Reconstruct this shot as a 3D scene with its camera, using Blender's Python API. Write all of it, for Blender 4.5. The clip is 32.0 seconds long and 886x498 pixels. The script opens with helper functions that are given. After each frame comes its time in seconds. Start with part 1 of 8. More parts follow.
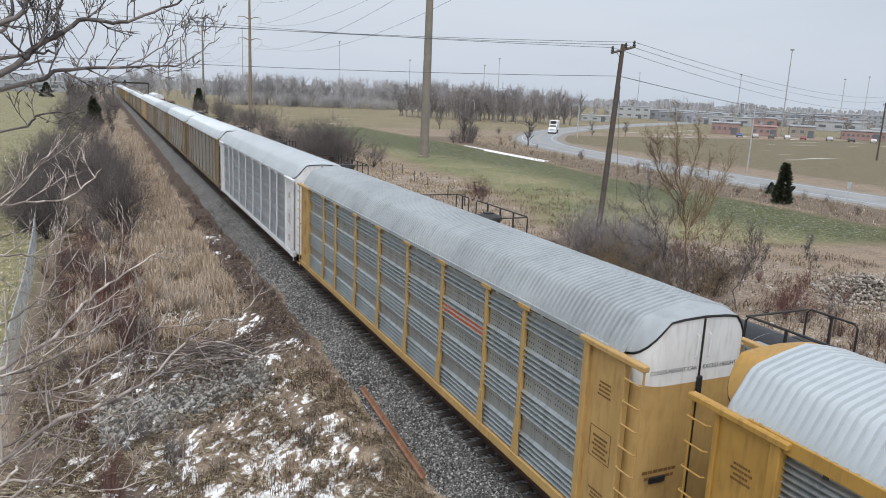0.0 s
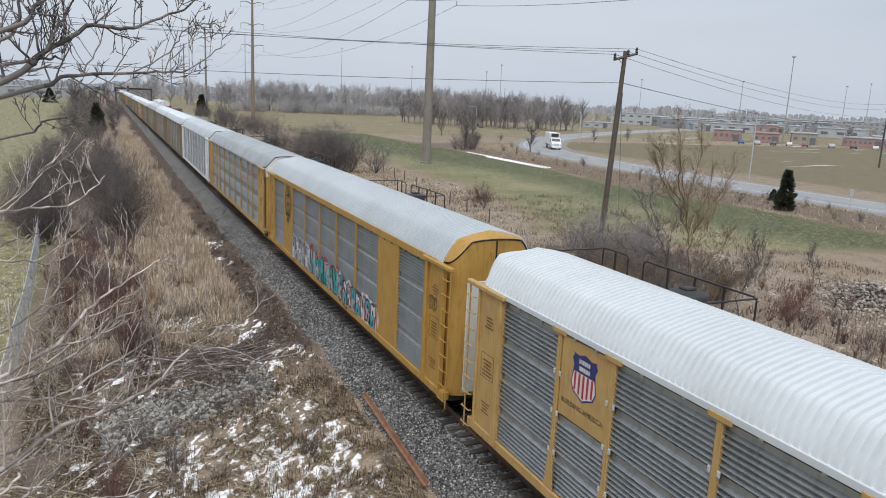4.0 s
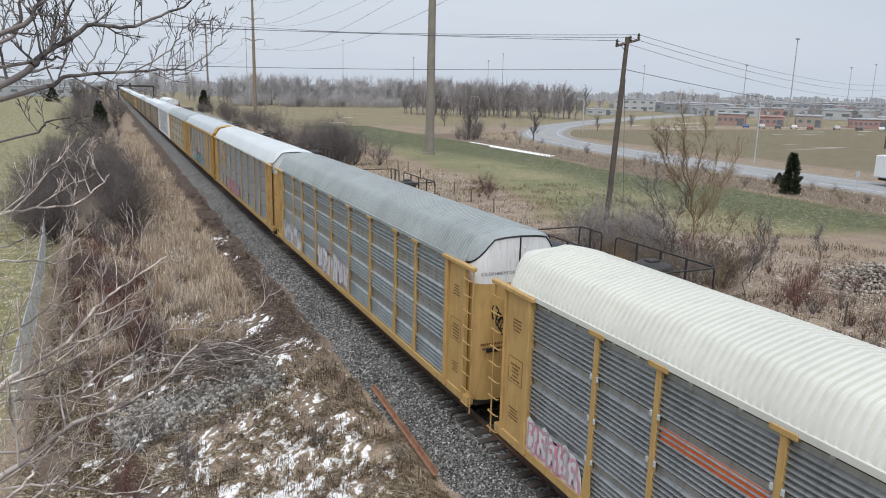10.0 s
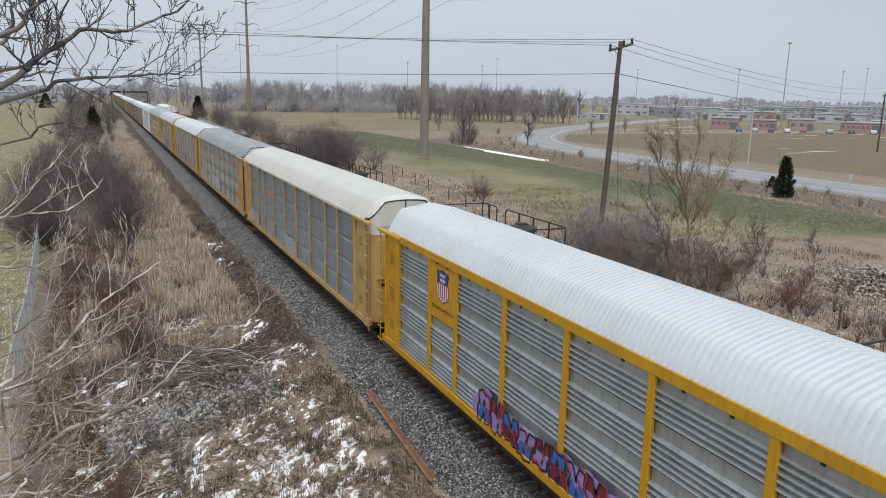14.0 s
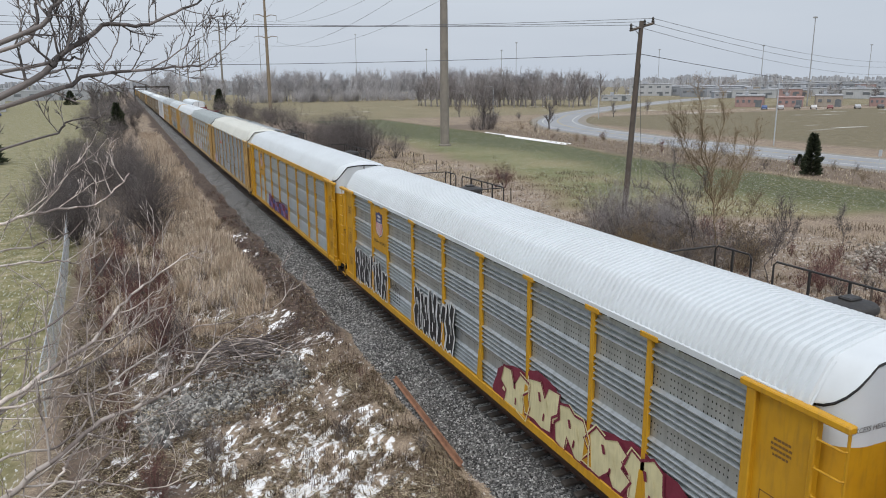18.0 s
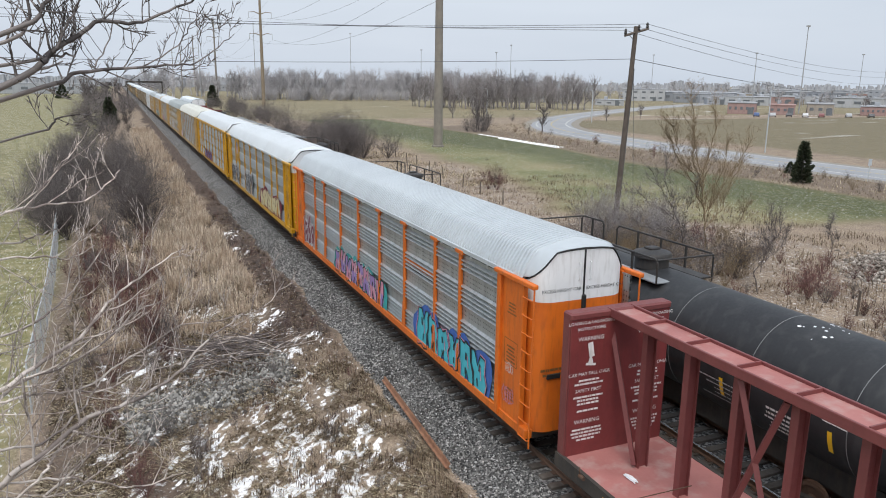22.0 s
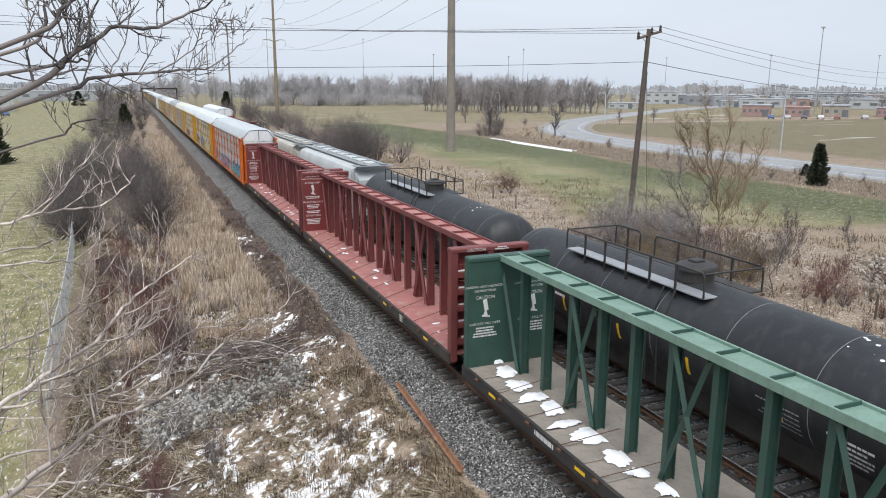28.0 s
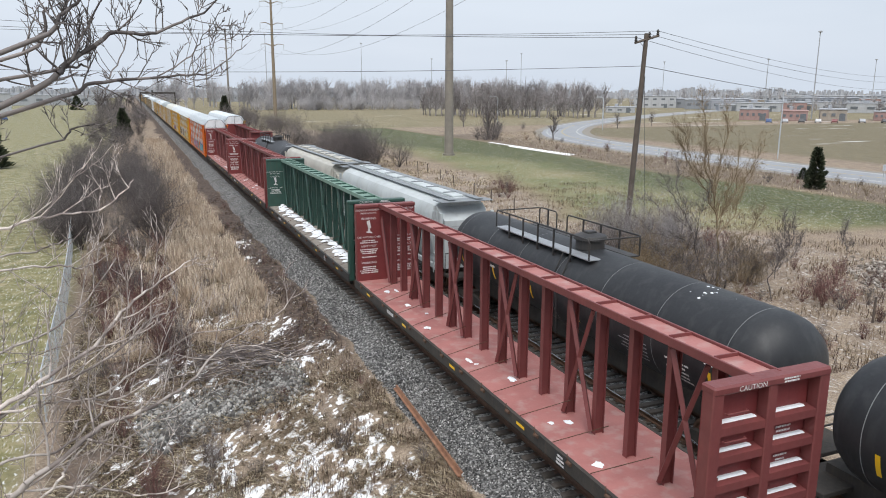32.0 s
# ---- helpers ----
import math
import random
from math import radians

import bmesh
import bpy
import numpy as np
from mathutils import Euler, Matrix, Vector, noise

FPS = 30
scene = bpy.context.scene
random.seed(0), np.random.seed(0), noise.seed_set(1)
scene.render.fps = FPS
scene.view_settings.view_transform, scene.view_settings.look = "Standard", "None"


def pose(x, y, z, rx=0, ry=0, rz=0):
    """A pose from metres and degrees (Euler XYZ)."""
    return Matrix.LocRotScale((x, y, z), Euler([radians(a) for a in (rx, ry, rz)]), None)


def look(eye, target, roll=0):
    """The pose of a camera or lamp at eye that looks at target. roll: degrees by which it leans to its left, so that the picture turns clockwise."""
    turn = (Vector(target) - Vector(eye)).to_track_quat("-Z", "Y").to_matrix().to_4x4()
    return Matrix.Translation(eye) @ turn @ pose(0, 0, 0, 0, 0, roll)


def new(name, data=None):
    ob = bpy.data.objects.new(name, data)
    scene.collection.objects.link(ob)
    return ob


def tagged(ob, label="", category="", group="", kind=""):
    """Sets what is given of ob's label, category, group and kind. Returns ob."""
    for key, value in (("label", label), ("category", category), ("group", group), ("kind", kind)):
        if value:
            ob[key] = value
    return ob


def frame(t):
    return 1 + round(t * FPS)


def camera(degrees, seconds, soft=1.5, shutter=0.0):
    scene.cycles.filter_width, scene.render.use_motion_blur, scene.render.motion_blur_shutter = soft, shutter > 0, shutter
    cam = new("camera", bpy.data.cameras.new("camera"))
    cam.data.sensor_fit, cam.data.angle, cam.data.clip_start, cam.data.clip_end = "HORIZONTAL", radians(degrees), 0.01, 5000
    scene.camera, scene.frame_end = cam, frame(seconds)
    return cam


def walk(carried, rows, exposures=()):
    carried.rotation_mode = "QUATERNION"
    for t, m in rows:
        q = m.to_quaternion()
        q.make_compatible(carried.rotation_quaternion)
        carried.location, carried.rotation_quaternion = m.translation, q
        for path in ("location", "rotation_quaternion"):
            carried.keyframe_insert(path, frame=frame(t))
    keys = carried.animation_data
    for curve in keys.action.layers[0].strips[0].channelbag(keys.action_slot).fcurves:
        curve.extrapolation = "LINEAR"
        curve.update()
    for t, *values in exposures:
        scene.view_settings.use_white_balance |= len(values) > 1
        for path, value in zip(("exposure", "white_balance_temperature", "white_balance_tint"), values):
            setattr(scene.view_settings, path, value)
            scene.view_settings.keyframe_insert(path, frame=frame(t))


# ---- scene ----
CLIP = 32.0
cam = camera(62.26, CLIP, soft=1.0)
# seconds, eye x y z, then yaw to the right of the track, pitch and lean in degrees
CAMERA_ROWS = [
    (0.0, -10.630, -0.032, 9.867, 24.99, -12.02, 2.54),
    (0.5, -10.651, -0.034, 9.857, 25.40, -11.72, 2.90),
    (1.0, -10.649, -0.017, 9.872, 25.74, -11.63, 3.22),
    (1.5, -10.642, -0.035, 9.872, 25.94, -11.55, 3.41),
    (2.0, -10.648, -0.043, 9.882, 26.06, -11.53, 3.50),
    (2.5, -10.630, -0.036, 9.886, 26.04, -11.52, 3.41),
    (3.0, -10.651, -0.035, 9.854, 25.94, -11.49, 3.19),
    (3.5, -10.649, -0.006, 9.862, 25.54, -11.58, 2.94),
    (5.5, -10.677, 0.028, 9.867, 23.04, -11.12, 1.93),
    (6.0, -10.671, 0.006, 9.850, 23.19, -11.05, 1.82),
    (6.5, -10.662, 0.005, 9.857, 23.50, -11.31, 1.80),
    (7.0, -10.664, 0.012, 9.874, 23.73, -11.73, 1.85),
    (7.5, -10.660, -0.009, 9.868, 23.87, -12.08, 1.81),
    (8.0, -10.657, -0.013, 9.859, 23.97, -12.30, 1.73),
    (8.5, -10.645, 0.022, 9.857, 24.04, -12.35, 1.57),
    (9.0, -10.659, 0.018, 9.869, 24.20, -12.31, 1.54),
    (9.5, -10.658, 0.025, 9.872, 24.34, -12.27, 1.44),
    (10.0, -10.654, -0.004, 9.874, 24.43, -12.28, 1.35),
    (10.5, -10.674, 0.003, 9.873, 24.53, -12.27, 1.35),
    (11.0, -10.665, -0.007, 9.873, 24.58, -12.23, 1.33),
    (11.5, -10.646, 0.012, 9.861, 24.62, -12.18, 1.29),
    (12.0, -10.652, 0.021, 9.858, 24.68, -12.11, 1.29),
    (12.5, -10.653, 0.012, 9.870, 24.72, -12.04, 1.27),
    (13.0, -10.662, 0.001, 9.873, 24.75, -11.93, 1.19),
    (13.5, -10.661, 0.004, 9.879, 24.81, -11.89, 1.22),
    (14.0, -10.650, 0.003, 9.864, 24.83, -11.90, 1.17),
    (14.5, -10.666, 0.011, 9.870, 24.90, -11.97, 1.26),
    (16.5, -10.667, -0.002, 9.873, 24.52, -12.70, 1.08),
    (17.0, -10.653, 0.000, 9.880, 24.00, -12.93, 0.59),
    (17.5, -10.647, 0.013, 9.873, 23.38, -13.01, 0.00),
    (18.0, -10.660, 0.005, 9.851, 22.99, -12.94, -0.51),
    (18.5, -10.644, 0.012, 9.880, 22.84, -12.95, -0.76),
    (19.0, -10.651, -0.014, 9.869, 22.99, -12.88, -0.79),
    (19.5, -10.656, -0.008, 9.865, 23.31, -12.88, -0.54),
    (20.0, -10.655, 0.002, 9.867, 23.59, -12.86, -0.18),
    (20.5, -10.649, -0.000, 9.874, 23.71, -12.80, 0.10),
    (21.0, -10.656, -0.004, 9.876, 23.71, -12.80, 0.35),
    (21.5, -10.660, -0.018, 9.870, 23.70, -12.82, 0.49),
    (22.0, -10.652, -0.004, 9.872, 23.68, -12.87, 0.65),
    (22.5, -10.661, 0.011, 9.866, 23.65, -12.86, 0.90),
    (23.0, -10.656, 0.023, 9.862, 23.51, -12.87, 1.06),
    (23.5, -10.657, 0.028, 9.857, 23.26, -12.89, 1.19),
    (24.0, -10.657, 0.009, 9.872, 23.00, -12.90, 1.15),
    (24.5, -10.666, 0.008, 9.857, 22.81, -12.87, 1.00),
    (25.0, -10.651, 0.009, 9.863, 22.72, -12.83, 0.86),
    (25.5, -10.655, 0.001, 9.875, 22.69, -12.82, 0.72),
    (27.5, -10.649, 0.001, 9.862, 22.59, -12.68, 0.21),
    (28.0, -10.652, 0.007, 9.858, 22.64, -12.54, 0.22),
    (28.5, -10.644, 0.008, 9.856, 22.69, -12.42, 0.23),
    (29.0, -10.649, 0.032, 9.857, 22.72, -12.41, 0.26),
    (29.5, -10.655, 0.003, 9.859, 22.72, -12.35, 0.21),
    (30.0, -10.638, 0.001, 9.863, 22.74, -12.36, 0.19),
    (30.5, -10.652, 0.006, 9.858, 22.77, -12.35, 0.23),
    (31.0, -10.651, -0.004, 9.862, 22.77, -12.29, 0.21),
    (31.5, -10.643, -0.010, 9.874, 22.76, -12.26, 0.15),
    (32.0, -10.657, -0.013, 9.865, 22.77, -12.23, 0.18),
]


def camera_pose(x, y, z, yaw, pitch, lean):
    a, b = radians(yaw), radians(pitch)
    ahead = Vector((math.sin(a) * math.cos(b), math.cos(a) * math.cos(b), math.sin(b)))
    return look((x, y, z), Vector((x, y, z)) + ahead, lean)


walk(cam, [(t, camera_pose(*row)) for t, *row in CAMERA_ROWS], [(0.0, 0.05), (3.0, 0.0), (6.0, -0.02), (8.0, 0.12), (10.0, 0.05), (12.0, 0.05), (14.0, -0.1), (17.0, -0.12), (19.5, 0.04), (22.0, 0.14), (24.0, 0.27), (27.0, 0.28), (32.0, 0.24)])

# ---- light: an overcast winter noon ----
world = bpy.data.worlds.new("overcast")
scene.world = world
world.use_nodes = True
wn, wl = world.node_tree.nodes, world.node_tree.links
wn.clear()
sky = wn.new("ShaderNodeTexSky")
sky.sky_type, sky.sun_disc = "NISHITA", False
sky.sun_elevation, sky.sun_rotation = radians(62), radians(200)
sky.dust_density, sky.air_density = 4.0, 1.5
dim = wn.new("ShaderNodeVectorMath")
dim.operation = "SCALE"
dim.inputs["Scale"].default_value = 0.1
cloud = wn.new("ShaderNodeTexNoise")
cloud.inputs["Scale"].default_value, cloud.inputs["Detail"].default_value = 1.6, 4.0
cloud_map = wn.new("ShaderNodeMapping")
cloud_map.inputs["Scale"].default_value = (1, 1, 5)
cloud_ramp = wn.new("ShaderNodeValToRGB")
cloud_ramp.color_ramp.elements[0].position, cloud_ramp.color_ramp.elements[0].color = 0.35, (0.587, 0.655, 0.755, 1)
cloud_ramp.color_ramp.elements[1].position, cloud_ramp.color_ramp.elements[1].color = 0.65, (0.66, 0.725, 0.822, 1)
coord = wn.new("ShaderNodeTexCoord")
blend = wn.new("ShaderNodeMix")
blend.data_type = "RGBA"
blend.inputs["Factor"].default_value = 0.9
background = wn.new("ShaderNodeBackground")
background.inputs["Strength"].default_value = 1.0
sky_out = wn.new("ShaderNodeOutputWorld")
wl.new(sky.outputs["Color"], dim.inputs[0])
wl.new(coord.outputs["Generated"], cloud_map.inputs["Vector"])
wl.new(cloud_map.outputs["Vector"], cloud.inputs["Vector"])
wl.new(cloud.outputs["Fac"], cloud_ramp.inputs["Fac"])
wl.new(dim.outputs["Vector"], blend.inputs["A"])
wl.new(cloud_ramp.outputs["Color"], blend.inputs["B"])
wl.new(blend.outputs["Result"], background.inputs["Color"])
wl.new(background.outputs["Background"], sky_out.inputs["Surface"])
sun = new("sun", bpy.data.lights.new("sun", "SUN"))
sun.data.energy, sun.data.angle, sun.data.color = 2.5, radians(50), (1.0, 0.975, 0.945)
sun.matrix_world = look((0, 0, 60), (15, 28, 0))

# ---- mesh helpers ----
class Geo:
    """A growing list of corners and faces."""

    def __init__(self):
        self.v, self.f = [], []

    def add(self, verts, faces):
        n = len(self.v)
        self.v.extend(verts)
        self.f.extend([tuple(i + n for i in face) for face in faces])
        return self

    def box(self, x0, x1, y0, y1, z0, z1):
        return self.add([(x0, y0, z0), (x1, y0, z0), (x1, y1, z0), (x0, y1, z0), (x0, y0, z1), (x1, y0, z1), (x1, y1, z1), (x0, y1, z1)],
                        [(0, 3, 2, 1), (4, 5, 6, 7), (0, 1, 5, 4), (1, 2, 6, 5), (2, 3, 7, 6), (3, 0, 4, 7)])

    def cbox(self, x0, x1, y0, y1, z0, z1, c=0.02):
        """A box with its edges chamfered."""
        pts = []
        for i, x in enumerate((x0, x1)):
            for j, y in enumerate((y0, y1)):
                for k, z in enumerate((z0, z1)):
                    sx, sy, sz = (c if i == 0 else -c), (c if j == 0 else -c), (c if k == 0 else -c)
                    pts += [(x, y + sy, z + sz), (x + sx, y, z + sz), (x + sx, y + sy, z)]

        def n(i, j, k, a):
            return (i * 4 + j * 2 + k) * 3 + a
        faces = [(n(0, 0, 0, 0), n(0, 0, 1, 0), n(0, 1, 1, 0), n(0, 1, 0, 0)), (n(1, 0, 0, 0), n(1, 1, 0, 0), n(1, 1, 1, 0), n(1, 0, 1, 0)),
                 (n(0, 0, 0, 1), n(1, 0, 0, 1), n(1, 0, 1, 1), n(0, 0, 1, 1)), (n(0, 1, 0, 1), n(0, 1, 1, 1), n(1, 1, 1, 1), n(1, 1, 0, 1)),
                 (n(0, 0, 0, 2), n(0, 1, 0, 2), n(1, 1, 0, 2), n(1, 0, 0, 2)), (n(0, 0, 1, 2), n(1, 0, 1, 2), n(1, 1, 1, 2), n(0, 1, 1, 2))]
        for i in (0, 1):
            for j in (0, 1):
                faces.append((n(i, j, 0, 0), n(i, j, 0, 1), n(i, j, 1, 1), n(i, j, 1, 0)))
                faces.append((n(i, 0, j, 0), n(i, 0, j, 2), n(i, 1, j, 2), n(i, 1, j, 0)))
                faces.append((n(0, i, j, 1), n(0, i, j, 2), n(1, i, j, 2), n(1, i, j, 1)))
                for k in (0, 1):
                    faces.append((n(i, j, k, 0), n(i, j, k, 1), n(i, j, k, 2)))
        return self.add(pts, faces)

    def prism(self, profile, lo, hi, axis="y", caps=True):
        """A closed profile swept along an axis: (x, z) along y, (y, z) along x, (x, y) along z."""
        place = {"y": lambda p, s: (p[0], s, p[1]), "x": lambda p, s: (s, p[0], p[1]), "z": lambda p, s: (p[0], p[1], s)}[axis]
        n = len(profile)
        faces = [(i, (i + 1) % n, n + (i + 1) % n, n + i) for i in range(n)]
        if caps:
            faces += [tuple(range(n))[::-1], tuple(range(n, 2 * n))]
        return self.add([place(p, lo) for p in profile] + [place(p, hi) for p in profile], faces)

    def sheet(self, rows):
        """A grid of corners joined by quads."""
        m = len(rows[0])
        return self.add([p for row in rows for p in row], [(i * m + j, i * m + j + 1, (i + 1) * m + j + 1, (i + 1) * m + j)
                                                           for i in range(len(rows) - 1) for j in range(m - 1)])

    def tube(self, points, radius, sides=6, caps=True):
        """A round bar along points; radius may be one for each point."""
        pts = [Vector(p) for p in points]
        rad = radius if isinstance(radius, (list, tuple)) else [radius] * len(pts)
        verts, up = [], None
        for i, p in enumerate(pts):
            d = (pts[min(i + 1, len(pts) - 1)] - pts[max(i - 1, 0)])
            d = d.normalized() if d.length > 1e-9 else Vector((0, 0, 1))
            a = d.cross(Vector((0, 0, 1)) if abs(d.z) < 0.95 else Vector((1, 0, 0))).normalized()
            if up is not None and a.dot(up) < 0:
                a = -a
            up, b = a, d.cross(a)
            verts += [tuple(p + (a * math.cos(2 * math.pi * k / sides) + b * math.sin(2 * math.pi * k / sides)) * rad[i]) for k in range(sides)]
        faces = [(i * sides + k, i * sides + (k + 1) % sides, (i + 1) * sides + (k + 1) % sides, (i + 1) * sides + k)
                 for i in range(len(pts) - 1) for k in range(sides)]
        if caps:
            faces += [tuple(range(sides))[::-1], tuple(range((len(pts) - 1) * sides, len(pts) * sides))]
        return self.add(verts, faces)

    def lathe(self, rings, sides=24, axis="z", centre=(0, 0, 0)):
        """Rings of (radius, height) about an axis."""
        verts = []
        for r, h in rings:
            for k in range(sides):
                c, s = math.cos(2 * math.pi * k / sides) * r, math.sin(2 * math.pi * k / sides) * r
                p = {"z": (c, s, h), "y": (c, h, s), "x": (h, c, s)}[axis]
                verts.append((p[0] + centre[0], p[1] + centre[1], p[2] + centre[2]))
        faces = [(i * sides + k, i * sides + (k + 1) % sides, (i + 1) * sides + (k + 1) % sides, (i + 1) * sides + k)
                 for i in range(len(rings) - 1) for k in range(sides)]
        faces += [tuple(range(sides))[::-1], tuple(range((len(rings) - 1) * sides, len(rings) * sides))]
        return self.add(verts, faces)

    def mesh(self, name, smooth=0.0):
        me = bpy.data.meshes.new(name)
        me.from_pydata(self.v, [], self.f)
        me.update()
        bm = bmesh.new()
        bm.from_mesh(me)
        bmesh.ops.recalc_face_normals(bm, faces=bm.faces)
        bm.to_mesh(me)
        bm.free()
        if smooth:
            me.set_sharp_from_angle(angle=radians(smooth))
            me.polygons.foreach_set("use_smooth", [True] * len(me.polygons))
        return me


def part(name, geo, material, parent, label="", m=None, smooth=0.0):
    """One mesh object under a thing or under a part."""
    me = geo if isinstance(geo, bpy.types.Mesh) else geo.mesh(name, smooth)
    if material is not None and not me.materials:
        me.materials.append(material)
    ob = new(name, me)
    if material is not None and me.materials[0] != material:
        ob.material_slots[0].link = "OBJECT"
        ob.material_slots[0].material = material
    ob.parent = parent
    if name in ("lettering", "data_table", "warning_drawing", "data_frame", "emblem", "stripe") and len(me.polygons) > 4:
        ob["kind"] = "stuff"
    if m is not None:
        ob.matrix_basis = m
    if label:
        ob["label"] = label
    return ob


def thing(name, label, category, m=None, group="", kind="", geo=None, material=None, smooth=0.0):
    """A top-level thing: an Empty at its base, or one mesh."""
    if geo is None:
        ob = new(name)
    else:
        ob = part(name, geo, material, None, smooth=smooth)
    if m is not None:
        ob.matrix_basis = m
    return tagged(ob, label, category, group, kind)


def lettering(body, size, thick=0.0):
    """A mesh of words in the built-in font, lying in the x-y plane, centred."""
    curve = bpy.data.curves.new("words", "FONT")
    curve.body, curve.size, curve.align_x, curve.align_y = body, size, "CENTER", "CENTER"
    curve.extrude, curve.resolution_u, curve.space_line = thick, 2, 1.0
    ob = new("words", curve)
    bpy.context.view_layer.update()
    me = bpy.data.meshes.new_from_object(ob.evaluated_get(bpy.context.evaluated_depsgraph_get()))
    bpy.data.objects.remove(ob)
    bpy.data.curves.remove(curve)
    me.materials.clear()
    return me


# ---- materials ----
def shader(name):
    m = bpy.data.materials.new(name)
    m.use_nodes = True
    n, l = m.node_tree.nodes, m.node_tree.links
    return m, n, l, n["Principled BSDF"]


def noise_node(n, l, scale, detail=4.0, vector=None, stretch=None, rough=0.5):
    tex = n.new("ShaderNodeTexNoise")
    tex.inputs["Roughness"].default_value = rough
    tex.inputs["Scale"].default_value, tex.inputs["Detail"].default_value = scale, detail
    if vector is not None:
        if stretch:
            mp = n.new("ShaderNodeMapping")
            mp.inputs["Scale"].default_value = stretch
            l.new(vector, mp.inputs["Vector"])
            vector = mp.outputs["Vector"]
        l.new(vector, tex.inputs["Vector"])
    return tex.outputs["Fac"]


def ramp_node(n, l, fac, stops):
    r = n.new("ShaderNodeValToRGB")
    e = r.color_ramp.elements
    while len(e) < len(stops):
        e.new(0.5)
    for i, (pos, col) in enumerate(stops):
        e[i].position, e[i].color = pos, (*col, 1) if len(col) == 3 else col
    l.new(fac, r.inputs["Fac"])
    return r.outputs["Color"]


def mix_node(n, l, fac, a, b):
    mx = n.new("ShaderNodeMix")
    mx.data_type = "RGBA"
    for key, value in (("Factor", fac), ("A", a), ("B", b)):
        if isinstance(value, (int, float)):
            mx.inputs[key].default_value = value
        elif isinstance(value, tuple):
            mx.inputs[key].default_value = (*value, 1)
        else:
            l.new(value, mx.inputs[key])
    return mx.outputs["Result"]


def surf(name, base, other=None, rough=0.6, metal=0.0, scale=1.5, fine=14.0, bump=0.15, dirt=None, dirt_amount=0.35, streak=True, spread=0.0):
    """A worn surface: two paint tones, dirt streaks and fine relief. spread: how far pieces differ among themselves."""
    m, n, l, b = shader(name)
    at = n.new("ShaderNodeTexCoord").outputs["Object"]
    other = other or tuple(c * 0.8 for c in base)
    dirt = dirt or tuple(c * 0.35 for c in base)
    col = mix_node(n, l, ramp_node(n, l, noise_node(n, l, scale, 5, at), [(0.35, (0, 0, 0)), (0.65, (1, 1, 1))]), base, other)
    mask = noise_node(n, l, scale * 2.3, 8, at, (3.0, 3.0, 0.5) if streak else None)
    col = mix_node(n, l, ramp_node(n, l, mask, [(0.5, (0, 0, 0)), (0.8, (dirt_amount,) * 3)]), col, dirt)
    if spread:
        info = n.new("ShaderNodeObjectInfo").outputs["Random"]
        hsv = n.new("ShaderNodeHueSaturation")
        vary = n.new("ShaderNodeMapRange")
        vary.inputs["To Min"].default_value, vary.inputs["To Max"].default_value = 1 - spread, 1 + spread
        l.new(info, vary.inputs["Value"])
        l.new(vary.outputs["Result"], hsv.inputs["Value"])
        l.new(col, hsv.inputs["Color"])
        col = hsv.outputs["Color"]
    l.new(col, b.inputs["Base Color"])
    b.inputs["Metallic"].default_value = metal
    grain = noise_node(n, l, fine, 6, at)
    rr = n.new("ShaderNodeMapRange")
    rr.inputs["To Min"].default_value, rr.inputs["To Max"].default_value = max(rough - 0.15, 0.05), min(rough + 0.15, 1)
    l.new(grain, rr.inputs["Value"])
    l.new(rr.outputs["Result"], b.inputs["Roughness"])
    bp = n.new("ShaderNodeBump")
    bp.inputs["Strength"].default_value, bp.inputs["Distance"].default_value = bump, 0.02
    l.new(grain, bp.inputs["Height"])
    l.new(bp.outputs["Normal"], b.inputs["Normal"])
    return m


def islands(name, stops, rough=0.9, patch=None, size=0.5):
    """For loose stuff: each separate piece takes its own tone; patch: a second tone that gathers in patches of the ground."""
    m, n, l, b = shader(name)
    geo = n.new("ShaderNodeNewGeometry")
    col = ramp_node(n, l, geo.outputs["Random Per Island"], stops)
    if patch:
        where = noise_node(n, l, size, 6, geo.outputs["Position"])
        col = mix_node(n, l, ramp_node(n, l, where, [(0.46, (0, 0, 0)), (0.62, (0.65, 0.65, 0.65))]), col, patch)
    l.new(col, b.inputs["Base Color"])
    b.inputs["Roughness"].default_value = rough
    return m


RIB = 0.137  # pitch of the ribs on the screens


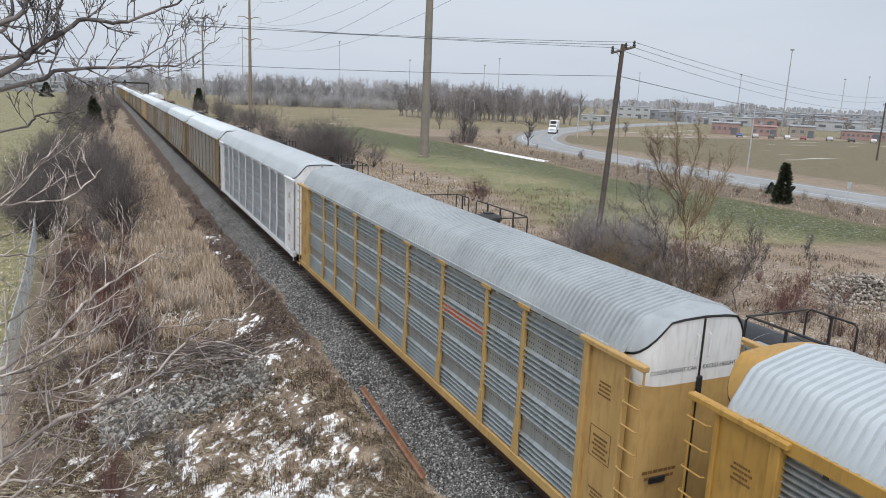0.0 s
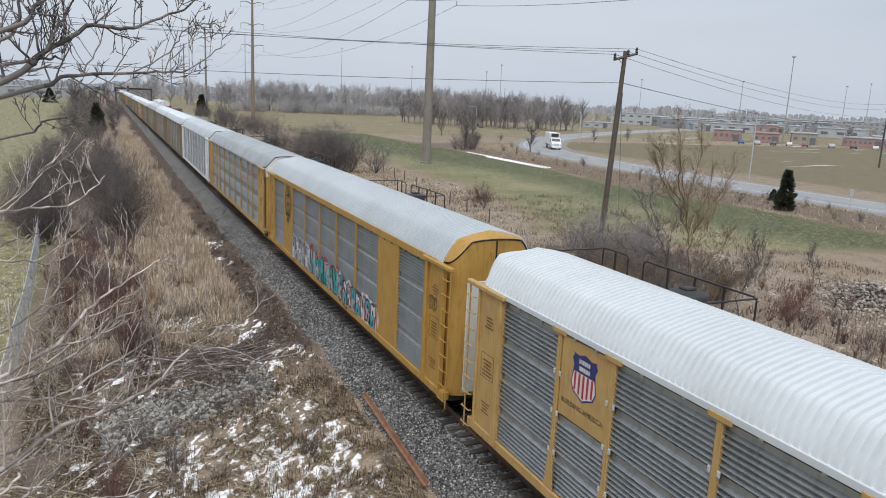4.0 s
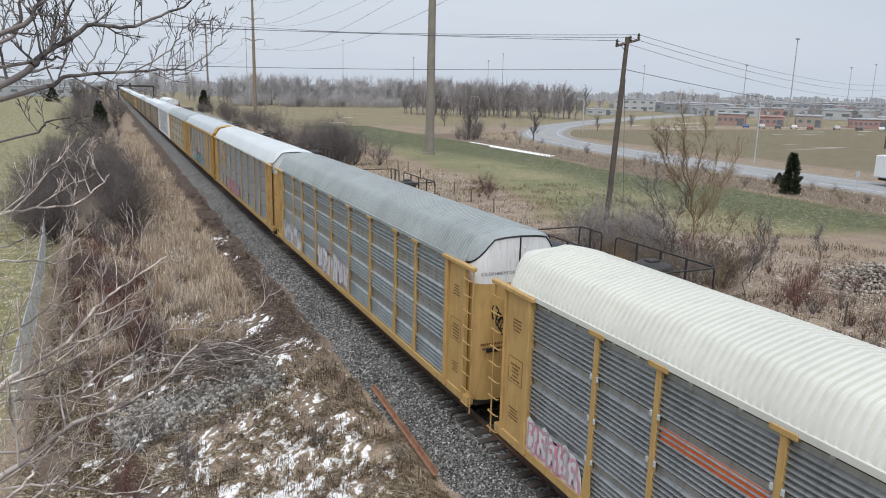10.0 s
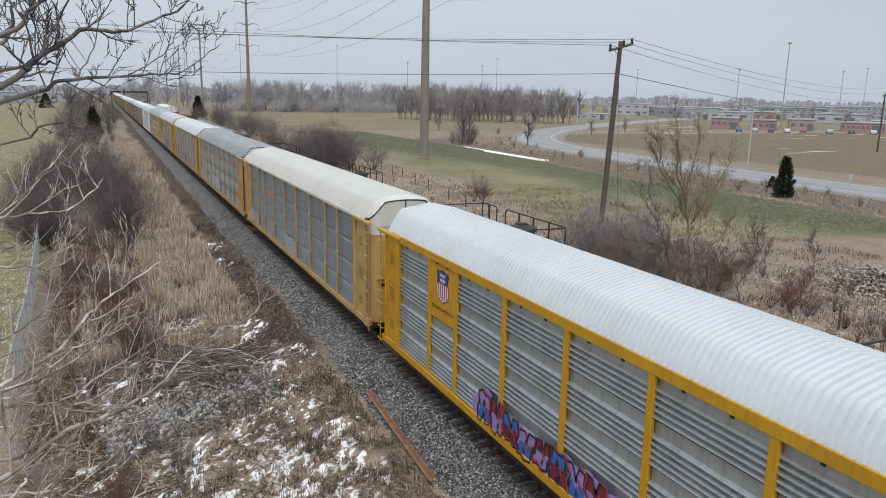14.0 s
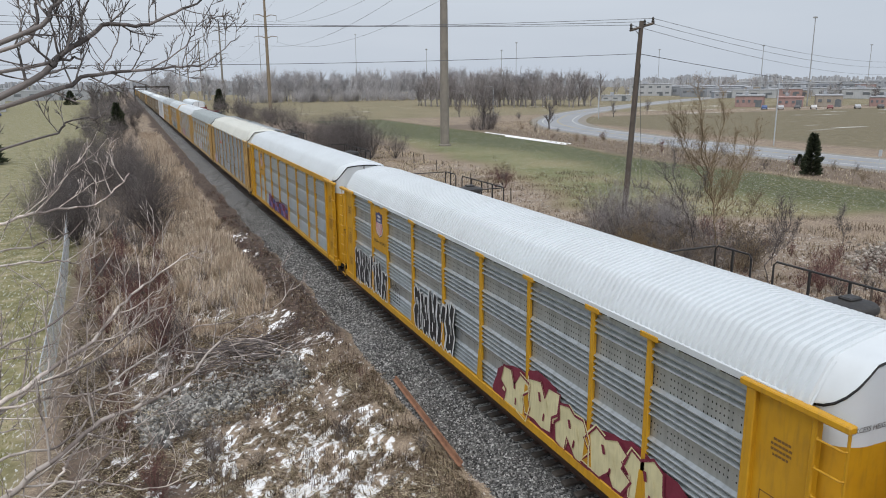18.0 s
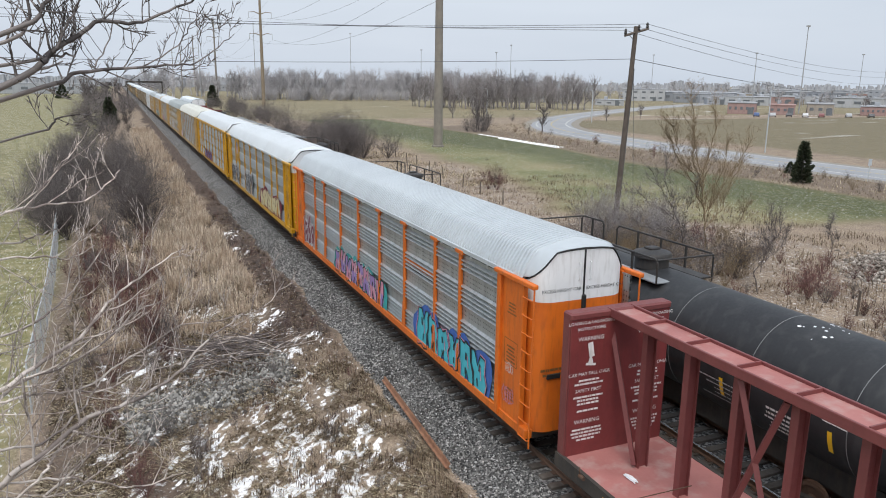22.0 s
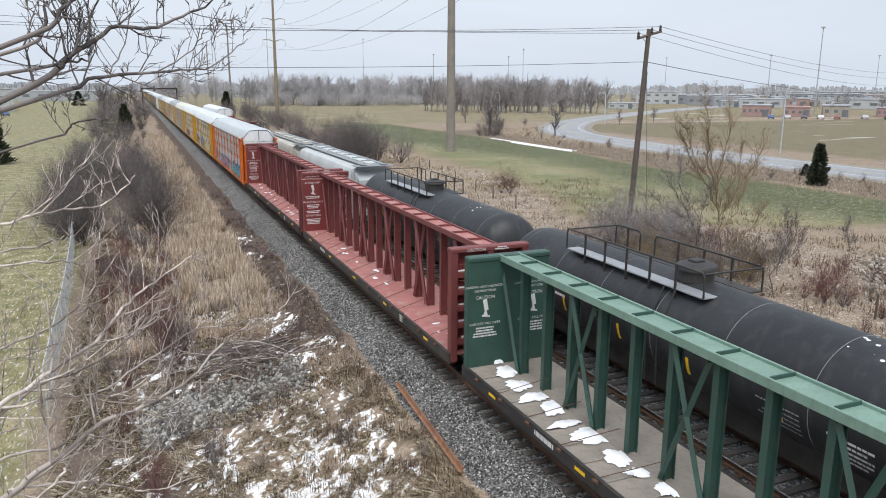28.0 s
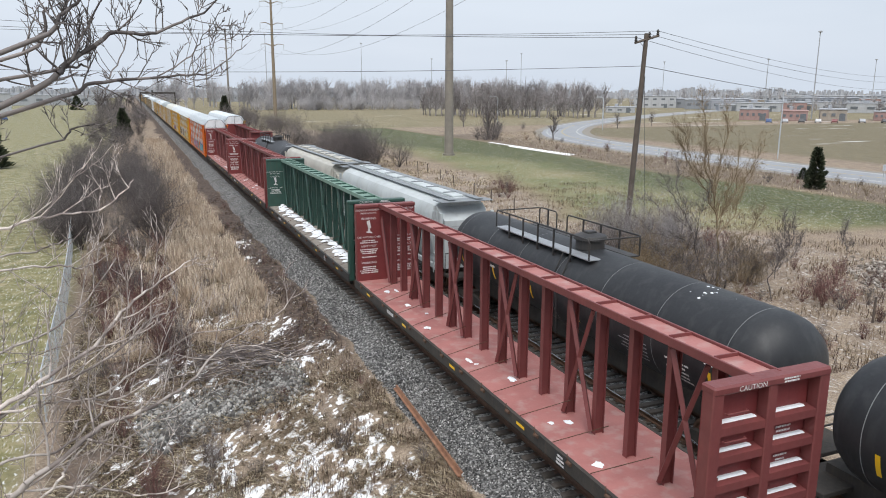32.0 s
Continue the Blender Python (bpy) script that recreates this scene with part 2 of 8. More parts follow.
def galvanised(name, base, other, holes=True, rough=0.4):
    """Ribbed steel screen with rows of small round holes."""
    m, n, l, b = shader(name)
    at = n.new("ShaderNodeTexCoord").outputs["Object"]
    col = mix_node(n, l, ramp_node(n, l, noise_node(n, l, 0.9, 5, at), [(0.35, (0, 0, 0)), (0.7, (1, 1, 1))]), base, other)
    streak = noise_node(n, l, 2.0, 8, at, (1.0, 4.0, 0.25))
    col = mix_node(n, l, ramp_node(n, l, streak, [(0.45, (0, 0, 0)), (0.8, (0.55,) * 3)]), col, tuple(c * 0.45 for c in base))
    rust = noise_node(n, l, 5.0, 8, at, (1.0, 2.0, 0.6))
    col = mix_node(n, l, ramp_node(n, l, rust, [(0.66, (0, 0, 0)), (0.8, (0.4,) * 3)]), col, (0.16, 0.10, 0.07))
    if holes:
        sep = n.new("ShaderNodeSeparateXYZ")
        l.new(at, sep.inputs["Vector"])

        def cell(out, pitch):
            a = n.new("ShaderNodeMath")
            a.operation = "MULTIPLY"
            a.inputs[1].default_value = 1 / pitch
            l.new(out, a.inputs[0])
            f = n.new("ShaderNodeMath")
            f.operation = "FRACT"
            l.new(a.outputs[0], f.inputs[0])
            d = n.new("ShaderNodeMath")
            d.operation = "SUBTRACT"
            d.inputs[1].default_value = 0.5
            l.new(f.outputs[0], d.inputs[0])
            sq = n.new("ShaderNodeMath")
            sq.operation = "MULTIPLY"
            l.new(d.outputs[0], sq.inputs[0])
            l.new(d.outputs[0], sq.inputs[1])
            return sq.outputs[0], f.outputs[0]
        dy, _ = cell(sep.outputs["Y"], 0.10)
        lower = n.new("ShaderNodeMath")
        lower.operation = "ADD"
        lower.inputs[1].default_value = -0.02 + RIB * 0.62
        l.new(sep.outputs["Z"], lower.inputs[0])
        dz, _ = cell(lower.outputs[0], RIB)
        _, band = cell(sep.outputs["Z"], 0.95)
        _, gap = cell(sep.outputs["Y"], 0.9)
        total = n.new("ShaderNodeMath")
        l.new(dy, total.inputs[0])
        l.new(dz, total.inputs[1])
        tests = []
        for out, limit in ((total.outputs[0], 0.026), (band, 0.62), (gap, 0.93)):
            lt = n.new("ShaderNodeMath")
            lt.operation = "LESS_THAN"
            lt.inputs[1].default_value = limit
            l.new(out, lt.inputs[0])
            tests.append(lt.outputs[0])
        p1 = n.new("ShaderNodeMath")
        p1.operation = "MULTIPLY"
        l.new(tests[0], p1.inputs[0])
        l.new(tests[1], p1.inputs[1])
        p2 = n.new("ShaderNodeMath")
        p2.operation = "MULTIPLY"
        l.new(p1.outputs[0], p2.inputs[0])
        l.new(tests[2], p2.inputs[1])
        col = mix_node(n, l, p2.outputs[0], col, (0.015, 0.015, 0.018))
    l.new(col, b.inputs["Base Color"])
    b.inputs["Metallic"].default_value, b.inputs["Roughness"].default_value = 0.7, rough
    return m


# ---- a plain vector font of stripes stands for writing that cannot be read ----
def bars(geo, cx, cz, width, rows, pitch, height, rnd, side, centred=True):
    """Lines of small bars on a plane; side places (u, z) in the plane."""
    for r in range(rows):
        z = cz - r * pitch
        line = width * rnd.uniform(0.55, 1.0)
        u = cx - line / 2 if centred else cx - width / 2
        end = u + line
        while u < end - 0.02:
            w = min(rnd.uniform(0.04, 0.16) * width, end - u)
            geo.add([side(u, z - height / 2), side(u + w, z - height / 2), side(u + w, z + height / 2), side(u, z + height / 2)], [(0, 1, 2, 3)])
            u += w + 0.018 * width
    return geo

# ---- the palette ----
YELLOW = surf("yellow_paint", (0.47, 0.275, 0.065), (0.41, 0.235, 0.055), 0.5, dirt=(0.14, 0.08, 0.03), dirt_amount=0.5)
PALE_YELLOW = surf("faded_yellow_paint", (0.50, 0.325, 0.125), (0.44, 0.28, 0.105), 0.55, dirt=(0.2, 0.11, 0.04), dirt_amount=0.45)
# Yellow of the cars far ahead, dulled by distance haze put into the paint.
FAR_DULL = surf("distance_dulled_yellow", (0.26, 0.195, 0.115), (0.22, 0.165, 0.10), 0.7, dirt=(0.12, 0.09, 0.06), dirt_amount=0.5)
BRIGHT_YELLOW = surf("bright_yellow_paint", (0.57, 0.30, 0.012), (0.50, 0.255, 0.01), 0.45, dirt=(0.15, 0.09, 0.03), dirt_amount=0.4)
ORANGE = surf("orange_paint", (0.68, 0.155, 0.012), (0.60, 0.13, 0.012), 0.5, dirt=(0.16, 0.06, 0.03), dirt_amount=0.45)
WHITE_STEEL = surf("white_painted_steel", (0.78, 0.79, 0.80), (0.70, 0.71, 0.72), 0.45, dirt=(0.35, 0.33, 0.3), dirt_amount=0.4)
ROOF_GREY = surf("weathered_galvanised_roof", (0.44, 0.475, 0.495), (0.36, 0.39, 0.41), 0.5, 0.3, scale=0.4, dirt=(0.2, 0.21, 0.22), dirt_amount=0.4)
ROOF_DARK = surf("dark_galvanised_roof", (0.38, 0.42, 0.425), (0.32, 0.35, 0.355), 0.5, 0.3, scale=0.4, dirt=(0.2, 0.21, 0.21), dirt_amount=0.4)
ROOF_LIGHT = surf("clean_galvanised_roof", (0.54, 0.585, 0.615), (0.49, 0.53, 0.56), 0.42, 0.25, scale=0.4, dirt=(0.34, 0.36, 0.375), dirt_amount=0.22)
ROOF_WHITE = surf("white_roof", (0.62, 0.66, 0.69), (0.58, 0.615, 0.64), 0.5, scale=0.4, dirt=(0.42, 0.44, 0.45), dirt_amount=0.2)
ROOF_CREAM = surf("cream_roof", (0.64, 0.645, 0.595), (0.59, 0.595, 0.55), 0.55, scale=0.4, dirt=(0.42, 0.42, 0.38), dirt_amount=0.22)
PANEL = galvanised("galvanised_panel", (0.47, 0.505, 0.51), (0.37, 0.40, 0.41))
PANEL_PLAIN = galvanised("galvanised_panel_plain", (0.45, 0.47, 0.48), (0.36, 0.378, 0.39), holes=False)
PANEL_LIGHT = galvanised("light_galvanised_panel", (0.52, 0.55, 0.56), (0.42, 0.45, 0.46))
PANEL_TAN = galvanised("dusty_tan_panel", (0.40, 0.36, 0.31), (0.33, 0.295, 0.25))
PANEL_WHITE = galvanised("white_panel", (0.54, 0.55, 0.56), (0.45, 0.46, 0.47))
BLACK = surf("black_steel", (0.022, 0.022, 0.024), (0.035, 0.032, 0.03), 0.55, dirt=(0.08, 0.065, 0.05), dirt_amount=0.4)
TANK_BLACK = surf("black_tank_paint", (0.014, 0.015, 0.018), (0.024, 0.026, 0.029), 0.62, scale=0.5, bump=0.04, dirt=(0.085, 0.085, 0.085), dirt_amount=0.35)
TANK_BLACK.node_tree.nodes["Principled BSDF"].inputs["Coat Weight"].default_value = 0.35
TANK_BLACK.node_tree.nodes["Principled BSDF"].inputs["Coat Roughness"].default_value = 0.42
TANK_BLACK.node_tree.nodes["Principled BSDF"].inputs["Coat IOR"].default_value = 1.5
TANK_BLACK.node_tree.nodes["Principled BSDF"].inputs["Specular IOR Level"].default_value = 0.3
UNDER = surf("grimy_underframe", (0.035, 0.031, 0.028), (0.055, 0.047, 0.04), 0.8, dirt=(0.1, 0.075, 0.05))
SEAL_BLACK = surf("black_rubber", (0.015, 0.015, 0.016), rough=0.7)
# Red darkened: shade among the beam posts is put into the paint.
FLAT_RED = surf("oxide_red_paint", (0.185, 0.050, 0.048), (0.15, 0.040, 0.040), 0.5, dirt=(0.13, 0.045, 0.04), dirt_amount=0.5)
FLAT_DECK = surf("faded_red_deck", (0.40, 0.165, 0.15), (0.32, 0.125, 0.115), 0.6, scale=1.1, dirt=(0.42, 0.33, 0.30), dirt_amount=0.75, streak=False)
FLAT_MAROON = surf("maroon_plate", (0.19, 0.036, 0.036), (0.155, 0.03, 0.031), 0.5, dirt=(0.09, 0.03, 0.028), dirt_amount=0.4)
GREEN_STEEL = surf("dark_green_paint", (0.032, 0.083, 0.066), (0.026, 0.066, 0.053), 0.5, dirt=(0.07, 0.065, 0.05), dirt_amount=0.55)
GREEN_TOP = surf("faded_green_paint", (0.19, 0.30, 0.245), (0.155, 0.245, 0.20), 0.6, dirt=(0.1, 0.13, 0.1), dirt_amount=0.5)
GREEN_DECK = surf("worn_timber_deck", (0.27, 0.24, 0.205), (0.21, 0.185, 0.16), 0.8, scale=1.2, dirt=(0.07, 0.06, 0.05))
HOPPER_WHITE = surf("pale_grey_hopper_paint", (0.52, 0.555, 0.56), (0.45, 0.48, 0.485), 0.45, scale=0.5, dirt=(0.32, 0.31, 0.29), dirt_amount=0.4)
HOPPER_CREAM = surf("cream_hopper_paint", (0.50, 0.485, 0.43), (0.43, 0.415, 0.37), 0.5, scale=0.5, dirt=(0.3, 0.27, 0.22), dirt_amount=0.5)
WALK_PALE = surf("pale_steel_grating", (0.36, 0.38, 0.40), rough=0.45, metal=0.3)
HOPPER_WALK = surf("grey_grating", (0.24, 0.26, 0.275), rough=0.6)
LETTER_WHITE = surf("white_lettering", (0.74, 0.73, 0.72), rough=0.6, dirt_amount=0.3)
LETTER_BLACK = surf("black_lettering", (0.02, 0.02, 0.022), rough=0.6)
LETTER_BROWN = surf("faint_brown_lettering", (0.20, 0.10, 0.03), rough=0.7)
MARK_YELLOW = surf("reflective_yellow", (0.85, 0.52, 0.02), (0.8, 0.47, 0.02), rough=0.4, dirt_amount=0.2)
SHIELD_BLUE = surf("navy_blue_enamel", (0.035, 0.045, 0.19), rough=0.45)
SHIELD_RED = surf("crimson_enamel", (0.56, 0.04, 0.06), rough=0.45)
STRIPE_ORANGE = surf("faded_orange_stripe", (0.72, 0.14, 0.035), (0.64, 0.12, 0.03), rough=0.6)
SNOW = surf("snow", (0.84, 0.86, 0.89), (0.76, 0.78, 0.81), 0.7, scale=4, bump=0.3, streak=False, dirt=(0.5, 0.48, 0.45), dirt_amount=0.3)
RAIL_SIDE = surf("rusty_rail", (0.12, 0.065, 0.04), (0.085, 0.05, 0.034), 0.8, 0.2, scale=3)
RAIL_TOP = surf("polished_rail_head", (0.62, 0.62, 0.63), (0.5, 0.5, 0.5), 0.22, 0.9, dirt_amount=0.2)
SCRAP = surf("scrap_rail_rust", (0.30, 0.155, 0.09), (0.21, 0.10, 0.06), 0.85, 0.1, scale=4)
TIE = surf("creosoted_sleeper", (0.062, 0.048, 0.04), (0.10, 0.085, 0.072), 0.9, scale=3, bump=0.5, spread=0.3)
CONCRETE = surf("weathered_steel_pole", (0.26, 0.235, 0.20), (0.21, 0.19, 0.165), 0.85, scale=0.8, dirt=(0.13, 0.115, 0.1))
POLE_WOOD = surf("weathered_pole_wood", (0.115, 0.092, 0.075), (0.085, 0.069, 0.058), 0.9, scale=2, bump=0.4)
POLE_TAN = surf("tan_pole_wood", (0.27, 0.215, 0.15), (0.22, 0.175, 0.125), 0.9, scale=0.6)
FENCE_MESH = surf("pale_fence_mesh", (0.82, 0.85, 0.88), rough=0.6)
# Mast grey is lightened, distance haze put into the colour.
MAST_GREY = surf("hazy_mast_steel", (0.40, 0.41, 0.42), rough=0.6)
WIRE = surf("dark_cable", (0.10, 0.105, 0.115), rough=0.6)
FENCE_STEEL = surf("galvanised_fence", (0.55, 0.58, 0.61), rough=0.5, metal=0.2)
ROAD = surf("grey_asphalt", (0.30, 0.31, 0.325), (0.26, 0.27, 0.285), 0.85, scale=0.3, fine=6, streak=False, dirt=(0.2, 0.2, 0.2))
ROAD_PAINT = surf("road_paint", (0.66, 0.66, 0.64), rough=0.7)
TRUCK_WHITE = surf("white_truck_body", (0.78, 0.79, 0.80), (0.74, 0.75, 0.76), 0.4, scale=0.6, dirt=(0.5, 0.49, 0.47), dirt_amount=0.25)
# Far panes are pale grey: haze put into the glass colour.
GLASS_FAR = surf("hazed_window_glass", (0.16, 0.175, 0.19), rough=0.3, bump=0.0, dirt_amount=0.1)
GLASS_DARK = surf("dark_window_glass", (0.02, 0.024, 0.03), rough=0.12, bump=0.0, dirt_amount=0.1)
BARK = surf("grey_bark", (0.19, 0.165, 0.15), (0.145, 0.125, 0.115), 0.9, scale=6, bump=0.4)

# ---- ground ----
def smooth_step(a, b, x):
    t = min(max((x - a) / (b - a), 0.0), 1.0)
    return t * t * (3 - 2 * t)


LAY = (0.555, 0.832)  # the way the matted grass and the thin snow lie


def tussock(x, y):
    """Matted tussocks combed along LAY, from -1 to 1."""
    u, v = x * LAY[0] + y * LAY[1], x * LAY[1] - y * LAY[0]
    return 0.6 * noise.noise((u * 0.7, v * 1.7, 11)) + 0.4 * noise.noise((u * 2.1, v * 4.6, 17))


def snow_cover(x, y):
    """Thin snow caught in streaks among the tussocks of the near bank; above 0.5 it lies."""
    u, v = x * LAY[0] + y * LAY[1], x * LAY[1] - y * LAY[0]
    n = 0.3 * noise.noise((u * 0.5, v * 1.2, 31)) + 0.4 * noise.noise((u * 1.5, v * 4.2, 37)) + 0.42 * noise.noise((u * 3.8, v * 9.0, 41))
    zone = smooth_step(-9.6, -7.6, x) * (1 - smooth_step(-4.6, -3.1, x)) * smooth_step(25.5, 21.5, y + 0.35 * (x + 6))
    zone = max(zone, 0.8 * smooth_step(-13, -11, x) * (1 - smooth_step(-5, -3.5, x)) * smooth_step(36, 28, y))
    for cx, cy, r in ((-8.4, 34.6, 1.5), (-6.8, 36.5, 1.2), (-5.2, 33.0, 1.3), (-9.6, 31.2, 1.2), (-4.4, 47.0, 1.0), (-4.1, 52.0, 1.2), (-4.0, 28.5, 0.9)):
        d = math.hypot(x - cx, (y - cy) * 0.6) / r
        zone = max(zone, 0.9 * (1 - smooth_step(0.4, 1.3, d)))
    return 0.238 + 0.23 * zone + 0.62 * n


def ground_height(x, y):
    """The lie of the land: a low bank under the tracks, rough on the near side, a field and flat country beyond."""
    z = -1.0
    bank = smooth_step(-8.0, -3.0, x) * (1 - smooth_step(7.0, 12.0, x))
    z += 0.32 * bank
    if -16 < x < 34 and -20 < y < 140:
        rough = smooth_step(-16, -12, x) * (1 - smooth_step(26, 34, x)) * (1 - smooth_step(110, 140, y))
        z += rough * (0.16 * noise.noise((x * 0.25, y * 0.22, 0)) + 0.07 * noise.noise((x * 0.9, y * 0.9, 3)))
    if -13.5 < x < -3.2 and 9 < y < 60:
        z += 0.17 * tussock(x, y) * smooth_step(-13.5, -12, x) * (1 - smooth_step(-4.4, -3.4, x)) * (1 - smooth_step(45, 60, y))
    if 7 < x < 30 and y < 140:
        z += 0.25 * smooth_step(9, 15, x) * (1 - smooth_step(22, 30, x)) * noise.noise((x * 0.2, y * 0.1, 7))
    return z


ROAD_LINE = [(77, -420), (77, -40), (77, 20), (76.8, 50), (76.3, 76), (76.8, 92), (77.5, 108), (79.3, 124), (81.8, 140), (86.5, 154), (94, 168.5), (105, 184), (121, 203),
             (150, 229), (185, 256), (240, 294), (330, 350), (480, 430)]
FIELD_NEAR = [(48, -60), (42, 10), (33.5, 31.6), (26.9, 37.8), (22.9, 43.6), (23.7, 53.7), (27.4, 67), (30.8, 85), (32.0, 113), (33.5, 133), (34, 160), (35, 205)]
FIELD_FAR = [(59, -60), (58, 20), (57, 45), (57.2, 64.5), (54.9, 79), (55.2, 91.5), (58.4, 114), (59, 140), (58.6, 152), (57.8, 179), (57.3, 205)]
FIELD_DEEP = [(52, -60), (48, 20), (47, 38), (42.5, 56), (45, 78), (47.5, 97), (43, 116), (40.5, 134), (37, 143), (36, 160), (38, 205)]


def along(line, y):
    for (xa, ya), (xb, yb) in zip(line, line[1:]):
        if ya <= y <= yb:
            return xa + (xb - xa) * (y - ya) / (yb - ya)
    return None


def spans(marks):
    """Grid lines: (start, end, step) runs laid end to end."""
    out = []
    for a, b, step in marks:
        k = max(1, round((b - a) / step))
        out += [a + (b - a) * i / k for i in range(k)]
    return out + [marks[-1][1]]


def build_ground():
    xs = spans([(-2600, -600, 400), (-600, -100, 50), (-100, -24, 4), (-24, -14, 0.5), (-14, -10, 0.16), (-10, -2.8, 0.085), (-2.8, 7, 1.4), (7, 30, 0.6), (30, 64, 1.5), (64, 130, 4), (130, 500, 30), (500, 2600, 300)])
    ys = spans([(-500, -40, 46), (-40, 11, 4), (11, 26, 0.1), (26, 36, 0.16), (36, 60, 0.4), (60, 120, 1.0), (120, 220, 3), (220, 700, 20), (700, 3400, 300)])
    verts = [(x, y, ground_height(x, y)) for y in ys for x in xs]
    w = len(xs)
    faces = [(j * w + i, j * w + i + 1, (j + 1) * w + i + 1, (j + 1) * w + i) for j in range(len(ys) - 1) for i in range(w - 1)]
    me = bpy.data.meshes.new("ground")
    me.from_pydata(verts, [], faces)
    me.polygons.foreach_set("use_smooth", [True] * len(me.polygons))
    cover = {"crop": [], "lush": [], "earth": [], "lawn": [], "snow": [], "gravel": [], "drift": [], "cover": []}
    for x, y, z in verts:
        wob = 1.6 * noise.noise((x * 0.12, y * 0.12, 5))
        a, b = along(FIELD_NEAR, y), along(FIELD_FAR, y)
        crop = 0.0
        if a is not None and b is not None:
            crop = smooth_step(a - 1.5, a + 4, x + wob) * (1 - smooth_step(b - 1.2, b + 1.2, x)) * smooth_step(37, 42, y + wob - 0.02 * (x - 50) ** 2)
        elif y > 190 and x > 10:
            crop = 0.5
        if x > 92 and y < 185:
            crop = max(crop, 0.5 * smooth_step(92, 97, x))
        cover["crop"].append(crop)
        deep = along(FIELD_DEEP, y)
        cover["lush"].append(smooth_step(deep - 5, deep + 3.5, x + 1.5 * wob) if deep is not None and b is not None else 0.0)
        cover["earth"].append(smooth_step(-5.3, -4.3, x + wob * 1.3) * (1 - smooth_step(-3.0, -2.6, x)) * smooth_step(24, 32, y) if -7 < x < -2 else (0.8 * smooth_step(-14.2, -13.2, x) * (1 - smooth_step(-10, -8.6, x)) * (1 - smooth_step(50, 60, y)) if -14.5 < x < -8 else 0.0))
        if b is not None and b + 1 < x < 72 and y < 170:
            cover["earth"][-1] = 0.55
        cover["lawn"].append(smooth_step(-14.0, -14.8, x) if x < -13.9 else 0.0)
        s = 0.0
        if -13 < x < -2.6 and y < 60:
            s = 0.10
        if 8 < x < 34 and y < 90:
            s = max(s, 0.15 * (1 - crop))
        s = max(s, 0.15 * crop if x < 60 else 0.1)
        if x < -14:
            s = max(s, 0.15)
        cover["snow"].append(s)
        cover["drift"].append(max(0.29 * smooth_step(88, 130, x) * smooth_step(60, 110, y), 0.27 if x > 25 and 205 < y < 330 else 0.0))
        cover["gravel"].append(1 - smooth_step(0.9, 1.7, abs(y - 25.6 - 0.42 * (x + 8)) + 0.6 * wob) if -11.2 < x < -5.2 else 0.0)
        lie = snow_cover(x, y) if -13 < x < -2.9 and 9 < y < 60 else 0.0
        if b is not None and 107 < y < 143 and abs(x - b - 0.6) < 1.3:
            lie = 0.75
        cover["cover"].append(lie)
    for key, values in cover.items():
        me.attributes.new(key, "FLOAT", "POINT").data.foreach_set("value", values)
    ob = new("ground", me)
    m, n, l, b = shader("winter_ground")
    at = n.new("ShaderNodeNewGeometry").outputs["Position"]

    def attr(key):
        a = n.new("ShaderNodeAttribute")
        a.attribute_name = key
        return a.outputs["Fac"]
    dry = ramp_node(n, l, noise_node(n, l, 0.55, 8, at), [(0.3, (0.105, 0.070, 0.052)), (0.45, (0.215, 0.152, 0.108)), (0.56, (0.36, 0.27, 0.185)), (0.7, (0.20, 0.135, 0.095))])
    fine = ramp_node(n, l, noise_node(n, l, 6.0, 8, at), [(0.38, (0.065, 0.048, 0.039)), (0.62, (0.46, 0.375, 0.295))])
    col = mix_node(n, l, 0.45, dry, fine)
    litter = ramp_node(n, l, noise_node(n, l, 24.0, 6, at, (1.6, 0.7, 1.0), 0.7), [(0.40, (0.045, 0.032, 0.024)), (0.52, (0.24, 0.18, 0.125)), (0.64, (0.62, 0.53, 0.40))])
    col = mix_node(n, l, 0.5, col, litter)
    stalks = ramp_node(n, l, noise_node(n, l, 1.4, 6, at, (5.0, 0.45, 1.0)), [(0.35, (0.075, 0.10, 0.024)), (0.5, (0.15, 0.15, 0.055)), (0.68, (0.31, 0.26, 0.155))])
    patch = ramp_node(n, l, noise_node(n, l, 0.09, 6, at), [(0.38, (0.095, 0.11, 0.032)), (0.5, (0.16, 0.155, 0.065)), (0.64, (0.26, 0.215, 0.12))])
    crop = mix_node(n, l, 0.5, stalks, patch)
    crop = mix_node(n, l, attr("lush"), crop, ramp_node(n, l, noise_node(n, l, 0.9, 8, at, (3.0, 0.5, 1.0)), [(0.30, (0.030, 0.040, 0.008)), (0.5, (0.060, 0.070, 0.016)), (0.72, (0.13, 0.118, 0.042))]))
    bare = ramp_node(n, l, noise_node(n, l, 3.0, 10, at), [(0.35, (0.030, 0.021, 0.017)), (0.62, (0.115, 0.080, 0.061))])
    col = mix_node(n, l, attr("earth"), col, bare)
    col = mix_node(n, l, attr("crop"), col, crop)
    lawn = ramp_node(n, l, noise_node(n, l, 0.9, 10, at, None, 0.62), [(0.35, (0.11, 0.105, 0.038)), (0.5, (0.185, 0.172, 0.076)), (0.65, (0.31, 0.265, 0.16))])
    col = mix_node(n, l, attr("lawn"), col, lawn)
    stone = ramp_node(n, l, noise_node(n, l, 8.0, 4, at), [(0.35, (0.05, 0.048, 0.045)), (0.65, (0.17, 0.165, 0.155))])
    col = mix_node(n, l, attr("gravel"), col, stone)
    lay = n.new("ShaderNodeMath")
    lay.operation = "ADD"
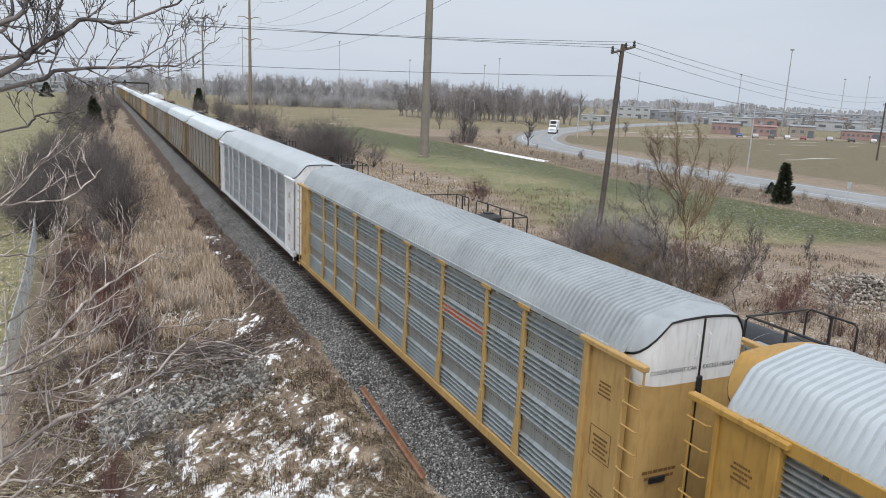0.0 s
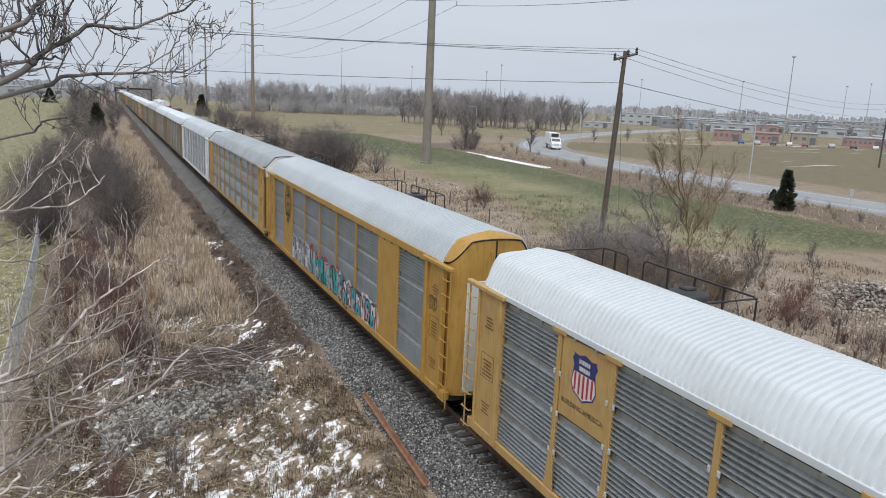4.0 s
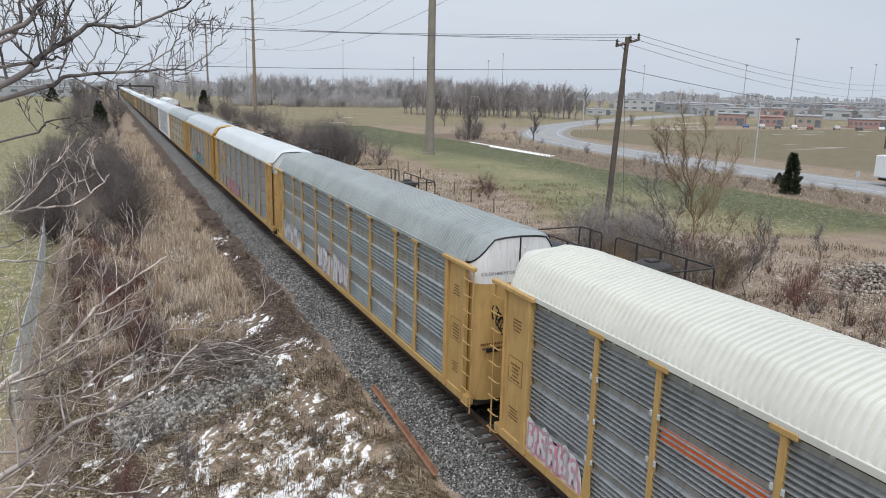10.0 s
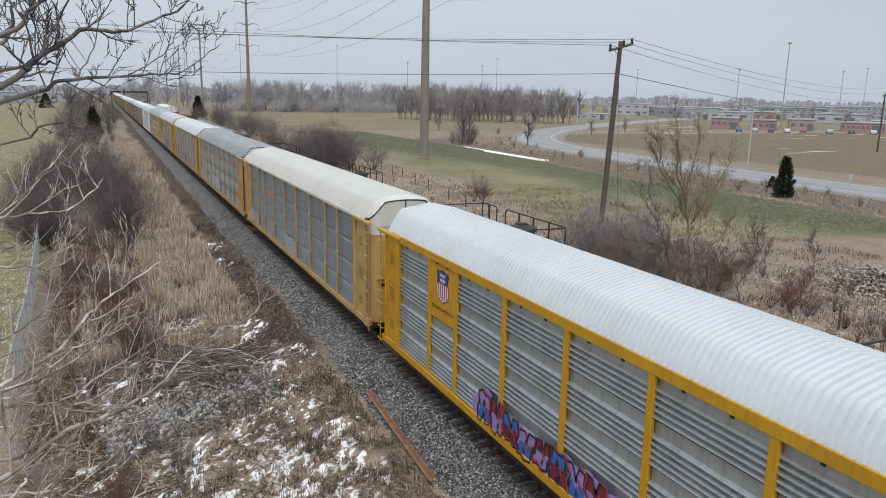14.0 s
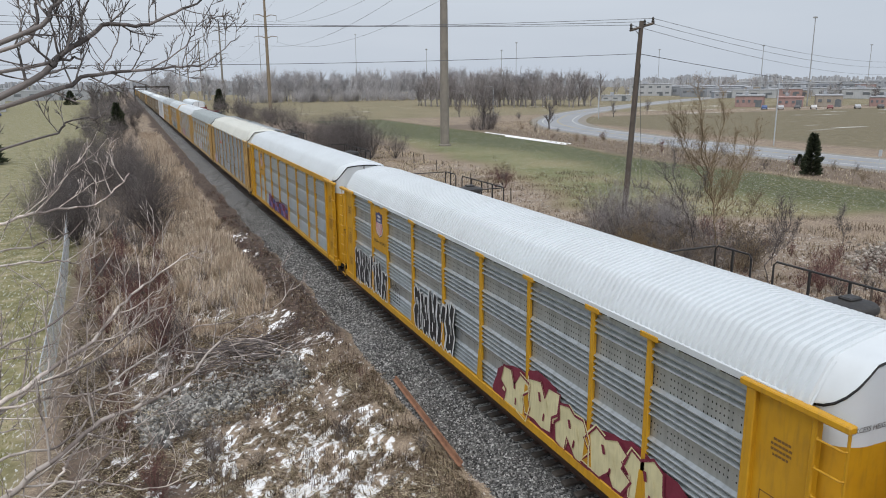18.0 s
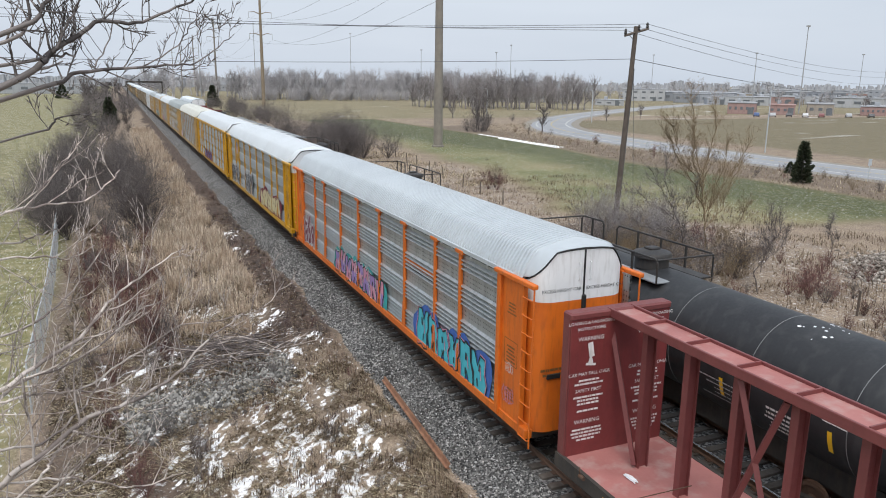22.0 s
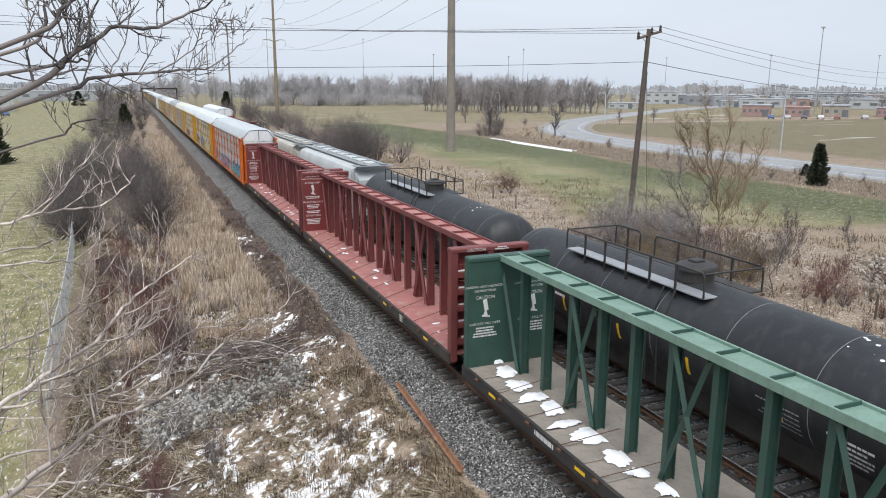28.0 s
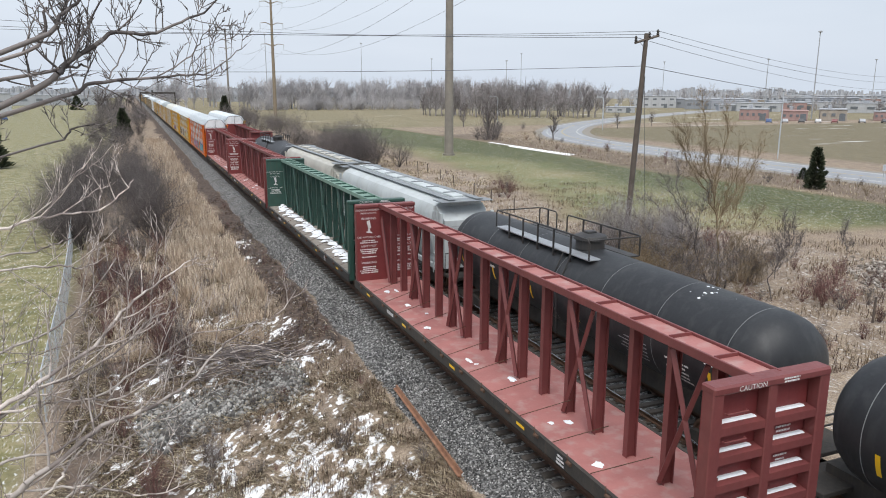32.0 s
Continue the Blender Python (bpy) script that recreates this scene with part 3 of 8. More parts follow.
    l.new(attr("snow"), lay.inputs[0])
    l.new(noise_node(n, l, 5.0, 10, at, (1.7, 0.5, 1.0), 0.68), lay.inputs[1])
    white = ramp_node(n, l, lay.outputs[0], [(0.70, (0, 0, 0)), (0.83, (1, 1, 1))])
    near_lay = n.new("ShaderNodeMath")
    near_lay.operation = "MULTIPLY_ADD"
    l.new(noise_node(n, l, 9.0, 8, at, (1.3, 0.8, 1.0), 0.65), near_lay.inputs[0])
    near_lay.inputs[1].default_value = 0.42
    l.new(attr("cover"), near_lay.inputs[2])
    white_near = ramp_node(n, l, near_lay.outputs[0], [(0.68, (0, 0, 0)), (0.75, (1, 1, 1))])
    far_lay = n.new("ShaderNodeMath")
    far_lay.operation = "ADD"
    l.new(attr("drift"), far_lay.inputs[0])
    l.new(noise_node(n, l, 0.35, 8, at, (0.12, 1.0, 1.0)), far_lay.inputs[1])
    white_far = ramp_node(n, l, far_lay.outputs[0], [(0.94, (0, 0, 0)), (1.0, (1, 1, 1))])
    both = n.new("ShaderNodeMix")
    both.data_type, both.blend_type = "RGBA", "LIGHTEN"
    both.inputs["Factor"].default_value = 1.0
    l.new(white, both.inputs["A"])
    l.new(white_far, both.inputs["B"])
    col = mix_node(n, l, both.outputs["Result"], col, (0.76, 0.765, 0.775))
    col = mix_node(n, l, white_near, col, (0.86, 0.865, 0.88))
    l.new(col, b.inputs["Base Color"])
    b.inputs["Roughness"].default_value = 0.95
    bp = n.new("ShaderNodeBump")
    bp.inputs["Strength"].default_value, bp.inputs["Distance"].default_value = 0.7, 0.12
    l.new(noise_node(n, l, 5.0, 10, at), bp.inputs["Height"])
    l.new(bp.outputs["Normal"], b.inputs["Normal"])
    me.materials.append(m)
    return tagged(ob, "winter ground of matted dry grass, crop rows and thin snow", "ground", kind="structure")


build_ground()


def strip(line, half, z, u0=None):
    """Left and right edges of a band along a line."""
    rows = []
    for i, (x, y) in enumerate(line):
        xa, ya = line[max(i - 1, 0)]
        xb, yb = line[min(i + 1, len(line) - 1)]
        d = Vector((xb - xa, yb - ya)).normalized()
        lo, hi = (-half, half) if u0 is None else (u0 - half, u0 + half)
        rows.append([(x + d.y * lo, y - d.x * lo, z), (x + d.y * hi, y - d.x * hi, z)])
    return rows


def smooth_line(line, per=8):
    out = []
    for i in range(len(line) - 1):
        p0, p1, p2, p3 = (Vector(line[min(max(i + k, 0), len(line) - 1)]) for k in (-1, 0, 1, 2))
        for k in range(per):
            t = k / per
            out.append(tuple(0.5 * ((2 * p1) + (p2 - p0) * t + (2 * p0 - 5 * p1 + 4 * p2 - p3) * t * t + (3 * p1 - p0 - 3 * p2 + p3) * t ** 3)))
    return out + [line[-1]]


def build_road():
    line = smooth_line(ROAD_LINE)
    geo = Geo()
    top, low = strip(line, 4.6, -0.86), strip(line, 5.6, -1.06)
    geo.sheet([[b[0], a[0], a[1], b[1]] for a, b in zip(top, low)])
    road = tagged(part("road", geo, ROAD, None, smooth=40), "pale grey two-lane asphalt road in an S-bend", "road", kind="structure")
    for side in (-3.9, 3.9):
        part("edge_line", Geo().sheet(strip(line, 0.09, -0.852, side)), ROAD_PAINT, road)
    part("centre_line", Geo().sheet(strip(line, 0.1, -0.852, 0.0)), surf("yellow_road_paint", (0.5, 0.36, 0.08)), road)
    part("shoulder", Geo().sheet([[a[0], b[0]] for a, b in zip(strip(line, 7.4, -0.985), strip(line, 5.3, -0.96))]), surf("gravel_shoulder", (0.27, 0.245, 0.21), rough=0.95), road)
    part("shoulder", Geo().sheet([[a[1], b[1]] for a, b in zip(strip(line, 7.4, -0.985), strip(line, 5.3, -0.96))]), bpy.data.materials["gravel_shoulder"], road)


build_road()


# ---- the two tracks ----
TRACKS = (0.0, 4.28)


def build_tracks():
    m, n, l, b = shader("ballast")
    at = n.new("ShaderNodeNewGeometry").outputs["Position"]
    vor = n.new("ShaderNodeTexVoronoi")
    vor.inputs["Scale"].default_value = 14.0
    l.new(at, vor.inputs["Vector"])
    tone = n.new("ShaderNodeSeparateColor")
    l.new(vor.outputs["Color"], tone.inputs["Color"])
    col = ramp_node(n, l, tone.outputs["Red"], [(0.0, (0.018, 0.018, 0.019)), (0.5, (0.105, 0.104, 0.102)), (1.0, (0.36, 0.355, 0.345))])
    col = mix_node(n, l, ramp_node(n, l, noise_node(n, l, 0.6, 6, at), [(0.45, (0, 0, 0)), (0.75, (0.7, 0.7, 0.7))]), col, (0.07, 0.058, 0.048))
    l.new(col, b.inputs["Base Color"])
    b.inputs["Roughness"].default_value = 0.9
    bp = n.new("ShaderNodeBump")
    bp.inputs["Strength"].default_value, bp.inputs["Distance"].default_value = 1.0, 0.05
    l.new(vor.outputs["Distance"], bp.inputs["Height"])
    l.new(bp.outputs["Normal"], b.inputs["Normal"])
    profile = [(-3.3, -0.86), (-2.9, -0.70), (-2.3, -0.42), (-1.75, -0.25), (-1.3, -0.235), (1.3, -0.235), (2.1, -0.25), (2.98, -0.235), (5.58, -0.235), (6.1, -0.25), (6.8, -0.5), (7.6, -0.9)]
    ys = spans([(-160, 8, 12), (8, 70, 0.8), (70, 200, 5), (200, 1500, 60)])
    rows = []
    for y in ys:
        rows.append([(x + (0.12 * noise.noise((y * 0.5, x, 0)) if i < 3 or i > 9 else 0), y, z + 0.03 * noise.noise((x * 1.5, y * 1.2, 2))) for i, (x, z) in enumerate(profile)])
    bed = part("ballast", Geo().sheet(rows), m, None, smooth=60)
    tagged(bed, "grey crushed-stone ballast bed under two tracks", "ballast", kind="structure")
    rail_profile = [(-0.07, -0.17), (0.07, -0.17), (0.07, -0.155), (0.012, -0.13), (0.012, -0.045), (0.036, -0.035), (0.036, -0.006), (-0.036, -0.006), (-0.036, -0.035), (-0.012, -0.045),
                    (-0.012, -0.13), (-0.07, -0.155)]
    tie_mesh = Geo().cbox(-1.3, 1.3, -0.115, 0.115, -0.36, -0.172, 0.012).mesh("sleeper")
    tie_mesh.materials.append(TIE)
    plate_mesh = Geo().cbox(-0.17, 0.17, -0.09, 0.09, -0.172, -0.152, 0.005).mesh("tie_plate")
    plate_mesh.materials.append(RAIL_SIDE)
    rnd = random.Random(4)
    for x in TRACKS:
        track = thing("railway_track", "steel rails on dark creosoted sleepers", "railway track", pose(x, 0, 0), kind="structure")
        for side in (-0.755, 0.755):
            rail = part("rail", Geo().prism([(px + side, pz) for px, pz in rail_profile], -160, 1500), RAIL_SIDE, track)
            part("rail_head", Geo().box(side - 0.034, side + 0.034, -160, 1500, -0.0055, 0.0), RAIL_TOP, rail, "bright worn running surface")
        rest = Geo()
        y = 9.0
        while y < 400:
            dx, turn = rnd.uniform(-0.05, 0.05), rnd.uniform(-1.2, 1.2)
            if y < 62:
                part("sleeper", tie_mesh, TIE, track, m=pose(dx, y, rnd.uniform(-0.015, 0.01), 0, 0, turn))
                for side in (-0.755, 0.755):
                    part("tie_plate", plate_mesh, RAIL_SIDE, track, m=pose(side, y, 0.002))
            else:
                rest.box(-1.3 + dx, 1.3 + dx, y - 0.11, y + 0.11, -0.34, -0.172)
            y += 0.535
        tagged(part("sleepers", rest, TIE, track), kind="stuff")


build_tracks()

# ---- rail cars ----
CARS = []  # thing, track, place along the train
POSTS = (4.5, 6.45, 9.3, 12.13, 14.97, 17.8, 20.65, 22.6)
LENGTH = 27.1
SHARED = {}


def shared(key, make):
    """One mesh for all alike pieces."""
    if key not in SHARED:
        SHARED[key] = make()
    return SHARED[key]


def ribbed(width, height, pitch, depth, flat_every=0):
    """A screen panel: horizontal ribs across its width (along y), its foot at z = 0, its face towards -x."""
    prof, z, k = [(0.0, 0.0)], 0.02, 0
    while z + pitch < height - 0.01:
        if flat_every and k % flat_every >= flat_every - 3:
            prof += [(0.0, z + pitch)]
        else:
            prof += [(0.0, z + pitch * 0.14), (-depth, z + pitch * 0.18), (-depth, z + pitch * 0.30), (0.0, z + pitch * 0.68)]
        z += pitch
        k += 1
    prof += [(0.0, height), (0.03, height), (0.03, 0.0)]
    g = Geo()
    n = len(prof)
    g.add([(x, -width / 2, z) for x, z in prof] + [(x, width / 2, z) for x, z in prof],
          [(i, (i + 1) % n, n + (i + 1) % n, n + i) for i in range(n)])
    return g.mesh("panel")


def post_mesh(width, height, cap, foot):
    g = Geo()
    g.cbox(-0.075, 0.02, -width / 2, width / 2, 0.0, height, 0.015)
    if cap:
        g.cbox(-0.11, 0.03, -0.27, 0.27, height - 0.06, height + 0.06, 0.015)
    if foot:
        g.prism([(-0.19, 0.0), (0.19, 0.0), (0.085, 0.95), (-0.085, 0.95)], -0.085, -0.07, "x")
    return g.mesh("post")


ROOF = [(-1.57, 4.98), (-1.50, 5.12), (-1.36, 5.34), (-1.22, 5.56), (-1.14, 5.66), (-1.02, 5.72), (-0.5, 5.85), (0.0, 5.94)]


def roof_mesh(y0, y1, pitch, depth):
    half = ROOF + [(-x, z) for x, z in ROOF[-2::-1]]
    rows, y = [], y0
    def ring(y, out):
        res = []
        for i, (x, z) in enumerate(half):
            a, b = half[max(i - 1, 0)], half[min(i + 1, len(half) - 1)]
            d = Vector((b[0] - a[0], b[1] - a[1])).normalized()
            k = out if 0 < i < len(half) - 1 else 0.0
            res.append((x - d.y * k, y, z + d.x * k))
        return res
    while y < y1 - pitch * 0.5:
        rows += [ring(y, 0), ring(y + pitch * 0.30, 0), ring(y + pitch * 0.42, depth), ring(y + pitch * 0.88, depth)]
        y += pitch
    rows.append(ring(y1, 0))
    g = Geo().sheet(rows)
    return g.mesh("roof", 25)


def end_outline(inset=0.0):
    """The rounded end of the car from above: (x, y) from one side to the other."""
    r, pts = 0.55, []
    for k in range(7):
        a = math.pi - k * math.pi / 12
        pts.append((-1.40 + r + r * math.cos(a), 0.28 + r - r * math.sin(a)))
    mid = [(0.17 * k, 0.28) for k in range(-4, 5)]
    return [(-1.40, 1.6)] + pts + mid + [(-x, y) for x, y in pts[::-1]] + [(1.40, 1.6)]


def door_top(a):
    """Height of the doors' upper edge, a metres from the middle."""
    return float(np.interp(a, [0, 0.5, 0.84, 0.92, 1.40], [5.76, 5.74, 5.70, 5.64, 4.98]))


def hood_mesh():
    """The plain last sheet of the roof, drawn down to the doors' upper edge."""
    front = [p for p in end_outline() if p[1] < 1.0]
    rows = [[], [], []]
    for x, y in front:
        a = min(abs(x) * 1.57 / 1.40, 1.57)
        rows[0].append((math.copysign(a, x), 0.80, float(np.interp(-a, [p[0] for p in ROOF], [p[1] for p in ROOF])) + 0.03))
        rows[1].append((x * 1.01, y - 0.015, door_top(abs(x)) + 0.045))
        rows[2].append((x * 1.005, y + 0.04, door_top(abs(x)) + 0.02))
    return Geo().sheet(rows).mesh("end_hood", 30)


def hood_seal():
    front = [p for p in end_outline() if p[1] < 1.0]
    return Geo().tube([(x, y - 0.004, door_top(abs(x)) + 0.014) for x, y in front], 0.024, 5).mesh("seal")


def end_panel(outline, z0, z1, crown=False):
    """A curved end sheet; crown closes the top under the roof's arch."""
    g = Geo()
    zs = [z0, z1]
    if crown:
        top = []
        for x, y in outline:
            a = abs(x)
            top.append((x, y, door_top(a)))
        g.sheet([[(x, y, z0) for x, y in outline], top, [(x, y + 0.25, z - 0.01) for x, y, z in top]])
    else:
        g.sheet([[(x, y, z) for x, y in outline] for z in zs])
    return g


def bogie(parent, y, lite=False):
    """A two-axle truck."""
    g = Geo()
    for x in (-1.0, 1.0):
        g.prism([(y - 1.35, 0.30), (y - 1.1, 0.56), (y - 0.4, 0.66), (y + 0.4, 0.66), (y + 1.1, 0.56), (y + 1.35, 0.30), (y + 0.6, 0.24), (y + 0.35, 0.16), (y - 0.35, 0.16), (y - 0.6, 0.24)],
                x - 0.08, x + 0.08, "x")
    g.box(-1.0, 1.0, y - 0.22, y + 0.22, 0.45, 0.75)
    truck = part("truck", g, UNDER, parent)
    wheel = shared("wheel", lambda: Geo().lathe([(0.1, -0.09), (0.44, -0.08), (0.455, -0.05), (0.425, -0.02), (0.42, 0.06), (0.34, 0.065), (0.30, 0.02), (0.14, 0.02), (0.12, 0.1)], 24, "x").mesh("wheel", 40))
    for dy in (-0.88, 0.88):
        part("wheel", wheel, RAIL_SIDE, truck, m=pose(-0.735, y + dy, 0.425, 0, 0, 180))
        part("wheel", wheel, RAIL_SIDE, truck, m=pose(0.735, y + dy, 0.425))


def coupler(parent, y, toward):
    g = Geo().cbox(-0.12, 0.12, min(y, y + 0.75 * toward), max(y, y + 0.75 * toward), 0.74, 0.96, 0.03)
    g.cbox(-0.2, 0.2, min(y + 0.45 * toward, y + 0.8 * toward), max(y + 0.45 * toward, y + 0.8 * toward), 0.70, 1.0, 0.04)
    g.tube([(0.3, y, 0.75), (0.32, y + 0.3 * toward, 0.45), (0.2, y + 0.75 * toward, 0.5)], 0.025, 6)
    part("coupler", g, UNDER, parent)


def side_plane(x):
    return lambda u, z: (x, u, z)


def blob(cy, cz, w, h, rnd, n=22, power=2.6):
    """A swollen, uneven letter outline."""
    pts, ph, f = [], rnd.uniform(0, 6), rnd.choice((2, 3, 4))
    for k in range(n):
        a = 2 * math.pi * k / n
        c, s = math.cos(a), math.sin(a)
        r = (abs(c) ** power + abs(s) ** power) ** (-1 / power) * (1 + 0.17 * math.sin(f * a + ph) + rnd.uniform(-0.05, 0.05))
        pts.append((cy + w * r * c * 0.5, cz + h * r * s * 0.5))
    return pts


def drift(cx, cy, w, h, rnd):
    """The ragged outline of a patch of thin snow."""
    pts, s = [], rnd.uniform(0, 50)
    for k in range(30):
        a = 2 * math.pi * k / 30
        c, n = math.cos(a), math.sin(a)
        r = 1 + 0.55 * noise.noise((c * 1.3, n * 1.3, s)) + 0.45 * noise.noise((c * 4, n * 4, s + 9))
        pts.append((min(max(cx + w * 0.6 * r * c, -1.38), -0.26), cy + h * 0.6 * r * n))
    return pts


def jagged(cy, cz, w, h, rnd):
    """An angular letter outline with spurs."""
    lean = rnd.uniform(-0.12, 0.12) * w
    base = [(-0.5, -0.5), (-0.18, -0.5), (-0.08, -0.2), (0.12, -0.5), (0.5, -0.46), (0.42, -0.1), (0.56, 0.12), (0.4, 0.5), (0.1, 0.42), (-0.1, 0.54), (-0.42, 0.44), (-0.36, 0.1), (-0.54, -0.08)]
    if rnd.random() < 0.5:
        base = [(-a, b) for a, b in base[::-1]]
    if rnd.random() < 0.4:
        base = [(a, -b) for a, b in base[::-1]]
    return [(cy + w * (a + rnd.uniform(-0.07, 0.07)) + lean * b * 2, cz + h * (b + rnd.uniform(-0.05, 0.05))) for a, b in base]


def stroke(geo, pts, width, x):
    """A painted line on the plane of a car's side."""
    left, right = [], []
    for i, (y, z) in enumerate(pts):
        ya, za = pts[max(i - 1, 0)]
        yb, zb = pts[min(i + 1, len(pts) - 1)]
        d = Vector((yb - ya, zb - za))
        d = d.normalized() if d.length > 0 else Vector((1, 0))
        left.append((x, y - d.y * width / 2, z + d.x * width / 2))
        right.append((x, y + d.y * width / 2, z - d.x * width / 2))
    geo.sheet([left, right])


def graffiti(parent, y0, y1, z0, z1, fills, line, glow, seed, letters=5, x=-1.575, slant=0.0, cloud=None):
    """Spray-painted letter shapes low on a car's side: fill, outline and shine."""
    rnd = random.Random(seed)
    step = (y1 - y0) / letters
    spots = [(y0 + step * (i + 0.5), z0 + (z1 - z0) * (0.5 + rnd.uniform(-0.08, 0.08)), step * rnd.uniform(0.95, 1.15), (z1 - z0) * rnd.uniform(0.75, 1.0)) for i in range(letters)]
    if cloud:
        g = Geo()
        for y, z, w, h in spots:
            p = blob(y, z - h * 0.1, w * 1.7, h * 1.35, rnd)
            p = [(a, max(b, 0.84)) for a, b in p]
            g.add([(x + 0.004 + rnd.uniform(0, 0.0015), a, b) for a, b in p], [tuple(range(len(p)))])
        part("graffiti", g, cloud, parent, "sprayed colour cloud")
    for i, (y, z, w, h) in enumerate(spots):
        p = [(a, max(b, 0.86)) for a, b in jagged(y, z, w, h, rnd)]
        xi = x - 0.0012 * i
        letter = part("graffiti_letter", Geo().add([(xi, a, b) for a, b in p], [tuple(range(len(p)))]), fills[i % len(fills)], parent, "sprayed letter shape")
        if len(fills) > 1:
            q = [(y + (a - y) * 0.9, max(z + (b - z) * 0.5 - h * 0.18, 0.88)) for a, b in p]
            part("graffiti_fade", Geo().add([(xi - 0.0006, a, b) for a, b in q], [tuple(range(len(q)))]), fills[(i + 1) % len(fills)], letter)
        outline, shine = Geo(), Geo()
        stroke(outline, p + [p[0]], 0.07, xi - 0.02)
        c = rnd.uniform(-0.12, 0.12) * w
        stroke(outline, [(y + c, z + h * 0.26), (y + c * 0.5, z + h * 0.08)], 0.1, xi - 0.02)
        stroke(outline, [(y - c, z - h * 0.12), (y - c * 0.6, z - h * 0.3)], 0.07, xi - 0.02)
        stroke(shine, [(a, b + 0.05) for a, b in p[3:9]], 0.045, xi - 0.021)
        stroke(shine, [(y - w * 0.2, z - h * 0.1), (y - w * 0.12, z + h * 0.2)], 0.04, xi - 0.021)
        part("graffiti_outline", outline, line, letter)
        part("graffiti_shine", shine, glow, letter)


def scribble(parent, y, z, size, material, seed, x=-1.60):
    """A quick spray-can tag."""
    rnd = random.Random(seed)
    g = Geo()
    for k in range(4):
        cy, pts, a = y - k * size * 0.5, [], rnd.uniform(0, 6)
        for i in range(16):
            a += rnd.uniform(0.2, 0.75)
            pts.append((cy + math.cos(a) * size * 0.4 * rnd.uniform(0.5, 1), z + math.sin(a) * size * rnd.uniform(0.4, 0.9)))
        stroke(g, pts, size * 0.08, x - 0.0015 * k)
    part("graffiti", g, material, parent, "quick sprayed tag")


def tag_end(parent, x, z, size, material, seed):
    """A tag on the end doors: looped letters one below another."""
    rnd = random.Random(seed)
    g = Geo()
    for k in range(4):
        pts, a = [], rnd.uniform(0, 6)
        for i in range(14):
            a += rnd.uniform(0.25, 0.8)
            pts.append((x + 0.1 * k + math.cos(a) * size * 0.45 * rnd.uniform(0.5, 1), z - k * size * 0.55 + math.sin(a) * size * rnd.uniform(0.4, 0.8)))
        flat = Geo()
        stroke(flat, pts, size * 0.13, 0)
        g.add([(u, 0.268 - 0.001 * k, w) for _, u, w in flat.v], flat.f)
    part("graffiti", g, material, parent, "quick black sprayed tag")


def shield(parent, cy, cz, w, h, x):
    """A plain heraldic shield: blue head over red and white stripes."""
    def shape(sc, lo, hi):
        pts = [(-0.5, 0.34), (-0.42, 0.42), (-0.5, 0.46), (-0.25, 0.43), (0, 0.5), (0.25, 0.43), (0.5, 0.46), (0.42, 0.42), (0.5, 0.34), (0.42, 0.2), (0.46, 0.0), (0.5, -0.2), (0.4, -0.38), (0.15, -0.46),
               (0, -0.52), (-0.15, -0.46), (-0.4, -0.38), (-0.5, -0.2), (-0.46, 0.0), (-0.42, 0.2)]
        return [(a * sc, min(max(b * sc, lo), hi)) for a, b in pts]
    for name, mtl, lo, hi, off, sc in (("shield", SHIELD_BLUE, -9, 9, 0.0, 1.08), ("shield", LETTER_WHITE, -9, 0.08, 0.003, 1.0), ("shield", SHIELD_BLUE, 0.08, 9, 0.0045, 1.0)):
        p = shape(sc, lo, hi)
        part(name, Geo().add([(x - off, cy - a * w, cz + b * h) for a, b in p], [tuple(range(len(p)))]), mtl, parent)
    g = Geo()
    for k in range(5):
        u = -0.36 + 0.18 * k
        g.add([(x - 0.006, cy - (u - 0.045) * w, cz + 0.07 * h), (x - 0.006, cy - (u + 0.045) * w, cz + 0.07 * h), (x - 0.006, cy - (u + 0.04) * w, cz - (0.47 - abs(u) * 0.3) * h),
               (x - 0.006, cy - (u - 0.04) * w, cz - (0.47 - abs(u) * 0.3) * h)], [(0, 1, 2, 3)])
    part("stripe", g, SHIELD_RED, parent, "red stripes")
    g = Geo()
    bars(g, cy, cz + 0.35 * h, w * 0.7, 2, h * 0.16, h * 0.1, random.Random(3), side_plane(x - 0.008))
    part("lettering", g, LETTER_WHITE, parent)


def words(parent, text, size, m, material, label=""):
    return part("lettering", shared(("text", text, size), lambda: lettering(text, size)), material, parent, label, m)


FACE_SIDE = Euler((radians(90), 0, radians(-90))).to_matrix().to_4x4()  # reads on the -x side
FACE_END = Euler((radians(90), 0, 0)).to_matrix().to_4x4()  # reads on the -y end


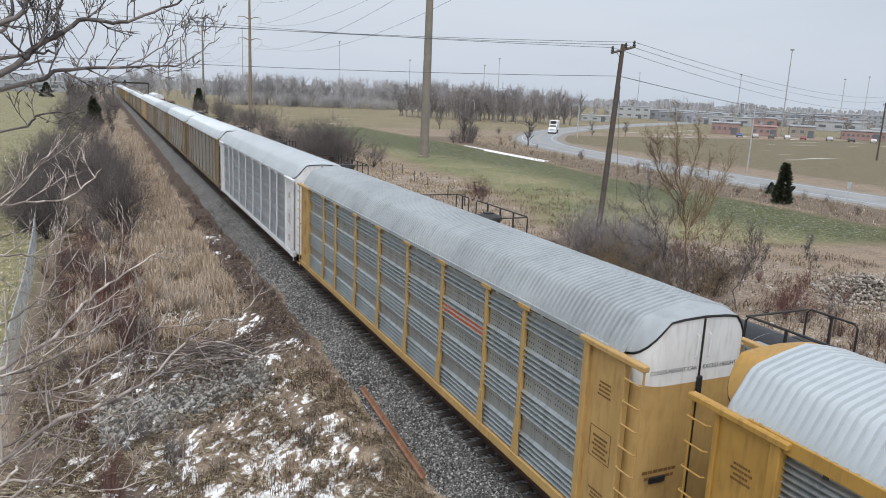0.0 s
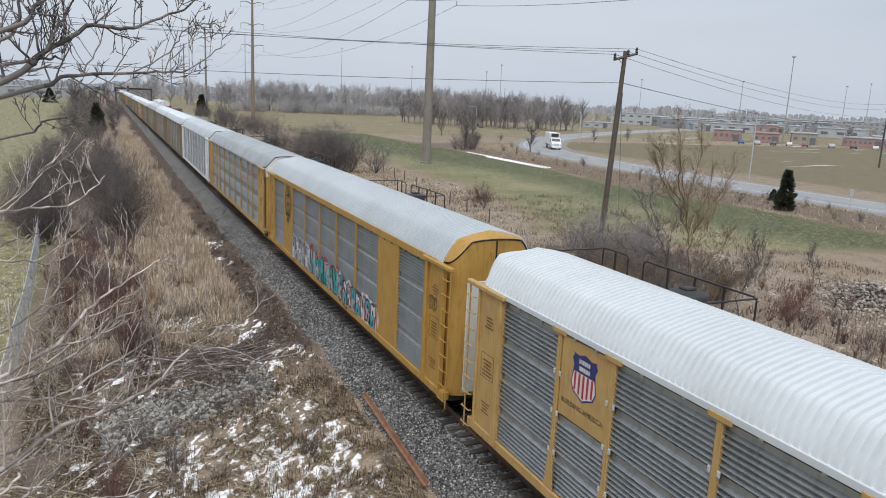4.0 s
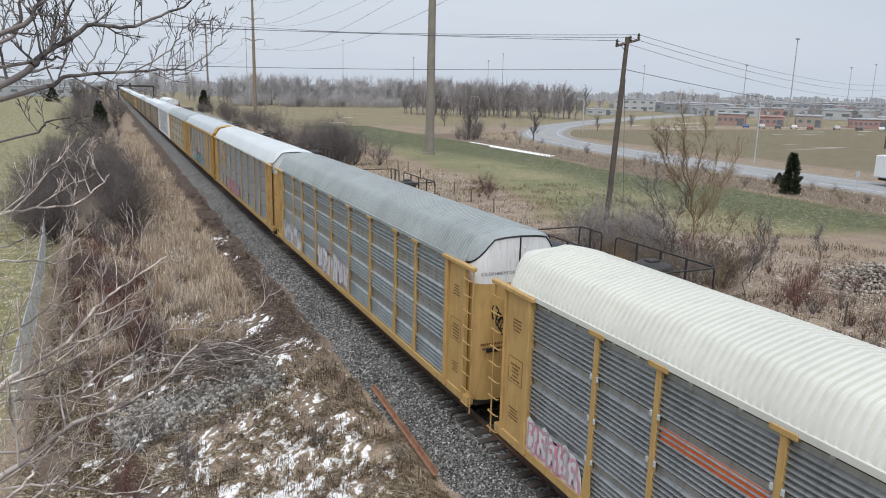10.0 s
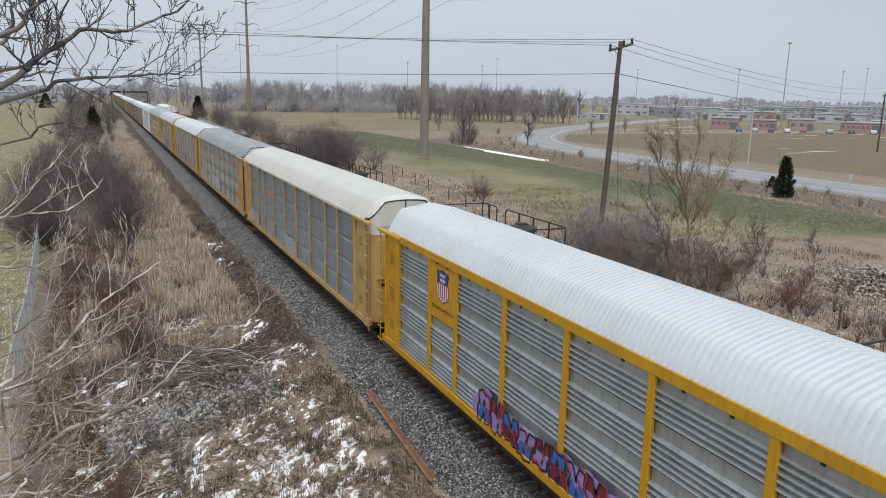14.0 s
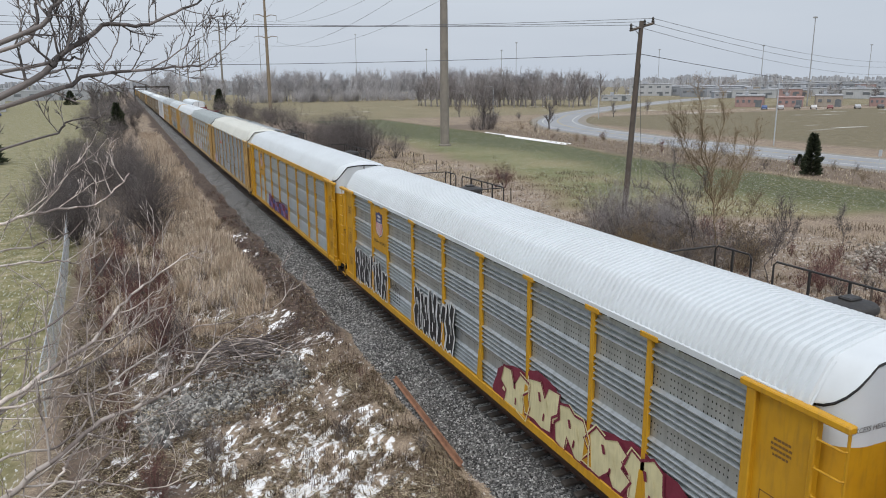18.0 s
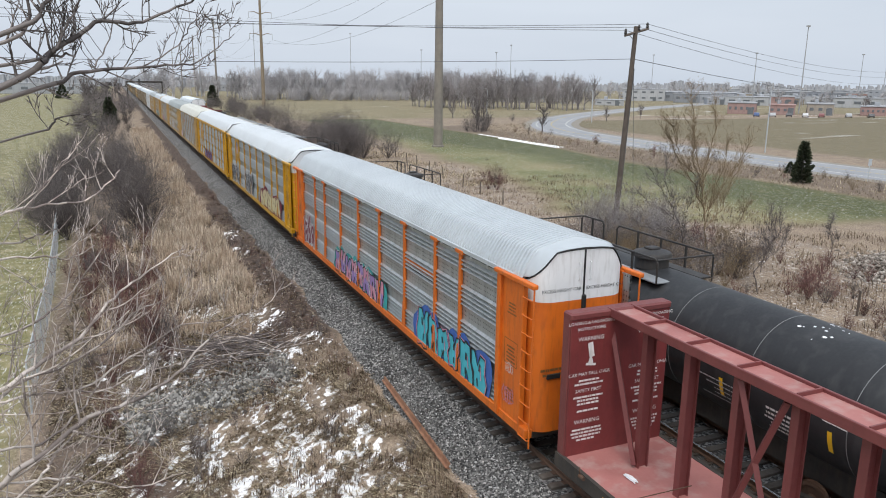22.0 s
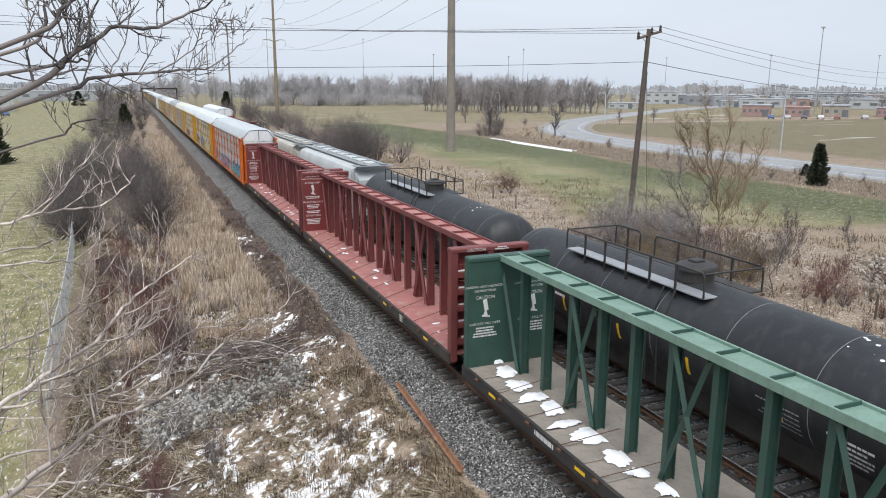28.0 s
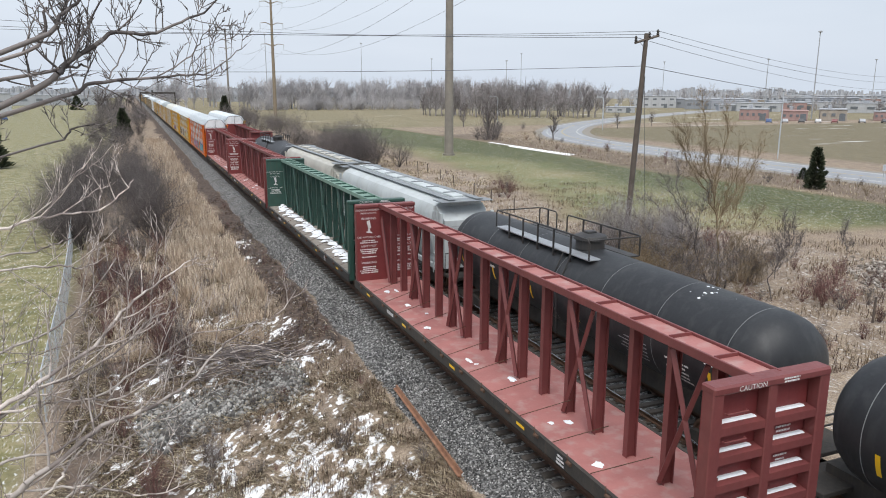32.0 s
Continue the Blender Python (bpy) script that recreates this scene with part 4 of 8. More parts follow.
def autorack(n, label, paint, roof, panel, style="tee", top_band=False, seams=True, detail=2, ends=True, panel_bay=None):
    """A covered car carrier, its near end at y = 0 and its far end at LENGTH."""
    car = thing("autorack_car", label, "rail car", group="cars of the passing train")
    # underframe
    g = Geo().box(-1.2, 1.2, 0.5, LENGTH - 0.5, 0.62, 0.98)
    part("underframe", g, UNDER, car)
    part("sill", Geo().cbox(-1.60, -1.38, 0.25, LENGTH - 0.25, 0.78, 1.04, 0.02), paint, car)
    part("sill", Geo().cbox(1.38, 1.60, 0.25, LENGTH - 0.25, 0.78, 1.04, 0.02), paint, car)
    for y in (2.9, LENGTH - 2.9):
        bogie(car, y, detail < 2)
    coupler(car, 0.2, -1)
    coupler(car, LENGTH - 0.2, 1)
    # far side, a plain ribbed wall
    wall = shared("far_wall", lambda: ribbed(LENGTH - 0.6, 3.9, 0.24, 0.05))
    part("side_wall", wall, panel, car, m=pose(1.50, LENGTH / 2, 1.02, 0, 0, 180))
    # near side: bays of ribbed panels between the posts
    edges = (1.85, *POSTS, LENGTH - 1.85)
    sections = 4 if detail == 2 and seams else 1
    h = 3.84 / sections
    for i, (a, b) in enumerate(zip(edges, edges[1:])):
        for k in range(sections):
            width = round(b - a - 0.03, 2)
            if panel_bay == i and sections == 1:
                part("panel", ribbed(width, 1.92, RIB, 0.085), panel, car, m=pose(-1.47, (a + b) / 2, 1.04))
                continue
            if panel_bay == i and k >= 2:
                continue
            me = shared(("panel", width, sections, style, detail), lambda: ribbed(width, h - (0.03 if seams else 0.012), RIB if style == "band" or not seams else 0.116, 0.085 if style == "band" or not seams else 0.078, 8 if style == "band" or (detail == 2 and not seams) else 0))
            part("panel", me, panel, car, m=pose(-1.47, (a + b) / 2, 1.04 + h * k))
    inner = Geo().box(-1.44, -1.41, 1.0, LENGTH - 1.0, 1.0, 5.0)
    part("inner_wall", inner, UNDER, car)
    for y in POSTS:
        me = shared(("post", style), lambda: post_mesh(0.15 if style != "band" else 0.2, 3.88, style == "tee", style == "tee"))
        part("post", me, paint, car, m=pose(-1.50, y, 1.02))
        if detail == 2 and seams and style == "tee":
            for k in range(1, 4):
                for s in (-0.11, 0.11):
                    part("bolt_plate", shared("bolt_plate", lambda: Geo().cbox(-0.03, 0.0, -0.035, 0.035, -0.06, 0.06, 0.008).mesh("bolt_plate")), HOPPER_WHITE, car, m=pose(-1.555, y + s, 1.04 + h * k))
    # top rail and the slot under the eaves
    part("top_rail", Geo().cbox(-1.592, -1.40, 1.2, LENGTH - 1.2, 4.80 if top_band else 4.91, 5.05, 0.012), paint if top_band else roof, car)
    part("top_rail", Geo().cbox(1.40, 1.57, 1.2, LENGTH - 1.2, 4.85, 5.04, 0.015), paint, car)
    # Shade in the open slot is drawn as a solid black strip.
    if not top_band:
        part("eave_slot", Geo().box(-1.535, -1.42, 1.9, LENGTH - 1.9, 4.868, 4.912), SEAL_BLACK, car, "black strip drawn for the shaded slot under the eaves")
    if detail == 2:
        clip = shared("bracket", lambda: Geo().cbox(-0.03, 0.0, -0.045, 0.045, -0.05, 0.02, 0.008).mesh("bracket"))
        for i, (a, b) in enumerate(zip(edges, edges[1:])):
            for k in range(2):
                part("bracket", clip, SEAL_BLACK if top_band else panel, car, m=pose(-1.56, a + (b - a) * (0.3 + 0.4 * k), 4.89 if not top_band else 4.80))
    part("roof", shared(("roof", detail), lambda: roof_mesh(0.74, LENGTH - 0.74, 0.165 if detail == 2 else 0.33, 0.055)), roof, car)
    # ends
    for y0, flip in ((0.0, False), (LENGTH, True)):
        m = pose(0, y0, 0, 0, 0, 180 if flip else 0)
        out = end_outline()
        white = roof if roof in (ROOF_WHITE, ROOF_CREAM) else WHITE_STEEL
        if style == "frame":
            white = paint
        end = part("end_door", shared("end_low", lambda: end_panel(end_outline(), 0.85, 4.42).mesh("end_door", 40)), paint, car, m=m)
        part("end_door_top", shared("end_top", lambda: end_panel(end_outline(), 4.42, 4.9, True).mesh("end_door_top", 40)), white, end, "white upper door sheet" if white != paint else "")
        hood = shared("hood", hood_mesh)
        part("seal", shared("hood_seal", hood_seal), SEAL_BLACK, end)
        part("end_hood", hood, roof if style != "frame" else paint, car, m=m)
        if style == "frame":
            for x in (-0.48, 0.48):
                leaf = part("door_leaf", shared("leaf", lambda: Geo().cbox(-0.45, 0.45, 0.255, 0.3, 0.95, 4.5, 0.02).mesh("door_leaf")), ROOF_CREAM, end, "cream door leaf", m=pose(x, 0, 0))
                part("hinge_bar", shared("hinge", lambda: Geo().cbox(-0.03, 0.03, 0.225, 0.256, 1.2, 4.4, 0.008).mesh("hinge_bar")), PANEL_LIGHT, leaf)
        part("seam", shared("seam", lambda: Geo().cbox(-0.022, 0.022, 0.255, 0.29, 0.9, 5.74, 0.006).mesh("seam")), SEAL_BLACK, end)
        for x in (-0.16, 0.16):
            part("grab_iron", shared("grab", lambda: Geo().tube([(0, 0.27, 4.95), (0, 0.22, 4.97), (0, 0.22, 5.4), (0, 0.27, 5.42)], 0.018, 6).mesh("grab_iron")), white, end, m=pose(x, 0, 0))
        if style != "frame" and detail == 2:
            for x in (-0.72, 0.72):
                words(end, "EXCESS HEIGHT CAR", 0.125, pose(x * 0.92, 0.268, 4.72) @ FACE_END, LETTER_BLACK, "black lettering")
            part("lettering", shared("end_bars", lambda: bars(Geo(), -0.75, 2.6, 0.9, 2, 0.14, 0.07, random.Random(2), lambda u, z: (u, 0.272, z)).mesh("lettering")), LETTER_BROWN, end)
            part("lock", Geo().cbox(-0.06, 0.06, 0.2, 0.28, 4.0, 4.55, 0.02), SEAL_BLACK, end)
            part("handhold", Geo().cbox(-1.0, -0.6, 0.24, 0.29, 2.35, 2.48, 0.01), SEAL_BLACK, end)
        # side sheet by the door, ladder and the long cap over it
        sheet = part("end_sheet", shared("end_sheet", lambda: Geo().cbox(-1.56, -1.46, 0.62, 1.88, 0.8, 4.95, 0.02).mesh("end_sheet")), paint, car, m=m)
        part("end_sheet", shared("end_sheet_far", lambda: Geo().cbox(1.46, 1.56, 0.62, 1.88, 0.8, 4.95, 0.02).mesh("end_sheet")), paint, car, m=m)
        part("end_post", shared("end_post", lambda: Geo().cbox(-1.66, -1.47, 1.72, 1.92, 0.85, 4.95, 0.02).mesh("end_post")), paint, car, m=m)
        part("end_post", shared("end_post_far", lambda: Geo().cbox(1.47, 1.66, 1.72, 1.92, 0.85, 4.95, 0.02).mesh("end_post")), paint, car, m=m)
        part("end_post", shared("end_post_2", lambda: Geo().cbox(-1.62, -1.47, 0.56, 0.66, 0.85, 4.9, 0.02).mesh("end_post")), paint, car, m=m)
        part("end_post", shared("end_post_3", lambda: Geo().cbox(1.47, 1.62, 0.56, 0.66, 0.85, 4.9, 0.02).mesh("end_post")), paint, car, m=m)
        part("cap_rail", shared("cap_rail", lambda: Geo().cbox(-1.69, -1.52, -0.02, 2.05, 4.90, 5.02, 0.02).mesh("cap_rail")), paint, car, m=m)
        part("cap_rail", shared("cap_rail_far", lambda: Geo().cbox(1.52, 1.69, -0.02, 2.05, 4.90, 5.02, 0.02).mesh("cap_rail")), paint, car, m=m)
        if detail >= 1:
            for x in (-1.58, 1.58):
                lad = part("ladder", shared("ladder_back", lambda: Geo().cbox(-0.05, -0.015, 0.0, 0.05, 0.62, 4.9, 0.01).mesh("ladder")), paint, car, m=m @ pose(x + (0.03 if x > 0 else 0), 0.0, 0))
                if detail == 2 and ((x < 0) != flip):
                    for i in range(9):
                        z = 0.85 + 0.47 * i
                        part("rung", shared("rack_rung", lambda: Geo().tube([(-0.03, 0.02, 0), (-0.09, 0.05, 0), (-0.09, 0.5, 0), (-0.03, 0.53, 0)], 0.017, 6).mesh("rung")), paint, lad,
                             m=pose(0, 0, z) if x < 0 else pose(0, 0.55, z, 0, 0, 180))
        if detail == 2:
            side = -1.565 if not flip else 1.565
            rnd = random.Random(n * 7 + (3 if flip else 0) + 50)
            g = Geo()
            pl = side_plane(side)
            bars(g, 1.2, 4.2, 0.5, 4, 0.09, 0.045, rnd, pl)
            bars(g, 1.2, 3.0, 0.55, 5, 0.1, 0.05, rnd, pl)
            bars(g, 1.2, 1.8, 0.5, 4, 0.09, 0.045, rnd, pl)
            part("lettering", g, LETTER_BROWN, car, "small dark data lettering", m=m)
            fr = Geo()
            for u0, u1, z0, z1 in ((0.85, 1.55, 3.18, 3.2), (0.85, 1.55, 2.5, 2.52), (0.85, 0.87, 2.5, 3.2), (1.53, 1.55, 2.5, 3.2)):
                fr.add([pl(u0, z0), pl(u1, z0), pl(u1, z1), pl(u0, z1)], [(0, 1, 2, 3)])
            part("data_frame", fr, LETTER_BROWN, car, m=m)
    CARS.append((car, 0, n))
    return car


def spray(name, c):
    return surf(name, c, tuple(v * 0.85 for v in c), 0.6, dirt_amount=0.3, scale=2)


S_WHITE, S_BLACK, S_TEAL = spray("white_spray", (0.70, 0.71, 0.72)), spray("black_spray", (0.02, 0.02, 0.022)), spray("teal_spray", (0.05, 0.38, 0.38))
S_RED, S_PINK, S_BLUE = spray("red_spray", (0.50, 0.05, 0.05)), spray("pink_spray", (0.62, 0.27, 0.37)), spray("blue_spray", (0.05, 0.13, 0.42))
S_PURPLE, S_CREAM, S_MAROON = spray("purple_spray", (0.33, 0.22, 0.50)), spray("cream_spray", (0.70, 0.64, 0.38)), spray("maroon_spray", (0.19, 0.02, 0.045))
S_GREY, S_CYAN = spray("silver_spray", (0.42, 0.43, 0.45)), spray("cyan_spray", (0.07, 0.48, 0.58))


def train_one():
    # leading cars, far ahead
    far = [(ROOF_LIGHT, PANEL_TAN, FAR_DULL), (ROOF_GREY, PANEL_TAN, FAR_DULL), (ROOF_LIGHT, PANEL, FAR_DULL), (ROOF_WHITE, PANEL_TAN, FAR_DULL), (ROOF_LIGHT, PANEL_LIGHT, YELLOW)]
    for n in range(-17, -3):
        roof, panel, paint = far[n % 5]
        autorack(n, "dull yellow-framed covered car-carrier wagon with grey sides", paint, roof, panel, detail=0, seams=False)
    autorack(-3, "dusty tan-sided covered car-carrier wagon with pale roof", FAR_DULL, ROOF_LIGHT, PANEL_TAN, detail=1, seams=False)
    autorack(-2, "tan-sided covered car-carrier wagon with dull yellow ends", FAR_DULL, ROOF_LIGHT, PANEL_TAN, detail=1, seams=False)
    autorack(-1, "white-framed covered car-carrier wagon with grey slatted sides", WHITE_STEEL, ROOF_LIGHT, PANEL_WHITE, detail=2)
    a = autorack(0, "grey ribbed covered car carrier with yellow posts and orange stripe", PALE_YELLOW, ROOF_GREY, PANEL, seams=False)
    part("stripe", Geo().box(-1.515, -1.506, 6.6, 9.15, 3.42, 3.72), STRIPE_ORANGE, a, "faded orange stripe")
    b = autorack(1, "yellow-framed covered car carrier with round black emblem and graffiti", YELLOW, ROOF_LIGHT, PANEL_PLAIN, style="frame", top_band=True)
    for y0, y1 in ((20.73, 22.5), (4.6, 6.37)):
        part("side_sheet", Geo().cbox(-1.565, -1.46, y0, y1, 1.04, 4.85, 0.01), YELLOW, b, "plain yellow sheet")
    ring = Geo()
    for r0, r1 in ((0.80, 0.86), (0.52, 0.58)):
        ring.sheet([[(-1.57, 21.6 + r0 * 0.93 * math.cos(k * math.pi / 20), 3.9 + r0 * math.sin(k * math.pi / 20)) for k in range(41)],
                    [(-1.57, 21.6 + r1 * 0.93 * math.cos(k * math.pi / 20), 3.9 + r1 * math.sin(k * math.pi / 20)) for k in range(41)]])
    for k in range(24):
        a0 = k * math.pi / 12
        ring.add([(-1.571, 21.6 + r * 0.93 * math.cos(t), 3.9 + r * math.sin(t)) for r, t in ((0.62, a0), (0.62, a0 + 0.15), (0.76, a0 + 0.15), (0.76, a0))], [(0, 1, 2, 3)])
    part("emblem", ring, LETTER_BLACK, b, "round black emblem")
    for pts, tone, off in (([(-0.34, 0.2), (0.34, 0.2), (0.34, -0.2), (0.2, -0.46), (0, -0.6), (-0.2, -0.46), (-0.34, -0.2)], LETTER_BLACK, 0.0), ([(-0.3, 0.16), (0.3, 0.16), (0.3, -0.18), (0.17, -0.42), (0, -0.55), (-0.17, -0.42), (-0.3, -0.18)], YELLOW, 0.0015),
                           ([(0, 0.06), (0.06, -0.06), (0.2, -0.04), (0.13, -0.16), (0.2, -0.24), (0.06, -0.27), (0.02, -0.42), (-0.02, -0.42), (-0.06, -0.27), (-0.2, -0.24), (-0.13, -0.16), (-0.2, -0.04), (-0.06, -0.06)], LETTER_BLACK, 0.003),
                           ([(-0.42, 0.26), (-0.2, 0.24), (0.34, 0.24), (0.4, 0.34), (0.3, 0.52), (0.1, 0.5), (-0.08, 0.42), (-0.25, 0.36)], LETTER_BLACK, 0.0),
                           ([(-0.62, -0.66), (0.62, -0.66), (0.5, -0.9), (0, -0.78), (-0.5, -0.9)], LETTER_BLACK, 0.002)):
        part("emblem", Geo().add([(-1.5725 - off, 21.6 - u, 3.9 + z) for u, z in pts], [tuple(range(len(pts)))]), tone, b)
    for u0 in (-0.24, 0.06):
        part("emblem", Geo().box(-1.576, -1.571, 21.6 - u0 - 0.2, 21.6 - u0, 2.72, 2.98), LETTER_BLACK, b, "plain black mark")
    graffiti(b, 16.4, 20.4, 0.95, 2.3, [S_WHITE, S_GREY], S_BLACK, S_WHITE, 11, 6, cloud=S_GREY)
    graffiti(b, 11.6, 16.4, 0.95, 2.3, [S_TEAL, S_TEAL, S_GREY], S_BLACK, S_WHITE, 12, 6, cloud=S_RED)
    graffiti(b, 6.6, 11.5, 0.95, 2.1, [S_WHITE, S_CYAN, S_GREY], S_BLACK, S_RED, 13, 8, cloud=S_WHITE)
    scribble(b, 1.55, 3.6, 0.3, S_BLACK, 4, -1.575)
    c = autorack(2, "covered car carrier with clean roof, yellow posts and shield panel", PALE_YELLOW, ROOF_WHITE, PANEL_PLAIN, panel_bay=7)
    d = autorack(3, "grey-roofed covered car carrier with faded yellow posts and graffiti", PALE_YELLOW, ROOF_DARK, PANEL, seams=False)
    part("lettering", bars(Geo(), 18.9, 3.6, 1.9, 1, 0.3, 0.3, random.Random(6), side_plane(-1.512)), surf("dull_black_lettering", (0.07, 0.075, 0.08)), d, "faded black lettering")
    graffiti(d, 20.9, 25.1, 1.0, 2.2, [S_GREY, S_WHITE], S_WHITE, S_GREY, 21, 5)
    graffiti(d, 12.0, 17.2, 0.95, 2.3, [S_WHITE, S_WHITE], S_GREY, S_PINK, 22, 6)
    tag_end(d, -0.75, 3.55, 0.32, S_BLACK, 24)
    e = autorack(4, "cream-roofed covered car carrier with pale yellow posts and orange stripe", PALE_YELLOW, ROOF_CREAM, PANEL_PLAIN)
    part("stripe", Geo().box(-1.515, -1.506, 17.95, 20.5, 3.45, 3.75), STRIPE_ORANGE, e, "orange stripe")
    graffiti(e, 22.9, 25.1, 1.0, 1.9, [S_WHITE, S_WHITE], S_PINK, S_GREY, 31, 5, cloud=S_WHITE)
    graffiti(e, 12.3, 14.8, 1.1, 1.9, [S_GREY], S_WHITE, S_GREY, 32, 4)
    f = autorack(5, "bright yellow covered car carrier with white roof and shield panel", BRIGHT_YELLOW, ROOF_WHITE, PANEL_LIGHT, style="band", top_band=True, panel_bay=7)
    graffiti(f, 12.4, 19.0, 0.9, 1.85, [S_BLUE, S_MAROON, S_PURPLE], S_BLACK, S_RED, 41, 9, cloud=S_PURPLE)
    part("lettering", bars(Geo(), 4.6, 1.6, 2.6, 2, 0.22, 0.14, random.Random(9), side_plane(-1.512)), S_WHITE, f)
    g = autorack(6, "mustard covered car carrier with white roof, shield panel and graffiti", BRIGHT_YELLOW, ROOF_WHITE, PANEL_LIGHT, seams=False, panel_bay=7)
    graffiti(g, 20.6, 25.2, 0.9, 2.5, [S_BLACK, S_BLACK], S_WHITE, S_WHITE, 51, 6)
    graffiti(g, 14.0, 17.6, 0.9, 2.7, [S_BLACK], S_WHITE, S_WHITE, 52, 5)
    scribble(g, 20.3, 1.6, 0.5, S_BLACK, 53, -1.512)
    graffiti(g, 3.6, 10.6, 0.95, 2.3, [S_CREAM, S_CREAM], S_MAROON, S_CREAM, 54, 5, cloud=S_MAROON)
    for car, tone in ((c, PALE_YELLOW), (f, BRIGHT_YELLOW), (g, BRIGHT_YELLOW)):
        sheet = part("side_sheet", Geo().cbox(-1.545, -1.46, 20.74, 22.5, 3.0, 4.86, 0.01), tone, car, "yellow emblem sheet")
        shield(sheet, 21.62, 4.12, 0.85, 0.98, -1.548)
        words(sheet, "BUILDING AMERICA", 0.17, Matrix.Translation((-1.552, 21.62, 3.38)) @ FACE_SIDE, LETTER_BLACK)
    graffiti(c, 13.4, 19.5, 0.95, 2.1, [S_GREY, S_PINK], S_RED, S_WHITE, 61, 7)
    h = autorack(7, "orange-ended covered car carrier with pale roof and bright graffiti", ORANGE, ROOF_LIGHT, PANEL_LIGHT, seams=False)
    part("stripe", Geo().box(-1.515, -1.506, 6.6, 9.15, 3.5, 3.72), ORANGE, h, "orange stripe")
    part("stripe", Geo().box(-1.515, -1.506, 6.6, 9.15, 3.36, 3.42), LETTER_BLACK, h)
    graffiti(h, 22.8, 25.6, 0.95, 2.6, [S_MAROON, S_MAROON], S_WHITE, S_WHITE, 71, 4)
    graffiti(h, 11.6, 18.6, 0.9, 2.2, [S_PINK, S_PURPLE], S_BLACK, S_WHITE, 72, 8, cloud=S_TEAL)
    graffiti(h, 2.6, 7.8, 0.85, 2.3, [S_CYAN, S_CYAN], S_BLACK, S_PINK, 73, 6, cloud=S_BLUE)
    scribble(h, 1.5, 1.6, 0.3, S_PINK, 74, -1.575)
    scribble(h, 1.4, 2.4, 0.2, S_WHITE, 75, -1.575)


# ---- centre-beam flat cars ----
FLAT = 23.2  # over the outer faces of the bulkheads


def warning_text(parent, seed, french=False, green=False):
    """Loading instructions on a bulkhead's inner face, either side of the beam."""
    rnd = random.Random(seed)
    lines = [(4.42, 0.125, "LOADING & UNLOADING"), (4.27, 0.125, "INSTRUCTIONS"), (4.02, 0.17, "WARNING"), (3.14, 0.14, "CAR MAY FALL OVER"), (2.72, 0.14, "SAFETY FIRST"), (1.92, 0.17, "WARNING")]
    fill = [(2.98, 2), (2.56, 3), (2.2, 1), (1.72, 4)]
    if french:
        lines = [(4.42, 0.11, "INSTRUCTIONS DE"), (4.28, 0.11, "CHARGEMENT/DECHARGEMENT"), (4.04, 0.18, "ATTENTION!"), (2.86, 0.16, "PRIORITÉ SÉCURITÉ"), (2.02, 0.18, "ATTENTION!")]
        fill = [(3.2, 2), (2.68, 3), (2.3, 2), (1.8, 4)]
    if green:
        lines = [(3.72, 0.12, "LOADING AND UNLOADING"), (3.58, 0.12, "INSTRUCTIONS"), (3.36, 0.17, "CAUTION"), (2.5, 0.13, "CAR MAY FALL OVER")]
        fill = [(2.36, 4)]
    y = FLAT - 0.332
    for x in (-0.86, 0.86):
        for z, size, text in lines:
            words(parent, text, size * 0.88, pose(x, y, z) @ FACE_END, LETTER_WHITE)
        g = Geo()
        for z, rows in fill:
            bars(g, x, z, 0.95, rows, 0.09, 0.05, rnd, lambda u, z: (u, y, z))
        fall = 3.62 if not green else 3.0
        tilt = [(-0.09, 0.28), (0.05, 0.32), (0.12, -0.05), (-0.02, -0.08)]
        g.add([(x + a, y - 0.001, fall + b) for a, b in tilt], [(0, 1, 2, 3)])
        g.add([(x + a, y, fall + b) for a, b in ((-0.12, -0.26), (0.16, -0.3), (0.17, -0.24), (-0.11, -0.2))], [(0, 1, 2, 3)])
        g.add([(x + a, y - 0.002, fall + b) for a, b in ((-0.06, -0.22), (0.0, -0.02), (0.04, -0.04), (0.1, -0.26))], [(0, 1, 2, 3)])
        part("warning_drawing", g, LETTER_WHITE, parent, "white tipping-car drawing and small print")


